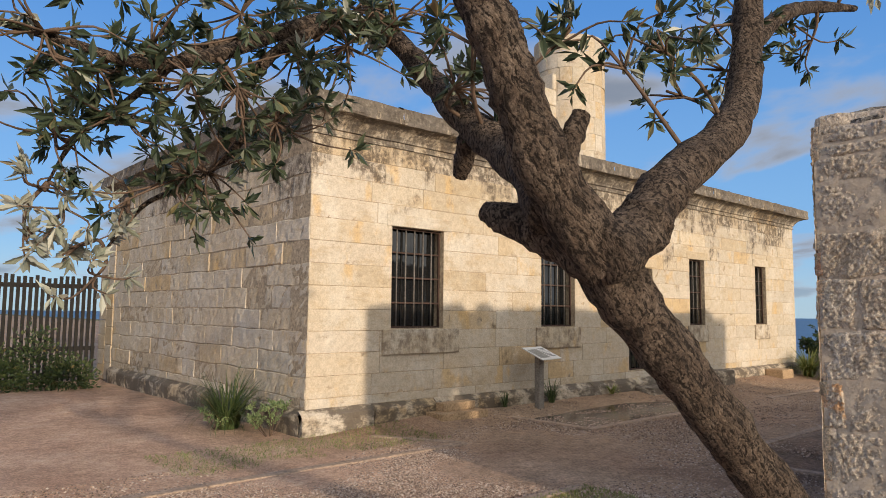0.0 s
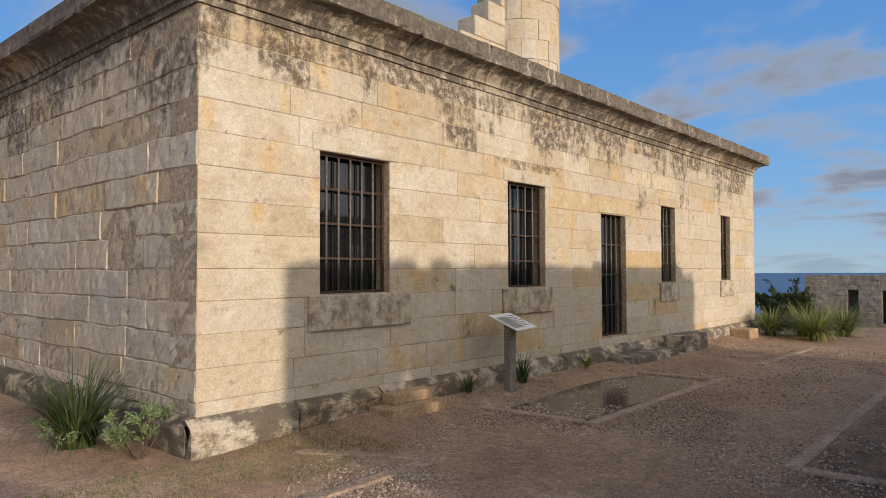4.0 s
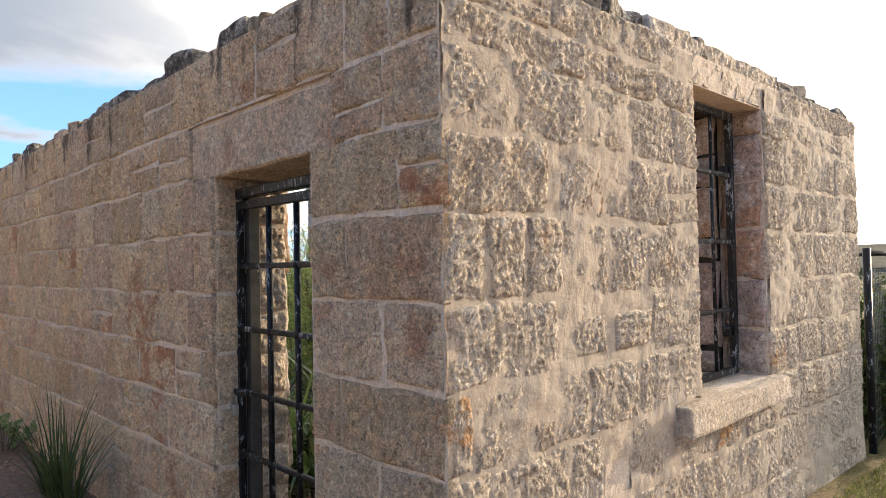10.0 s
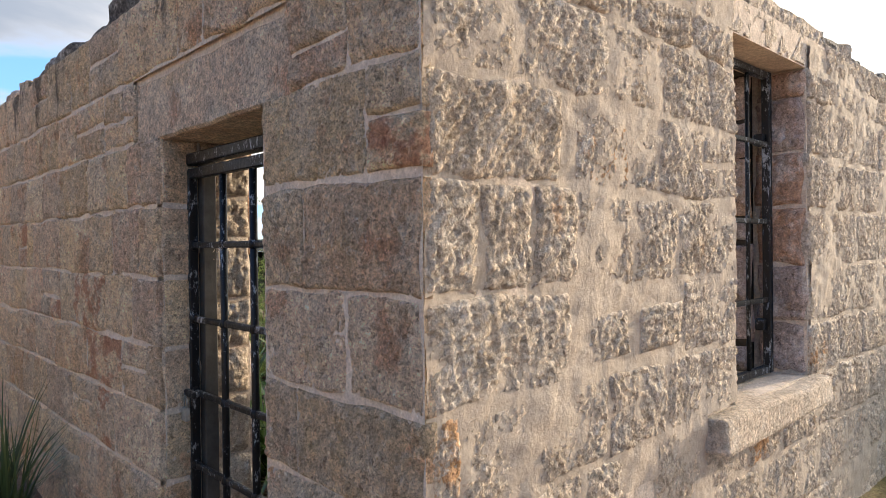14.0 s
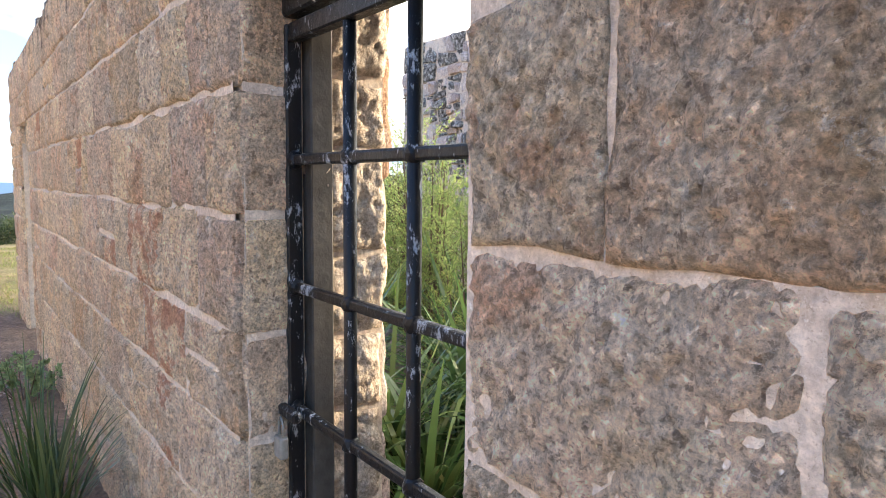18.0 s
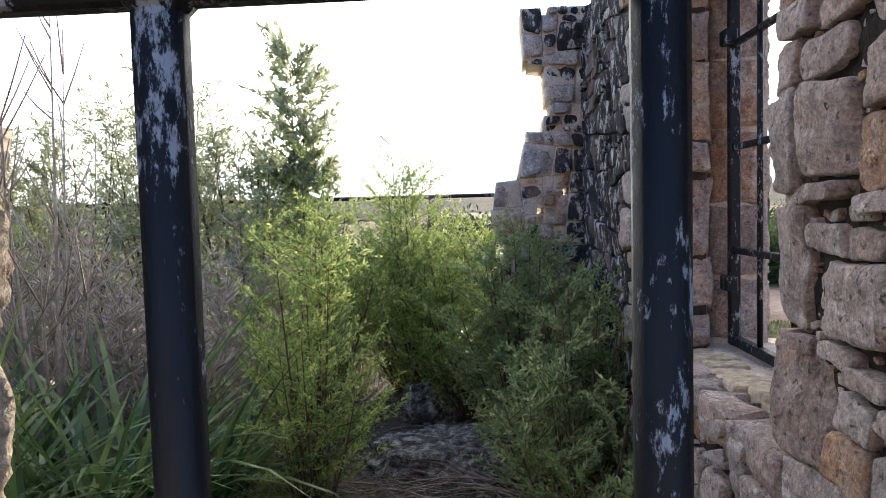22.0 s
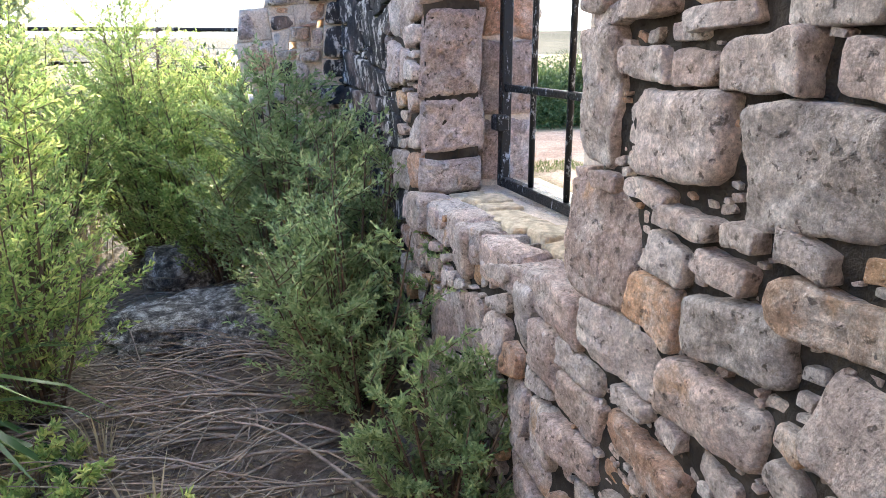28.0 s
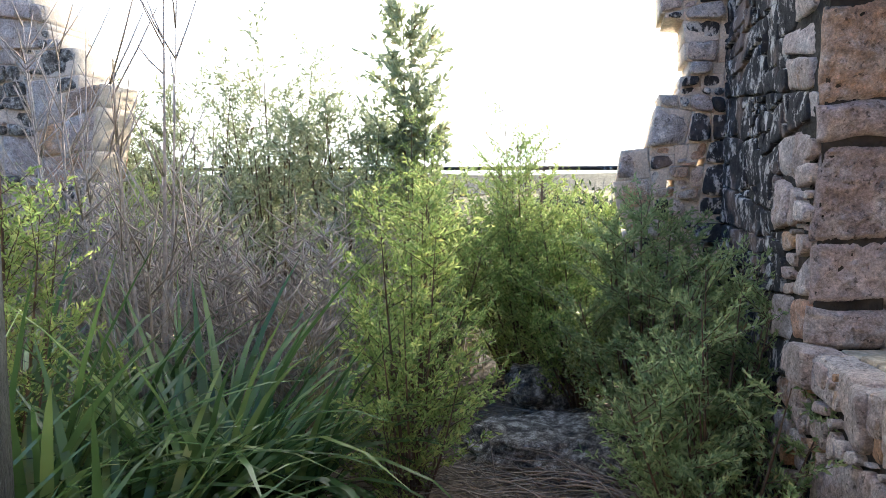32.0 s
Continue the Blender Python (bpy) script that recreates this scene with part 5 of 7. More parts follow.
# the wall between the window and the gate: large stones by course (place along the wall, height, width, height, tilt)
PIER_STONES = [
    [(1.44, 0.81, 0.20, 0.12, -8), (1.35, 0.71, 0.21, 0.07, -4), (1.34, 0.61, 0.18, 0.11, -5), (1.38, 0.49, 0.25, 0.09, 2), (1.20, 0.82, 0.25, 0.12, -5), (1.15, 0.725, 0.13, 0.04, -2), (1.10, 0.635, 0.29, 0.09, -6), (0.93, 0.82, 0.26, 0.12, -3), (0.90, 0.715, 0.12, 0.05, -8), (0.76, 0.79, 0.08, 0.07, -20), (0.76, 0.865, 0.07, 0.04, -10), (0.66, 0.92, 0.14, 0.13, -8)],
    [(1.30, 1.00, 0.24, 0.23, 2), (1.10, 0.945, 0.15, 0.10, -6), (1.07, 1.045, 0.12, 0.075, -8), (0.90, 0.965, 0.23, 0.11, 10), (0.93, 1.065, 0.12, 0.05, -4), (0.73, 1.055, 0.20, 0.085, 2), (0.79, 1.125, 0.11, 0.05, -12)],
    [(1.29, 1.135, 0.09, 0.04, 0), (1.15, 1.14, 0.14, 0.04, -8), (1.03, 1.115, 0.17, 0.04, -2), (0.90, 1.122, 0.09, 0.04, 3), (1.34, 1.30, 0.15, 0.27, 0), (1.09, 1.25, 0.28, 0.165, 3), (0.80, 1.235, 0.24, 0.17, 2), (0.60, 1.22, 0.13, 0.15, 5)],
    [(1.19, 1.365, 0.14, 0.06, -4), (1.05, 1.36, 0.12, 0.06, 0), (1.07, 1.415, 0.11, 0.035, -3), (0.89, 1.365, 0.18, 0.085, 3), (0.72, 1.36, 0.13, 0.08, -6), (1.24, 1.455, 0.30, 0.045, 2), (0.99, 1.435, 0.15, 0.04, 4), (0.80, 1.44, 0.18, 0.05, 2)],
    [(1.355, 1.57, 0.12, 0.20, 4), (1.18, 1.58, 0.19, 0.19, 0), (0.99, 1.525, 0.16, 0.13, 6), (0.98, 1.66, 0.15, 0.12, 10), (0.80, 1.56, 0.18, 0.16, 3), (1.19, 1.725, 0.20, 0.08, 3), (1.35, 1.73, 0.11, 0.10, 2), (1.13, 1.80, 0.17, 0.06, 8), (0.80, 1.70, 0.17, 0.10, 0), (0.97, 1.77, 0.12, 0.08, 4), (1.32, 1.82, 0.15, 0.07, 0)]]


def known_stones(parent, m, at, courses, x0, x1, z0, z1, seed):
    """Large stones of known size, then ever smaller ones wedged into what is left between them."""
    g = random.Random(seed)
    done = []

    def lay(x, z, w, h, tilt, gap):
        a = radians(tilt)
        corners = []
        for sx, sz in ((1, 1), (-1, 1), (-1, -1), (1, -1)):
            cx, cz = sx * w / 2 * g.uniform(0.84, 1.08), sz * h / 2 * g.uniform(0.80, 1.10)
            cut = g.uniform(0.06, 0.34)
            two = [(cx * (1 - cut), cz), (cx, cz * (1 - cut * g.uniform(0.6, 1.3)))]
            corners += two if sx * sz < 0 else two[::-1]
        U, V = np.array(corners).T
        poly = np.stack([at - x + U * math.cos(a) - V * math.sin(a), z + U * math.sin(a) + V * math.cos(a)], -1)
        me = stone_mesh("rubble_stone", poly, RUBBLE, gap, 0.14, g.uniform(0.001, 0.007), 0.0055, g.randrange(10 ** 6), 0.013, 1)
        part("rubble_stone", me, parent, "", m @ pose(0, g.uniform(-0.026, -0.006) if w > 0.07 else g.uniform(-0.006, 0.012), 0))
        done.append((x, z, w, h))

    for course in courses:
        for x, z, w, h, tilt in course:
            lay(x, z, w * 1.07, h * 1.10, tilt, 0.003)
    for r, tries in ((0.065, 500), (0.045, 900), (0.030, 1600), (0.020, 2600), (0.013, 4200), (0.009, 4200)):
        for _ in range(tries):
            x, z, flat = g.uniform(x0, x1), g.uniform(z0, z1), g.uniform(0.45, 0.8)
            if all((abs(x - X) / (W / 2 + r * 0.95)) ** 3 + (abs(z - Z) / (H / 2 + r * flat * 0.95)) ** 3 > 1 for X, Z, W, H in done):
                lay(x, z, 2 * r, 2 * r * flat, g.uniform(-14, 14), 0.001)


inner_m = pose(4.5, 0.25, 0, 0, 0, 180)
known_stones(west_in, inner_m, 4.5, PIER_STONES, 0.50, 1.41, 0.40, 1.88, 43)
rubble_face(west_in, inner_m, 0.0, 4.02, -0.1, 2.58, flip + [(4.5 - 1.43, 4.5 - 0.50, 0.40, 1.88)], 41, lambda cx, cz, g: inner_mat(4.5 - cx, cz, g), 0.245)
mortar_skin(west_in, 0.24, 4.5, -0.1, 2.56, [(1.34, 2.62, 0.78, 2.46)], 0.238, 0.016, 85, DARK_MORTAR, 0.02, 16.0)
rubble_face(north, pose(NL - 0.5, 0.40, 0, 0, 0, 180), 0.0, NL - 0.5, -0.1, 2.58, [(NL - 0.5 - b, NL - 0.5 - a, c, d) for a, b, c, d in N_OPEN], 42, lambda cx, cz, g: RUBBLE, 0.70, 0.07)
g5 = random.Random(77)
x = 1.40
while x < 2.56:
    w = min(g5.uniform(0.14, 0.34), 2.62 - x)
    part("ledge_stone", rough_slab("ledge_stone", x + 0.005, x + w - 0.005, 0.40 + g5.uniform(-0.02, 0.02), 0.535 + g5.uniform(-0.03, 0.02), 0.70 + g5.uniform(0, 0.05), 0.87 + g5.uniform(-0.02, 0.015), RUBBLE, 0.02, 0.030, g5.random() * 60), west_out, "", pose(0, 0, 0))
    x += w
for i in range(9):
    x, y = 1.42 + 0.13 * i, 0.31 + g5.uniform(-0.02, 0.03)
    part("ledge_flag", rough_slab("ledge_flag", x + 0.004, x + 0.125, y - 0.07, y + 0.075, 0.80, 0.866 + g5.uniform(-0.008, 0.012), LEDGE, 0.012, 0.018, g5.random() * 60), west_out, "", pose(0, 0, 0))


def wall_top(parent, x0, x1, y0, y1, z, seed, mat):
    """Loose uneven stones along a broken wall head."""
    g = random.Random(seed)
    x = x0
    while x < x1 - 0.05:
        w = min(g.uniform(0.14, 0.42), x1 - x)
        part("cap_stone", rough_slab("cap_stone", x + 0.006, x + w - 0.006, y0 + g.uniform(0, 0.03), y1 - g.uniform(0, 0.05), z - 0.05, z + g.choice((0.03, 0.045, 0.06, 0.08, 0.11)), ROCK if g.random() < 0.6 else mat, 0.03, 0.035, g.random() * 50), parent)
        x += w


wall_top(north, 0.0, NL, 0.0, 0.39, 2.64, 51, ROUGH)
wall_top(west_out, 0.0, 4.55, 0.0, 0.48, 2.62, 52, PITTED)


def broken_wall(name, label, m, W, H, inside, thick, seed, size, mat_of, core):
    """A ragged stub of wall: the stones whose middles lie inside the outline, each as deep as the wall."""
    ob = new(name)
    tagged(ob, label, "ruined wall")
    g = random.Random(seed)
    for poly, c in rubble_cells(0.0, W, -0.1, H, size, seed):
        if not inside(W - c[0], c[1]) or np.ptp(poly[:, 0]) < 0.05:
            continue
        me = stone_mesh("broken_stone", poly, mat_of(W - c[0], c[1], g), g.uniform(0.003, 0.008), thick - 0.06, g.uniform(0.002, 0.015), 0.007, g.randrange(10 ** 6), 0.028)
        part("broken_stone", me, ob, "", pose(0, g.uniform(-0.02, 0.04), 0))
        part("bed_mortar", stone_mesh("bed_mortar", poly.mean(0) + (poly - poly.mean(0)) * 1.01, core, 0.0, thick - 0.10, 0.0, 0.004, 3, 0.05, 0), ob, "", pose(0, 0.030, 0))
    ob.matrix_basis = m
    return ob


def outline(*rows):
    """rows: (height, left reach, right reach), read in between."""
    hs, a, b = zip(*rows)
    return lambda x, z: z < hs[-1] and np.interp(z, hs, a) < x < np.interp(z, hs, b)


broken_wall("south_stub_wall", "jagged soot-blackened broken end of the ruin's cross wall", pose(5.72, -2.47, 0, 0, 0, 180), 0.85, 2.66, outline((-0.1, -1, 0.66), (1.5, -1, 0.64), (1.62, -1, 0.52), (1.9, -1, 0.46), (2.0, -1, 0.36), (2.28, -1, 0.36), (2.36, -1, 0.44), (2.66, -1, 0.42)), 0.45, 5, 0.22, lambda x, z, g: SOOT if x < 0.22 or g.random() < 0.35 else RUBBLE, MORTAR)
broken_wall("east_stub_wall", "overhanging broken stub of a ruined inner wall", pose(13.25, -3.35, 0, 0, 0, 180), 3.9, 3.5, outline((-0.1, 0.30, 9), (0.9, 0.34, 9), (1.3, 0.46, 9), (1.6, 0.50, 9), (1.74, 0.32, 9), (2.02, 0.34, 9), (2.2, 0.55, 9), (2.55, 0.66, 9), (2.95, 0.9, 9), (3.1, 1.9, 9), (3.5, 2.6, 9)), 0.55, 6, 0.42, lambda x, z, g: RUBBLE if g.random() < 0.45 else ROCK, MORTAR)


# ---- iron gates ----
GREYPAINT = surface("grey_green_paint", plain((0.045, 0.044, 0.042), 0.3, 20.0), 0.6)
def lattice(name, label, m, w, z0, z1, xs, zs, stile, r, hinge):
    """A welded grille: angle-iron stiles, round uprights and flat rails; x from 0 to w, at y = 0."""
    gate = new(name)
    tagged(gate, label, "gate" if z0 < 0.3 else "window grille")
    for x in (0.0, w - stile):
        part("stile", (box_bm(x, x + stile, -0.02, 0.02, z0, z1, 0.004), IRON), gate)
    for z in (z0, z1 - stile):
        part("rail_end", (box_bm(stile + 0.001, w - stile - 0.001, -0.018, 0.018, z + 0.001, z + stile - 0.001, 0.004), IRON), gate)
    for x in xs:
        bar("upright_bar", (x, 0, z0 + stile), (x, 0, z1 - stile), r, IRON, gate, 12)
    for z in zs:
        part("cross_bar", (box_bm(stile, w - stile, -0.011, 0.011, z - 0.013, z + 0.013, 0.006, 2), IRON), gate)
        for x in [stile] + list(xs) + [w - stile]:
            bm = bmesh.new()
            bmesh.ops.create_icosphere(bm, subdivisions=2, radius=r * 1.45)
            for v in bm.verts:
                v.co = Vector((v.co.x, v.co.y, v.co.z * 1.15)) * (1 + 0.12 * noise.noise(v.co * 90 + Vector((x * 7, z * 7, 0)))) + Vector((x, 0, z))
            part("weld", (bm, IRON), gate)
    for x, z in hinge:
        part("hinge_lug", (box_bm(x - 0.05, x + 0.02, 0.0, 0.05, z - 0.03, z + 0.03, 0.006), IRON), gate)
    gate.matrix_basis = m
    return gate


gate = lattice("iron_gate", "black-painted welded iron gate with chipped paint", pose(6.045, 1.48, 0, 0, 0, 180), 0.885, 0.02, 1.89, [0.336, 0.590], [0.30, 0.617, 0.929, 1.245, 1.562], 0.045, 0.0148, [])
part("hasp_bar", (box_bm(-0.03, 0.12, -0.045, -0.02, 0.915, 0.945, 0.006), IRON), gate, "sliding hasp bar")
part("lock_loop", tubes_mesh("lock_loop", [([(0.045, -0.05, 0.87), (0.045, -0.05, 0.905), (0.057, -0.05, 0.92), (0.07, -0.05, 0.905), (0.07, -0.05, 0.87)], [0.004] * 5)], STEEL, 6), gate, "steel padlock shackle")
part("padlock", (box_bm(0.035, 0.08, -0.062, -0.038, 0.815, 0.872, 0.006, 2), STEEL), gate, "dull steel padlock body")
part("gate_post", (box_bm(0.02, 0.075, 0.03, 0.09, 0.0, 1.96, 0.004), GREYPAINT), gate, "dark grey painted gate post")
part("top_bar", (box_bm(-0.01, 0.90, -0.025, 0.03, 1.905, 1.955, 0.006), IRON), gate, "black top bar")
lattice("iron_gate", "black-painted welded iron gate with chipped paint", pose(12.33, 1.48, 0, 0, 0, 180), 0.86, 0.02, 1.89, [0.305, 0.56], [0.30, 0.617, 0.929, 1.245, 1.562], 0.045, 0.0135, [])
lattice("window_grille", "black iron window grille bolted to the jamb", mW @ pose(1.80, 0.16, 0), 0.82, 0.87, 2.43, [0.28, 0.55], [1.25, 1.655, 2.055], 0.04, 0.011, [(0.80, 1.12), (0.80, 2.08)])


# ---- fence and post behind the ruin ----
def wire_fence():
    f = new("wire_fence")
    tagged(f, "black pipe-rail fence with square wire mesh", "fence")
    for a, b in (((4.47, -3.10), (4.75, -5.5)), ((4.75, -5.5), (12.5, -5.7))):
        bar("top_rail", (*a, 1.58), (*b, 1.58), 0.022, IRON, f, 8)
        L = math.dist(a, b)
        n = max(1, round(L / 2.4))
        for i in range(n + 1):
            u = i / n
            if i or a[0] < 4.5:
                bar("post", (a[0] + (b[0] - a[0]) * u, a[1] + (b[1] - a[1]) * u, -0.1), (a[0] + (b[0] - a[0]) * u, a[1] + (b[1] - a[1]) * u, 1.62), 0.03, IRON, f, 10, "black pipe post")
        runs = []
        for k in range(int(L / 0.08)):
            u = k * 0.08 / L
            p = (a[0] + (b[0] - a[0]) * u, a[1] + (b[1] - a[1]) * u)
            runs.append(([(*p, 0.0), (*p, 1.45)], [0.0025, 0.0025]))
        for k in range(18):
            runs.append(([(*a, 0.05 + 0.08 * k), (*b, 0.05 + 0.08 * k)], [0.0025, 0.0025]))
        tagged(part("wire_mesh", tubes_mesh("wire_mesh", runs, STEEL, 3), f, "grey welded wire mesh"), kind="stuff")


wire_fence()

# ---- plants ----
def shrub(name, label, x, y, h, spread, stems, leaf_mat, count, leaf=(0.022, 0.006), stem_mat=None, seed=0, lean=(0, 0), up=0.8, z=None, bare=0.25, category="shrub", airy=1.0, twiggy=1.0):
    """A many-stemmed shrub: bent stems, side twigs and small leaves along the outer parts."""
    g = np.random.default_rng(seed)
    z0 = float(land_height(np.array(x), np.array(y))) if z is None else z
    runs, P, D = [], [], []
    per = max(1, count // stems)
    for s in range(stems):
        a = g.uniform(0, 2 * math.pi)
        d = spread * math.sqrt(g.uniform(0.02, 1.0))
        hh = h * (1 - 0.45 * (d / spread) ** 2) * g.uniform(0.7, 1.05)
        end = np.array([x + d * math.cos(a) + lean[0] * hh, y + d * math.sin(a) + lean[1] * hh, z0 + hh])
        base = np.array([x + 0.12 * d * math.cos(a), y + 0.12 * d * math.sin(a), z0 - 0.03])
        mid = (base + end) / 2 + np.array([0.10 * d * math.cos(a), 0.10 * d * math.sin(a), 0.05 * hh])
        line = smooth_line([base, mid, end], 5)
        r0 = 0.004 + 0.006 * hh
        runs.append((line, np.linspace(r0, 0.0015, len(line))))
        twigs = max(3, int(hh * 16 * twiggy))
        for t in range(twigs):
            u = bare + (1 - bare) * g.uniform(0, 1) ** 0.8
            i = min(len(line) - 2, int(u * (len(line) - 1)))
            b = line[i] + (line[i + 1] - line[i]) * g.uniform()
            aa = g.uniform(0, 2 * math.pi)
            tl = airy * (0.10 + 0.22 * h * 0.5) * g.uniform(0.4, 1.25) * (1.15 - 0.6 * u)
            dd = np.array([math.cos(aa), math.sin(aa), up * g.uniform(0.5, 1.4)])
            dd /= np.linalg.norm(dd)
            tip = b + dd * tl
            runs.append((np.array([b, b + dd * tl * 0.55 + np.array([0, 0, -0.01]), tip]), [0.0050, 0.0040, 0.0024] if stem_mat else [0.002, 0.0015, 0.0008]))
            n = max(2, per // twigs)
            v = g.uniform(0.1, 1.05, n)[:, None]
            P.append(b + (tip - b) * v + g.normal(0, 0.006, (n, 3)))
            D.append(dd * 0.9 + g.normal(0, 0.62, (n, 3)))
    ob = new(name)
    tagged(ob, label, category)
    tagged(part("branchwork", tubes_mesh("branchwork", runs, stem_mat or STEM, 4), ob), kind="stuff")
    if count:
        tagged(part("foliage", leaves_mesh("foliage", np.concatenate(P), np.concatenate(D), leaf[0], leaf[1], leaf_mat, seed), ob), kind="stuff")
    return ob


def strap_clump(name, label, x, y, h, n, seed, mat=None, wide=0.014, spread=0.9, z=None, category="tussock"):
    """A tussock of long arching strap leaves with a keel."""
    g = np.random.default_rng(seed)
    z0 = float(land_height(np.array(x), np.array(y))) if z is None else z
    V, F = [], []
    for i in range(n):
        a = g.uniform(0, 2 * math.pi)
        out = np.array([math.cos(a), math.sin(a), 0])
        side = np.array([-math.sin(a), math.cos(a), 0])
        L = h * g.uniform(0.6, 1.25)
        lean, bend = g.uniform(0.08 if spread < 1 else 0.26, 0.85) * spread, g.uniform(0.3, 1.7)
        p = np.array([x, y, z0]) + out * g.uniform(0, 0.13 * h) + side * g.normal(0, 0.05 * h)
        w = wide * g.uniform(0.6, 1.2)
        ang = lean * 0.5
        o, k = len(V), 7
        tw = g.normal(0, 0.25)
        for j in range(k):
            u = j / (k - 1)
            ww = w * (1 - u ** 2.5) * 0.5 + 0.0005
            sd = side * math.cos(tw * u) + out * math.sin(tw * u)
            V += [p - sd * ww + np.array([0, 0, ww * 0.5]), p + sd * ww + np.array([0, 0, ww * 0.5])]
            ang = lean * 0.5 + bend * lean * u * 1.6
            p = p + (out * math.sin(ang) + np.array([0, 0, math.cos(ang)])) * L / (k - 1)
        F += [(o + 2 * j, o + 2 * j + 1, o + 2 * j + 3, o + 2 * j + 2) for j in range(k - 1)]
    ob = new(name)
    tagged(part("blade_mass", mesh_of("blade_mass", V, np.array(F), mat or STRAP_LEAF, True), ob), kind="stuff")
    return tagged(ob, label, category)


def inside_plants():
    # green fine-leaved shrubs
    for i, (x, y, h, s, n, c, mat, lab) in enumerate((
            (6.38, -1.20, 1.36, 0.38, 15, 8500, SHRUB_LEAF, "bright green fine-leaved native shrub"),
            (6.75, -2.6, 1.62, 0.52, 22, 13000, SHRUB_LEAF, "bright green fine-leaved native shrub"),
            (6.25, -3.5, 1.78, 0.60, 26, 17000, SHRUB_LEAF, "sunlit yellow-green feathery shrub"),
            (5.78, -3.35, 1.52, 0.5, 22, 13000, SHRUB_LEAF, "sunlit yellow-green feathery shrub"),
            (5.38, -2.05, 1.42, 0.42, 26, 20000, DEEP_LEAF, "dark green feathery shrub against the wall"),
            (5.16, -1.45, 1.12, 0.38, 26, 13000, DEEP_LEAF, "low grey-green shrub sprawling beside the window wall"),
            (5.20, -0.90, 0.98, 0.44, 22, 9500, DEEP_LEAF, "low grey-green shrub sprawling beside the window wall"),
            (5.06, -0.22, 0.62, 0.28, 18, 6500, DEEP_LEAF, "low grey-green shrub sprawling beside the window wall"),
            (7.2, -4.2, 1.95, 0.7, 22, 13000, SHRUB_LEAF, "bright green fine-leaved native shrub"),
            (7.9, -4.5, 2.6, 0.70, 22, 13000, GREY_LEAF, "tall grey-green shrub behind the dead bush"),
            (8.7, -4.6, 3.1, 0.80, 24, 15000, GREY_LEAF, "tall grey-green shrub behind the dead bush"),
            (9.6, -4.7, 2.8, 0.85, 24, 13000, GREY_LEAF, "tall grey-green shrub behind the dead bush"),
            (10.9, -4.6, 2.8, 0.95, 26, 16000, GREY_LEAF, "tall grey-green shrub behind the dead bush"),
            (9.35, -2.75, 1.75, 0.6, 22, 12000, SHRUB_LEAF, "bright green shrub beside the ruined stub"),
            (9.15, -1.05, 1.95, 0.5, 22, 14000, SHRUB_LEAF, "bright green shrub beside the ruined stub"),
            (10.2, -1.5, 2.2, 0.6, 22, 14000, SHRUB_LEAF, "bright green shrub beside the ruined stub"),
            (9.3, -0.4, 1.3, 0.7, 22, 12000, SHRUB_LEAF, "green shrub in the ruin's corner"),
            (7.85, -0.55, 1.75, 0.30, 12, 6000, SHRUB_LEAF, "green shrub in the ruin's corner"),
            (6.08, -3.10, 1.66, 0.50, 26, 18000, SHRUB_LEAF, "sunlit yellow-green feathery shrub"),
            (5.72, -2.75, 1.40, 0.45, 24, 17000, SHRUB_LEAF, "bright green fine-leaved native shrub"))):
        shrub("shrub", lab, x, y, h, s, n, mat, int(c * (0.62 if h > 2.4 else 1.25)), (0.075, 0.020) if h > 2.4 else (0.031, 0.0105), seed=100 + i, bare=0.02, up=0.85, airy=1.6 if h < 2.4 else 1.2)
    shrub("tall_sapling", "tall slender sapling with broad grey-green leaves", 7.38, -4.6, 3.05, 0.22, 4, GREY_LEAF, 2800, (0.10, 0.040), seed=130, bare=0.60, airy=1.3)
    shrub("thin_sapling", "sparse thin sapling against the sky", 6.35, -4.9, 2.75, 0.55, 7, GREY_LEAF, 700, (0.045, 0.012), seed=131, bare=0.5)
    shrub("bare_sapling", "leafless pale grey sapling among the dead brush", 7.72, -1.35, 2.55, 0.40, 9, GREY_LEAF, 60, (0.02, 0.005), TWIG, seed=132, bare=0.35, up=1.6, airy=1.7, twiggy=0.30)
    # grey leafless brushwood
    for i, (x, y, h, s, n) in enumerate(((7.30, -1.75, 1.42, 0.55, 60), (8.05, -1.95, 1.58, 0.75, 80), (8.85, -2.25, 1.66, 0.85, 80), (7.25, -2.9, 1.45, 0.5, 45))):
        shrub("dead_bush", "dead grey leafless bush of tangled twigs", x, y, h, s, n, GREY_LEAF, 900, (0.02, 0.004), TWIG, 140 + i, bare=0.1, category="dead bush")
    shrub("bare_sapling", "bare pale sapling without leaves", 9.3, -2.6, 2.9, 0.6, 10, GREY_LEAF, 0, stem_mat=TWIG, seed=150, bare=0.35, up=1.6, airy=1.7, twiggy=0.30, category="sapling")
    # strap-leaved clumps
    for i, (x, y, h, n) in enumerate(((7.10, -0.80, 1.10, 150), (7.55, -0.30, 1.15, 170), (6.98, -0.1, 0.90, 100), (7.75, -1.25, 1.05, 110), (8.5, -1.0, 1.05, 110), (6.85, 0.5, 0.85, 90), (8.4, 0.2, 1.0, 120), (7.35, 0.45, 0.95, 110), (6.85, -0.95, 0.85, 80))):
        strap_clump("strap_grass", "glossy dark green strap-leaved tussock", x, y, h, n, 160 + i, wide=0.038, spread=1.6)
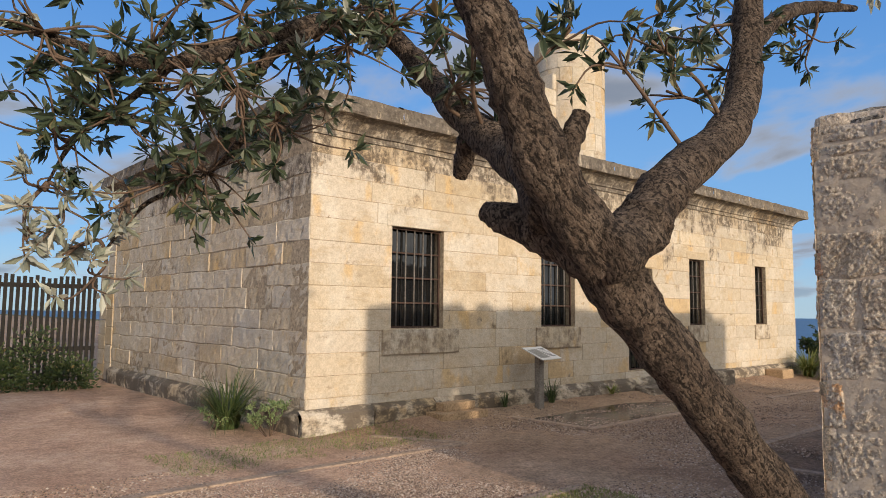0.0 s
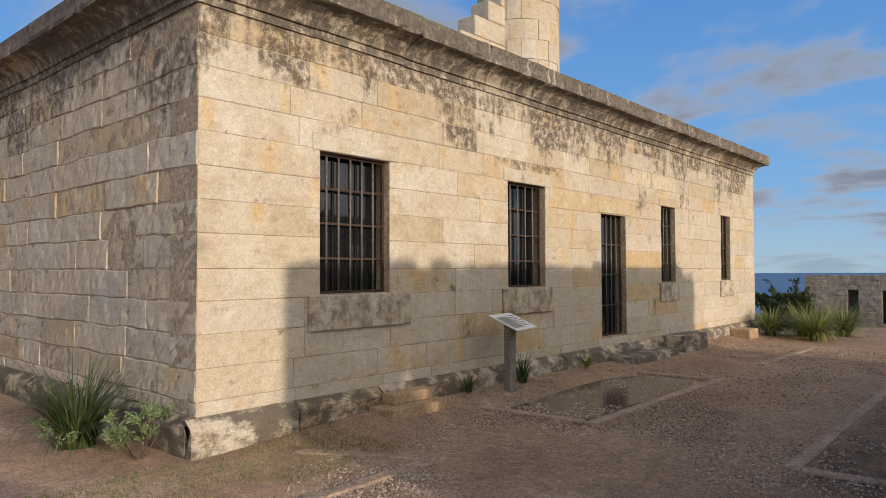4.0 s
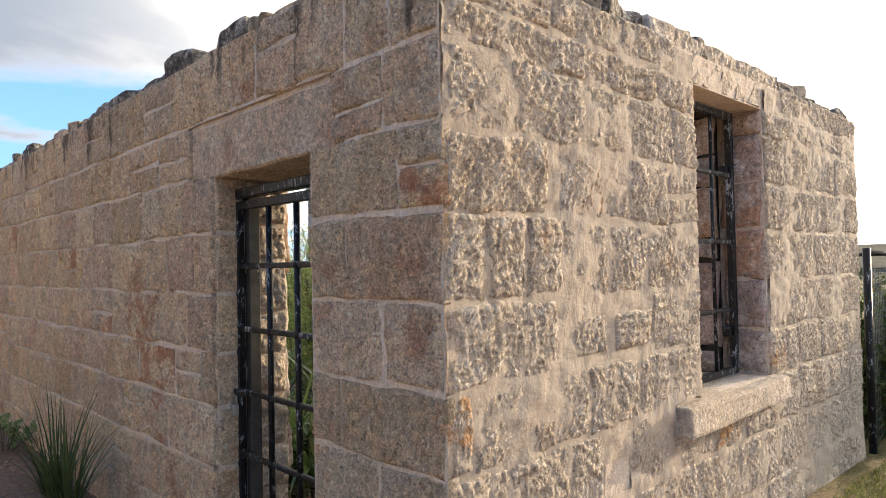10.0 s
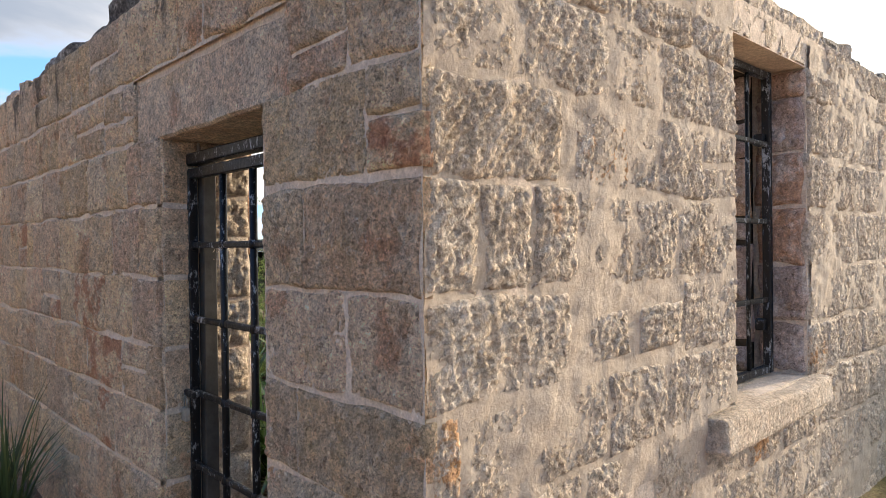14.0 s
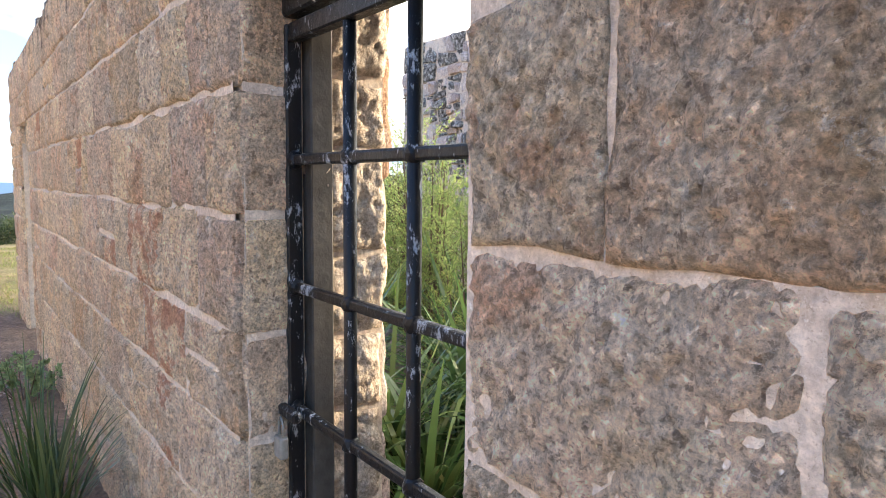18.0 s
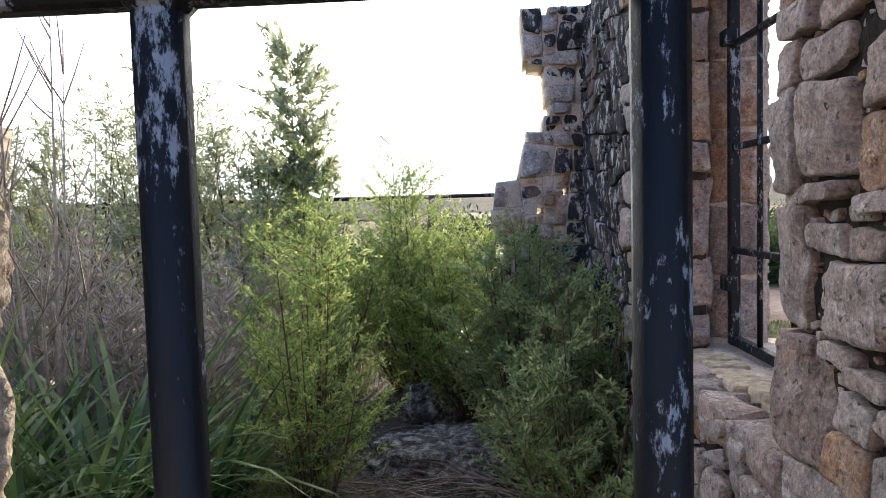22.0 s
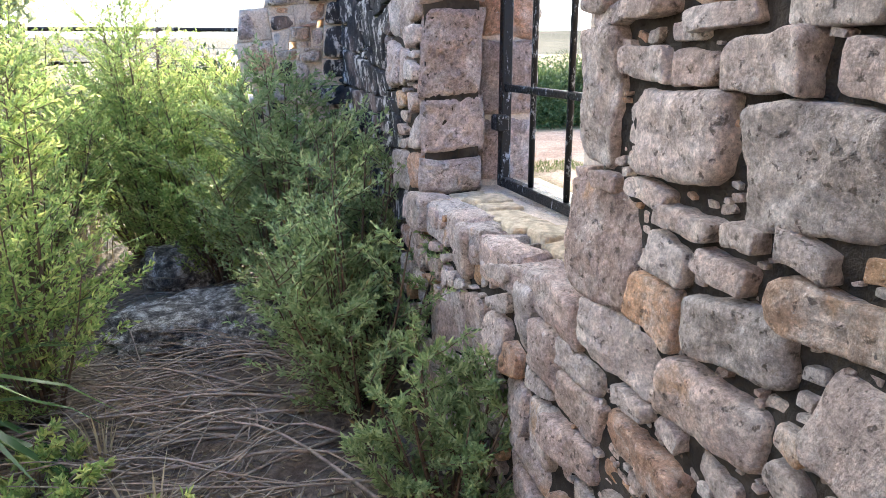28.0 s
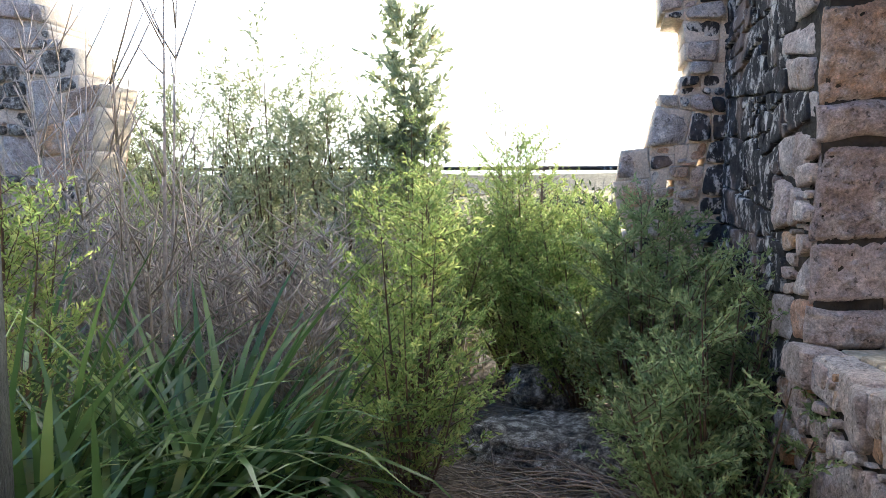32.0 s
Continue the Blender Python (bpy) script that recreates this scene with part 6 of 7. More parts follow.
    for i, (x, y, h, n) in enumerate(((7.0, -1.7, 0.9, 130), (8.1, -1.0, 0.9, 110), (6.6, -3.4, 0.9, 90), (5.9, -0.2, 0.28, 60), (6.1, -0.7, 0.25, 60))):
        strap_clump("dry_tussock", "dry straw-coloured grass tussock", x, y, h, n, 170 + i, DRY_LEAF, 0.006, 0.9)


inside_plants()


def rock(name, label, x, y, z, size, seed):
    bm = bmesh.new()
    bmesh.ops.create_icosphere(bm, subdivisions=5, radius=1.0)
    for v in bm.verts:
        c = v.co.copy()
        k = 1 + 0.28 * noise.noise(c * 1.3 + Vector((seed, 0, 0))) + 0.16 * noise.noise(c * 3.5 + Vector((0, seed, 0))) + 0.09 * abs(noise.noise(c * 8)) + 0.05 * noise.noise(c * 19)
        v.co = Vector((c.x * size[0] * k, c.y * size[1] * k, c.z * size[2] * k))
        v.co.z = min(v.co.z, size[2] * (0.72 + 0.1 * noise.noise(c * 3)))
        v.co += Vector((x, y, z))
    return tagged(part(name, (bm, ROCK)), label, "rock")


rock("lichened_slab", "flat grey rock blotched with pale lichen", 5.86, -1.85, 0.04, (0.46, 0.32, 0.22), 3)
rock("dark_boulder", "small dark boulder behind the flat rock", 6.0, -2.75, 0.10, (0.19, 0.18, 0.20), 8)
rock("rubble_rock", "fallen rubble rock among the bushes", 7.1, -3.3, 0.05, (0.3, 0.3, 0.25), 12)


BRUSH = surface("dry_brushwood", plain((0.25, 0.205, 0.17), 0.5, 30.0))


def litter():
    g = np.random.default_rng(71)
    runs = []
    for i in range(44):
        a = math.pi * 0.0 + g.normal(0.12, 0.30)
        L = g.uniform(0.7, 1.3)
        p0 = np.array([g.uniform(5.05, 5.7), g.uniform(-1.55, 0.25), 0.04])
        d = np.array([math.cos(a), math.sin(a), 0.0])
        side = np.array([-d[1], d[0], 0.0])
        line = smooth_line([p0, p0 + d * L * 0.5 + side * g.normal(0, 0.06) + np.array([0, 0, g.uniform(0.04, 0.16)]), p0 + d * L + side * g.normal(0, 0.12) + np.array([0, 0, 0.03])], 6)
        runs.append((line, np.linspace(g.uniform(0.005, 0.009), 0.002, len(line))))
        for s in range(11):
            b = line[g.integers(2, len(line) - 1)]
            w = a + g.choice([-1, 1]) * g.uniform(0.3, 0.9)
            e = b + np.array([math.cos(w), math.sin(w), g.normal(0, 0.18)]) * g.uniform(0.12, 0.42)
            e[2] = max(e[2], 0.02)
            runs.append((np.array([b, (b + e) / 2 + g.normal(0, 0.015, 3), e]), [0.0032, 0.0024, 0.0012]))
    for i in range(300):
        x, y = g.uniform(5.1, 6.9), g.uniform(-2.9, 0.7)
        a = g.normal(0.35, 0.5)
        L = g.uniform(0.15, 0.75)
        z = 0.015 + abs(g.normal(0, 0.045))
        d = np.array([math.cos(a), math.sin(a), g.normal(0, 0.10)])
        p = np.array([x, y, z])
        q = p + d * L
        q[2] = max(q[2], 0.01)
        m = (p + q) / 2 + np.array([g.normal(0, 0.05), g.normal(0, 0.05), abs(g.normal(0, 0.04))]) * L * 1.6
        runs.append((np.array([p, m, q]), [0.0045 * g.uniform(0.4, 1.3), 0.0032, 0.0016]))
    tagged(part("fallen_twigs", tubes_mesh("fallen_twigs", runs, BRUSH, 4)), "tangle of fallen grey twigs on bare soil", "twigs", kind="stuff")
    n = 15000
    P = np.stack([g.uniform(4.9, 7.6, n), g.uniform(-3.2, 1.1, n), g.uniform(0.005, 0.03, n)], -1)
    D = np.stack([g.normal(0, 1, n), g.normal(0, 1, n), g.normal(0, 0.15, n)], -1)
    tagged(part("leaf_litter", leaves_mesh("leaf_litter", P, D, 0.05, 0.012, DRY_LEAF, 72)), "dry fallen leaves on the ground", "leaf litter", kind="stuff")


litter()
SOIL = surface("dark_soil", plain((0.135, 0.105, 0.082), 0.6, 26.0, 0.03))
sv = [(x, y, 0.006 + 0.02 * noise.noise(Vector((x * 2, y * 2, 0)))) for y in np.arange(-5.3, 1.12, 0.25) for x in np.arange(4.95, 13.2, 0.25)]
cols = len(np.arange(4.95, 13.2, 0.25))
sq = np.array([(j * cols + i, j * cols + i + 1, (j + 1) * cols + i + 1, (j + 1) * cols + i) for j in range(len(sv) // cols - 1) for i in range(cols - 1)])
tagged(part("soil_floor", mesh_of("soil_floor", np.array(sv) + np.array([0, 0, 0.02]), sq, SOIL, True)), "dark littered soil inside the ruin", "ground", kind="structure")

for x, y, h, s, c, sd in ((5.95, -0.10, 0.26, 0.22, 1500, 151), (6.25, -0.45, 0.30, 0.24, 1700, 152), (5.65, 0.30, 0.24, 0.2, 1300, 153), (6.2, 0.35, 0.22, 0.2, 1200, 154)):
    shrub("ground_weed", "low leafy green weed on the littered soil", x, y, h, s, 12, SHRUB_LEAF, c, (0.035, 0.012), seed=sd, category="weed")
# outside tussocks and weeds
for x, y, h, n, sd in ((7.55, 1.92, 0.72, 110, 201), (8.2, 1.85, 0.35, 60, 202), (3.80, 8.45, 0.78, 420, 203), (17.6, 5.9, 0.75, 380, 204), (18.4, 6.3, 0.8, 380, 205), (19.1, 5.7, 0.8, 380, 206), (18.0, 6.9, 0.7, 300, 210), (8.62, 7.2, 0.36, 70, 207), (10.3, 7.25, 0.20, 40, 208), (7.6, 7.25, 0.22, 50, 209)):
    strap_clump("tussock", "green arching tussock of native grass", x, y, h, n, sd, TUSSOCK_LEAF if x < 10 else LAWN, 0.013 if x < 10 else 0.03, 1.35 if sd == 203 else 0.9 if x < 10 else 1.5)
for x, y, h, s, c, sd in ((4.02, 7.75, 0.50, 0.36, 900, 211), (9.75, 1.85, 0.32, 0.28, 900, 212), (3.7, 8.5, 0.3, 0.3, 400, 213)):
    shrub("weed", "small dark-leaved weed at the wall's foot", x, y, h, s, 9, DEEP_LEAF, c, (0.045, 0.02), seed=sd, category="weed")
shrub("corner_bush", "rounded green bush at the house corner", 20.3, 7.3, 1.35, 0.9, 26, SCRUB, 7000, (0.09, 0.035), seed=220, bare=0.05)
# climber over the fence end
for i, (x, y, h) in enumerate(((4.62, -3.75, 1.58), (4.45, -4.5, 1.62), (4.7, -5.2, 1.5))):
    shrub("fence_climber", "dense glossy climber smothering the fence", x, y, h * 0.92, 0.40, 34, CLIMBER_LEAF, 15000, (0.045, 0.026), seed=230 + i, bare=0.02, up=0.5, airy=1.2)


def lawn(name, label, x0, x1, y0, y1, n, seed, mat, h=0.05):
    g = np.random.default_rng(seed)
    x, y = g.uniform(x0, x1, n), g.uniform(y0, y1, n)
    keep = hash_noise(x, y, seed, 4, 1.6) > -0.35
    x, y = x[keep], y[keep]
    P = np.stack([x, y, land_height(x, y) + 0.004], -1)
    D = np.stack([g.normal(0, 0.5, len(x)), g.normal(0, 0.5, len(x)), np.ones(len(x))], -1)
    return tagged(part(name, leaves_mesh(name, P, D, h, 0.006, mat, seed)), label, "grass", kind="stuff")


lawn("lawn", "short patchy green grass beside the ruin", 1.5, 4.3, -6.5, -0.3, 26000, 240, LAWN)
lawn("lawn", "short green grass inside the curved bed", 2.9, 5.0, 2.2, 3.8, 7000, 243, LAWN, 0.04)
lawn("lawn", "thin yellowing grass east of the ruin", 12.0, 24.0, 0.0, 3.6, 14000, 241, LAWN, 0.06)
lawn("weeds", "sparse low weeds along the house foot", 2.4, 5.6, 6.2, 7.3, 2500, 242, LAWN, 0.04)


def pebbles():
    g = np.random.default_rng(250)
    n = 42000
    x = np.concatenate([g.uniform(-1.0, 9.0, n), g.uniform(5, 16, n // 2), g.uniform(0.3, 5.2, 60000)])
    y = np.concatenate([g.uniform(2.2, 6.6, n), g.uniform(1.9, 7.2, n // 2), g.uniform(3.0, 6.0, 60000)])
    keep = (hash_noise(x, y, 9, 4, 1.1) > -0.9) | ((x < 5.3) & (y < 5.9) & (y > 3.95))
    x, y = x[keep], y[keep]
    r = g.uniform(0.005, 0.015, len(x))
    z = land_height(x, y)
    base = np.array([(1, 0, 0), (-1, 0, 0), (0, 1, 0), (0, -1, 0), (0, 0, 0.7), (0, 0, -0.7)])
    tri = np.array([(0, 2, 4), (2, 1, 4), (1, 3, 4), (3, 0, 4), (2, 0, 5), (1, 2, 5), (3, 1, 5), (0, 3, 5)])
    V = np.stack([x, y, z + 0.3 * r], -1)[:, None, :] + base[None] * r[:, None, None] * g.uniform(0.6, 1.3, (len(x), 6, 1))
    F = tri[None] + (np.arange(len(x)) * 6)[:, None, None]
    tagged(part("loose_gravel", mesh_of("loose_gravel", V.reshape(-1, 3), F.reshape(-1, 3), PEBBLE)), "loose pale and brown gravel stones", "gravel", kind="stuff")


def pebble_look(k, p, r):
    i = k.add("ShaderNodeNewGeometry").outputs["Random Per Island"]
    return k.ramp(i, (0.0, (0.13, 0.095, 0.075)), (0.35, (0.26, 0.18, 0.135)), (0.7, (0.38, 0.28, 0.215)), (1.0, (0.57, 0.47, 0.39))), k.noise(p, 90.0, 3.0), 0.002


PEBBLE = surface("pebbles", pebble_look)
pebbles()


# ---- the leaning tree ----
def big_tree():
    tree = new("leaning_banksia_tree")
    tagged(tree, "leaning old coastal tree with furrowed bark and leathery leaves", "tree")
    g = np.random.default_rng(300)

    def limb(name, pts, radii, n=14, label=""):
        line = smooth_line(pts, 7)
        r = np.interp(np.linspace(0, 1, len(line)), np.linspace(0, 1, len(radii)), radii)
        r = r * (1 + 0.05 * np.sin(np.arange(len(r)) * 0.9) + g.normal(0, 0.02, len(r)))
        V, Q, C = tube_arrays(line, r, n, 0.05, 3)
        part(name, mesh_of(name, V, [Q, C], BARK, True), tree, label)
        return line

    limb("trunk", [(3.45, 1.06, -0.1), (3.2, 1.08, 0.25), (2.88, 1.11, 0.58), (2.56, 1.13, 0.86), (2.25, 1.13, 1.09), (1.92, 1.15, 1.365), (1.72, 1.17, 1.54), (1.53, 1.18, 1.72), (1.36, 1.18, 1.88), (1.26, 1.18, 2.04), (1.18, 1.18, 2.18), (1.10, 1.2, 2.34), (1.04, 1.3, 2.7), (1.06, 1.5, 3.3)],
         [0.20, 0.15, 0.108, 0.092, 0.084, 0.082, 0.086, 0.088, 0.074, 0.067, 0.064, 0.061, 0.055, 0.042], 28, "furrowed grey-brown trunk")
    right = limb("limb", [(1.52, 1.13, 1.66), (1.70, 1.13, 1.74), (1.80, 1.13, 1.84), (1.95, 1.13, 1.95), (2.25, 1.14, 2.12), (2.45, 1.16, 2.32), (2.55, 1.18, 2.6), (2.62, 1.2, 2.95), (2.8, 1.3, 3.4)], [0.085, 0.085, 0.075, 0.072, 0.068, 0.062, 0.055, 0.045, 0.03])
    right2 = limb("limb", [(2.53, 1.17, 2.52), (2.80, 1.16, 2.72), (3.08, 1.14, 2.84), (3.5, 1.1, 2.95)], [0.04, 0.034, 0.028, 0.015], 10)
    left = limb("limb", [(1.42, 1.20, 1.78), (1.54, 1.40, 1.94), (1.63, 1.65, 2.09), (1.66, 1.85, 2.24), (1.69, 2.05, 2.42), (1.64, 2.25, 2.64), (1.40, 2.30, 2.65), (1.13, 2.30, 2.52), (0.90, 2.25, 2.37), (0.68, 2.30, 2.30), (0.45, 2.40, 2.35), (0.10, 2.5, 2.4)], [0.075, 0.068, 0.064, 0.058, 0.052, 0.046, 0.042, 0.035, 0.028, 0.024, 0.018, 0.012, 0.006], 12)
    left2 = limb("limb", [(1.36, 2.25, 2.62), (1.16, 2.3, 2.47), (1.08, 2.4, 2.32), (1.12, 2.5, 2.16), (0.98, 2.6, 1.99), (0.84, 2.7, 1.90), (0.72, 2.75, 1.72)], [0.024, 0.022, 0.019, 0.016, 0.012, 0.009, 0.005], 8)
    left3 = limb("limb", [(1.13, 2.3, 2.52), (0.88, 2.4, 2.42), (0.68, 2.5, 2.20), (0.58, 2.65, 2.10), (0.52, 2.75, 1.95)], [0.020, 0.017, 0.013, 0.010, 0.005], 8)
    left4 = limb("limb", [(1.56, 2.15, 2.59), (1.45, 2.3, 2.85), (1.2, 2.5, 2.95), (0.8, 2.6, 2.9), (0.3, 2.7, 2.8)], [0.035, 0.03, 0.025, 0.018, 0.008], 8)
    for p, d, r, L in (((1.38, 1.14, 1.90), (0.04, -0.03, 0.13), 0.035, 1.0), ((1.74, 1.88, 2.14), (0.05, 0.10, -0.10), 0.045, 1.0)):
        a = np.array(p)
        limb("branch_stub", [a - np.array(d) * 0.2, a + np.array(d) * 0.5 * L, a + np.array(d) * L], [r, r * 0.9, r * 0.7], 10, "broken branch stub")
    limb("branch_stub", [(1.59, 1.18, 1.67), (1.55, 1.32, 1.74), (1.50, 1.45, 1.79), (1.48, 1.53, 1.82)], [0.090, 0.076, 0.052, 0.030], 14, "thick broken branch stub")
    spine = np.concatenate([left[8:], left2, left3, left4, right[20:], right2])
    # twigs lead from the limbs to whorls of leaves
    cent = [(0.39, 2.4, 2.35), (0.55, 2.4, 2.26), (0.73, 2.3, 2.41), (0.69, 2.5, 2.16), (0.89, 2.5, 2.0), (1.0, 2.55, 2.02), (0.5, 2.6, 2.12),
            (0.83, 2.3, 2.24), (0.98, 2.2, 2.23), (1.18, 2.3, 2.18), (1.23, 2.3, 2.48), (1.41, 2.2, 2.48), (1.48, 2.0, 2.58), (1.39, 2.1, 2.65), (0.99, 2.3, 2.57), (1.54, 1.7, 2.3), (1.4, 1.5, 2.43), (0.5, 2.5, 2.75), (0.9, 2.6, 2.85), (1.3, 2.5, 2.9)]
    cent_low = [(0.68, 2.76, 1.60), (0.47, 2.72, 1.93), (0.56, 2.7, 1.82), (0.46, 2.75, 1.74), (0.60, 2.75, 1.72), (0.76, 2.72, 1.86)]
    cent_r = [(1.75, 1.4, 2.44), (1.82, 1.3, 2.36), (2.02, 1.3, 2.47), (2.16, 1.3, 2.3), (2.5, 1.3, 2.46), (2.42, 1.3, 2.61), (3.01, 1.2, 2.72), (3.19, 1.2, 2.69), (2.7, 1.3, 2.76), (2.3, 1.35, 2.9), (3.3, 1.1, 3.0)]
    runs, P, D = [], [], []
    pale_p, pale_d = [], []
    for cs, many, sig in ((cent, 15, 0.13), (cent_r, 6, 0.09), (cent_low, 5, 0.075)):
        for c in cs:
            c = np.array(c)
            root = spine[np.argmin(np.linalg.norm(spine - c, axis=1))]
            hub = (root + c) / 2 + g.normal(0, 0.03, 3)
            runs.append((smooth_line([root, hub, c], 4), np.linspace(0.009, 0.005, 9)))
            for j in range(many):
                e = c + g.normal(0, sig, 3) * np.array([1, 1, 0.8])
                runs.append((smooth_line([hub * 0.4 + c * 0.6, (c + e) / 2 + g.normal(0, 0.02, 3), e], 3), np.linspace(0.005, 0.0025, 7)))
                ax = e - c + g.normal(0, 0.04, 3)
                ax /= np.linalg.norm(ax) + 1e-9
                n = g.integers(9, 15)
                q = g.normal(0, 1, (n, 3))
                q = q - (q @ ax)[:, None] * ax
                q /= np.linalg.norm(q, axis=1)[:, None]
                low = cs is cent_low or g.random() < 0.06
                (pale_p if low else P).append(e - ax * g.uniform(0, 0.03, n)[:, None])
                (pale_d if low else D).append(q * 0.9 + ax * g.uniform(0.1, 1.1, n)[:, None])
    tagged(part("twig_mass", tubes_mesh("twig_mass", runs, STEM, 5), tree, "brown leafy twigs"), kind="stuff")
    tagged(part("crown", leaves_mesh("crown", np.concatenate(P), np.concatenate(D), 0.072, 0.022, TREE_LEAF, 301, 0.08, 0.12), tree, "leathery dark green leaves"), kind="stuff")
    tagged(part("pale_leaves", leaves_mesh("pale_leaves", np.concatenate(pale_p), np.concatenate(pale_d), 0.072, 0.024, TREE_LEAF_PALE, 302, 0.08, 0.12), tree, "pale silvery leaf undersides"), kind="stuff")
    for k in range(7):
        p = spine[g.integers(0, len(left) - 8)] + np.array([0, 0, -0.03])
        bm = bmesh.new()
        bmesh.ops.create_icosphere(bm, subdivisions=3, radius=0.03)
        for v in bm.verts:
            v.co = Vector((v.co.x * 0.8, v.co.y * 0.8, v.co.z * 1.5)) * (1 + 0.18 * noise.noise(v.co * 140)) + Vector(p)
        part("seed_cone", (bm, STEM), tree, "woody brown seed cone")


big_tree()


# ---- distance ----
HUT = surface("hut_stone", plain((0.30, 0.25, 0.20), 0.5, 3.0, 0.02))


def far_ruin():
    f = new("far_stone_hut")
    tagged(f, "roofless far stone hut with two doorways and timber props", "ruin")
    op = [(14.35 - 11.85, 14.35 - 11.25, -1.95, 0.15), (14.35 - 9.95, 14.35 - 9.25, -1.95, 0.15)]
    m = pose(52, 14.35, 0, 0, 0, -90)
    front = wall_core("wall_front", m, 0, 6.3, -2.2, 1.10, 0.5, op, HUT, 0.01)
    side = wall_core("wall_side", pose(52, 8.05, 0), 0.5, 3.6, -2.2, 1.10, 0.5, [], HUT, 0.01)
    back = wall_core("wall_back", pose(55.6, 14.35, 0, 0, 0, -90), 0, 6.3, -2.2, 1.05, 0.5, [], HUT, 0.0)
    for w in (front, side, back):
        w.parent = f
    zs = [-2.2 + 0.33 * i for i in range(11)]
    courses_on(front, "block", Matrix(), 0, 6.3, zs, op, 0.7, 61, gap=0.03, mat=HUT, chamfer=0.02, cell=0.5, rough=0.01, depth=0.05, proud=0.02)
    courses_on(side, "block", Matrix(), 0, 3.6, zs, [], 0.7, 62, gap=0.03, mat=HUT, chamfer=0.02, cell=0.5, rough=0.01, depth=0.05, proud=0.02)
    # unseen slab, added to block daylight so the doorways stay dark
    part("roof_slab", (box_bm(52.45, 55.65, 8.1, 14.3, 0.55, 0.70), HUT), f, "unseen slab behind the parapet that darkens the doorways")
    for x in (52.7, 53.9):
        part("timber_post", (box_bm(x, x + 0.18, 7.8, 7.98, -2.2, 1.0, 0.02), GREYWOOD), f)
        bar("timber_prop", (x + 0.09, 7.75, 0.1), (x + 0.09, 5.6, -2.1), 0.09, GREYWOOD, f, 6)


far_ruin()


def scrub_mass(name, label, pts, seed, mat, leaf, per=1500):
    """Low rounded scrub, many bushes run together."""
    g = np.random.default_rng(seed)
    P, D = [], []
    for x, y, z, r, h in pts:
        d = g.normal(0, 1, (per, 3))
        d /= np.linalg.norm(d, axis=1)[:, None]
        d[:, 2] = np.abs(d[:, 2])
        rad = g.uniform(0.55, 1.05, per)[:, None] * (1 + 0.18 * np.sin(d[:, :1] * 7 + d[:, 1:2] * 5 + x))
        P.append(np.array([x, y, z]) + d * rad * np.array([r, r, h]))
        D.append(d + g.normal(0, 0.7, (per, 3)))
    tagged(part(name, leaves_mesh(name, np.concatenate(P), np.concatenate(D), leaf, leaf * 0.5, mat, seed)), label, "scrub", kind="stuff")


g0 = random.Random(9)
hedge = []
for i in range(46):
    y = 5.5 - i * 0.85
    x = 44 + g0.uniform(-1.5, 2.5) + i * 0.05
    hedge.append((x, y, float(land_height(np.array(x), np.array(y))), g0.uniform(0.8, 1.5), g0.uniform(0.9, 1.5)))
scrub_mass("coastal_scrub", "dense dark green coastal scrub along the slope", hedge, 401, SCRUB, 0.16, 1400)
south = []
for i in range(60):
    x, y = g0.uniform(-30, 45), g0.uniform(-60, -14)
    south.append((x, y, 0.0, g0.uniform(1.0, 2.2), g0.uniform(0.6, 1.3)))
scrub_mass("heath_scrub", "low green heath bushes beyond the fence", south, 402, SCRUB, 0.16, 700)
west_scrub = [(g0.uniform(-4, 3.6), g0.uniform(14.3, 15.6), 0.0, g0.uniform(0.4, 0.7), g0.uniform(0.5, 1.2)) for i in range(26)]
scrub_mass("weedy_scrub", "weedy green scrub in front of the paling fence", west_scrub, 403, SCRUB, 0.09, 900)


SCRUB_NEAR = leafy("roadside_leaf", (0.06, 0.10, 0.035), (0.11, 0.16, 0.055), (0.20, 0.24, 0.09), 0.3)
wall_scrub = [(g0.uniform(-5.0, 2.6), g0.uniform(-13.5, -10.3), 0.0, g0.uniform(0.6, 1.1), g0.uniform(0.7, 1.25)) for i in range(22)]
scrub_mass("roadside_scrub", "rounded green bushes beyond the gravel, south-west of the ruin", wall_scrub, 404, SCRUB_NEAR, 0.09, 3200)


def paling_fence():
    f = new("paling_fence")
    tagged(f, "tall dark weathered timber paling fence", "fence")
    g = random.Random(17)
    for z in (0.6, 1.9):
        part("fence_rail", (box_bm(-8, 4.2, 16.04, 16.10, z, z + 0.09), PALING), f)
    for i in range(110):
        x = 4.2 - 0.11 * i
        part("paling", (box_bm(x - 0.085, x - 0.02, 16.0, 16.035, 0.0, 2.12 + g.uniform(-0.03, 0.05)), PALING), f)


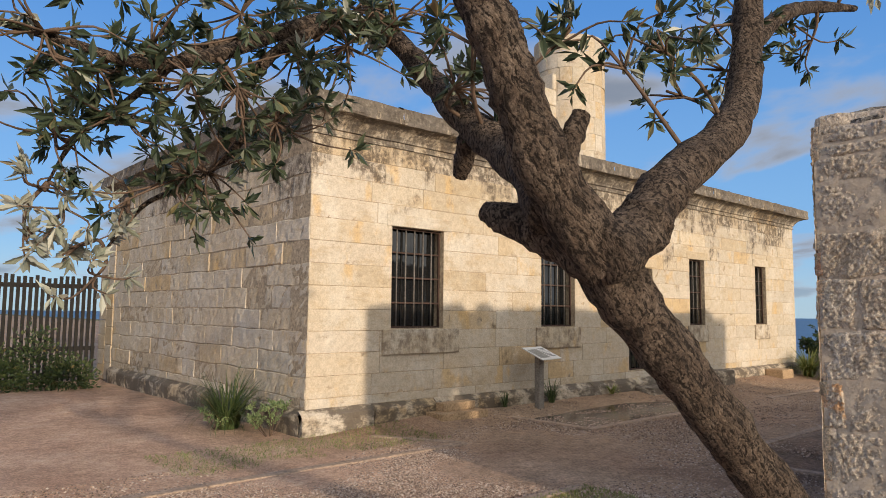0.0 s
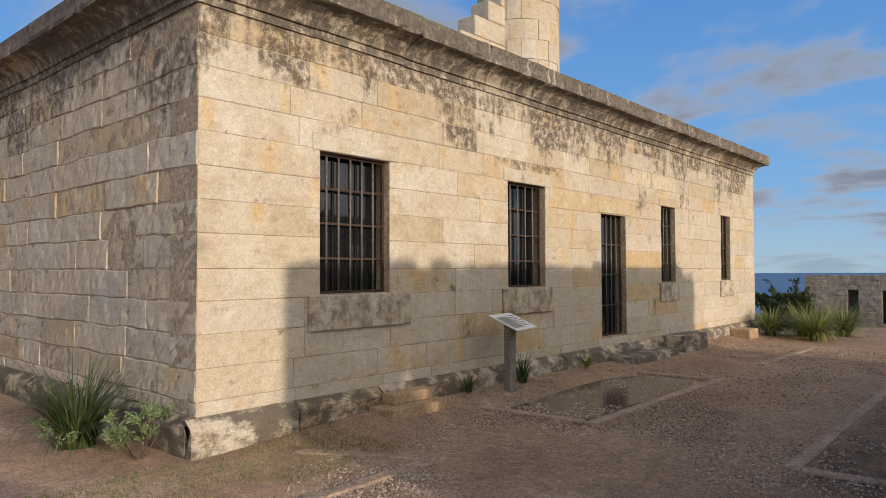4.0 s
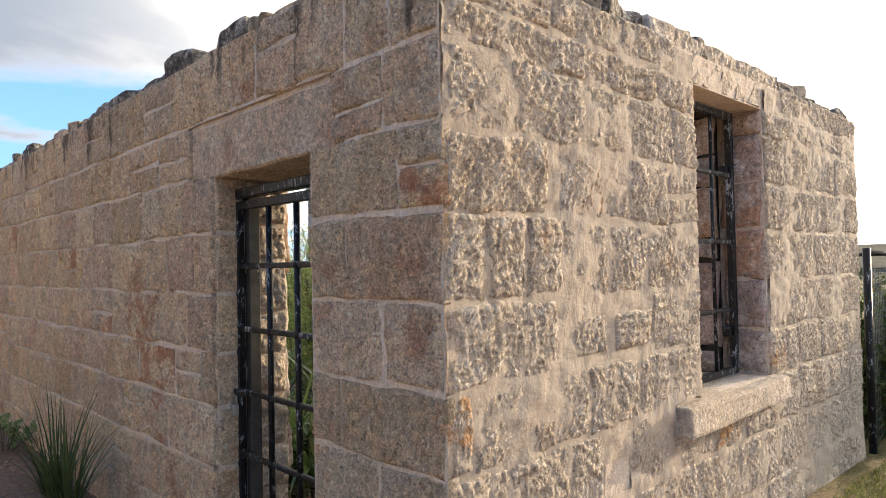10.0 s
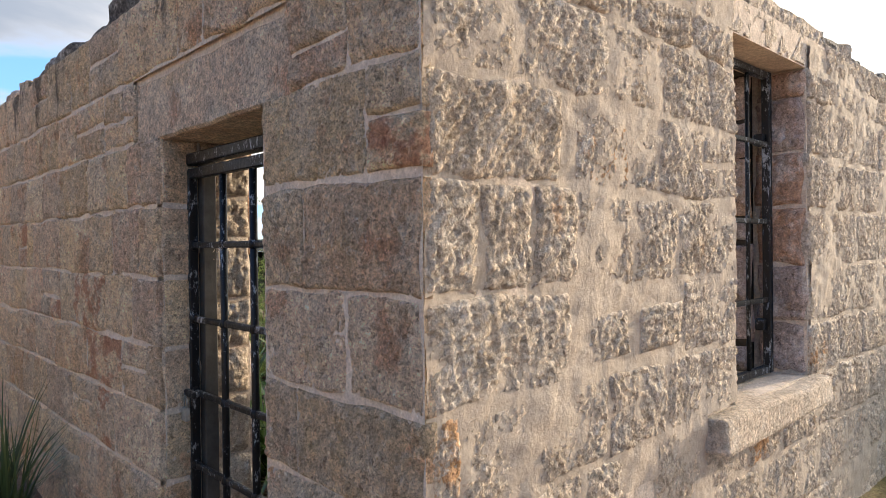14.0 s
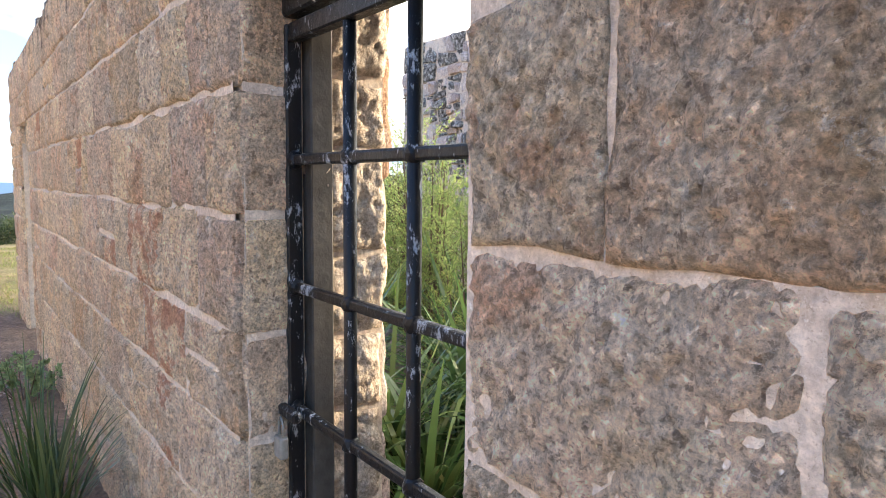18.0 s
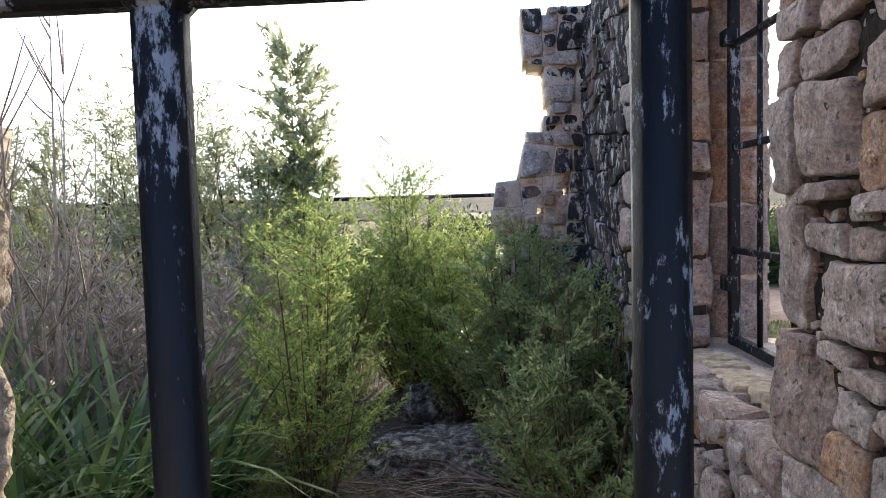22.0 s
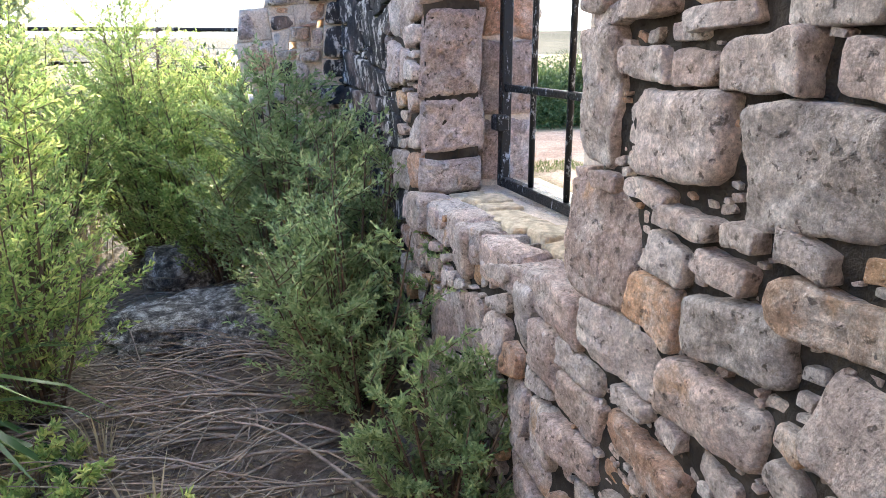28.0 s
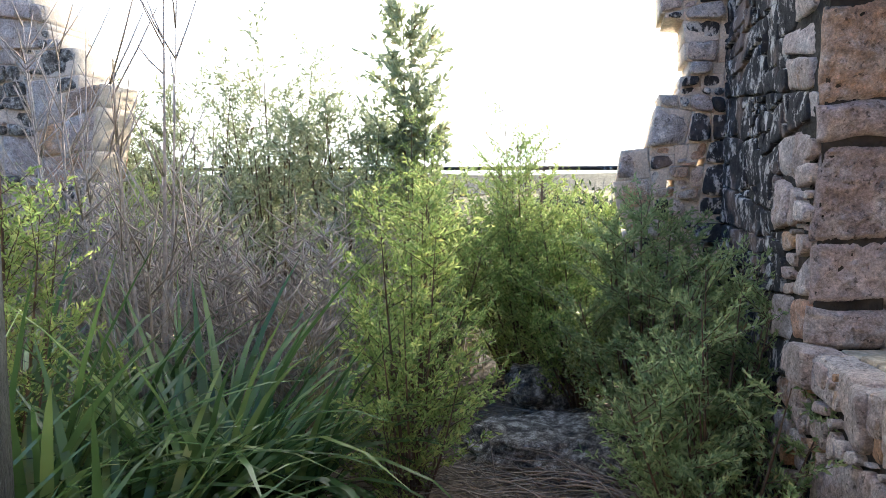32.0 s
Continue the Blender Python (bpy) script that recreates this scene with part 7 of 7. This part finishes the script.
paling_fence()
yard = new("stepped_yard_wall")
tagged(yard, "stepped sandstone yard wall behind the house", "wall")
for i, (y0, y1, z1) in enumerate(((15.26, 15.7, 2.95), (15.7, 16.2, 2.5))):
    for k in range(8):
        part("block", (box_bm(4.3, 4.75, y0 + 0.004, y1 - 0.004, z1 * k / 8 + 0.003, z1 * (k + 1) / 8 - 0.003, 0.01), SAND), yard)


def far_land(name, label, fn, x0, x1, y0, y1, nx, ny, mat):
    X, Y = np.meshgrid(np.linspace(x0, x1, nx), np.linspace(y0, y1, ny))
    Z = fn(X, Y)
    idx = np.arange(X.size).reshape(X.shape)
    q = np.stack([idx[:-1, :-1], idx[:-1, 1:], idx[1:, 1:], idx[1:, :-1]], -1).reshape(-1, 4)
    tagged(part(name, mesh_of(name, np.stack([X, Y, Z], -1), q, mat, True)), label, "hill", kind="structure")


def heath_look(k, p, r):
    c = k.ramp(k.noise(p, 0.05, 7.0, 0.7), (0.3, (0.007, 0.012, 0.009)), (0.5, (0.014, 0.020, 0.012)), (0.7, (0.034, 0.040, 0.022)))
    return c, k.noise(p, 0.5, 5.0), 1.0


HEATH = surface("heath", heath_look)
far_land("headland", "dark scrub-covered headland falling to the sea", lambda x, y: -30 + 24.5 * np.clip((48 - 0.09 * (x - 740) - y) / 150, 0, 1) ** 0.7 * np.clip(1.25 - np.abs(x - 700) / 420, 0, 1) + 1.5 * hash_noise(x, y, 5, 5, 0.03), 250, 1150, -900, 110, 90, 140, HEATH)
far_land("south_hills", "low hazy green hills inland", lambda x, y: -1 + 14 * np.clip((-y - 200) / 260, 0, 1) * (0.75 + 0.22 * hash_noise(x, y, 6, 4, 0.008)), -900, 900, -900, -190, 90, 30, HEATH)
# surf along the headland's foot
FOAM = surface("surf_foam", plain((0.75, 0.78, 0.80), 0.3, 0.3))
fv = []
for i in range(40):
    u = i / 39
    fv += [(700 + 640 * u, 36 - 56 * u + 5 * math.sin(i * 0.9), -25.6), (700 + 640 * u, 66 - 58 * u + 7 * math.sin(i * 1.3), -25.6)]
tagged(part("surf", mesh_of("surf", fv, np.array([(2 * i, 2 * i + 2, 2 * i + 3, 2 * i + 1) for i in range(39)]), FOAM)), "white surf breaking along the headland", "surf", kind="structure")
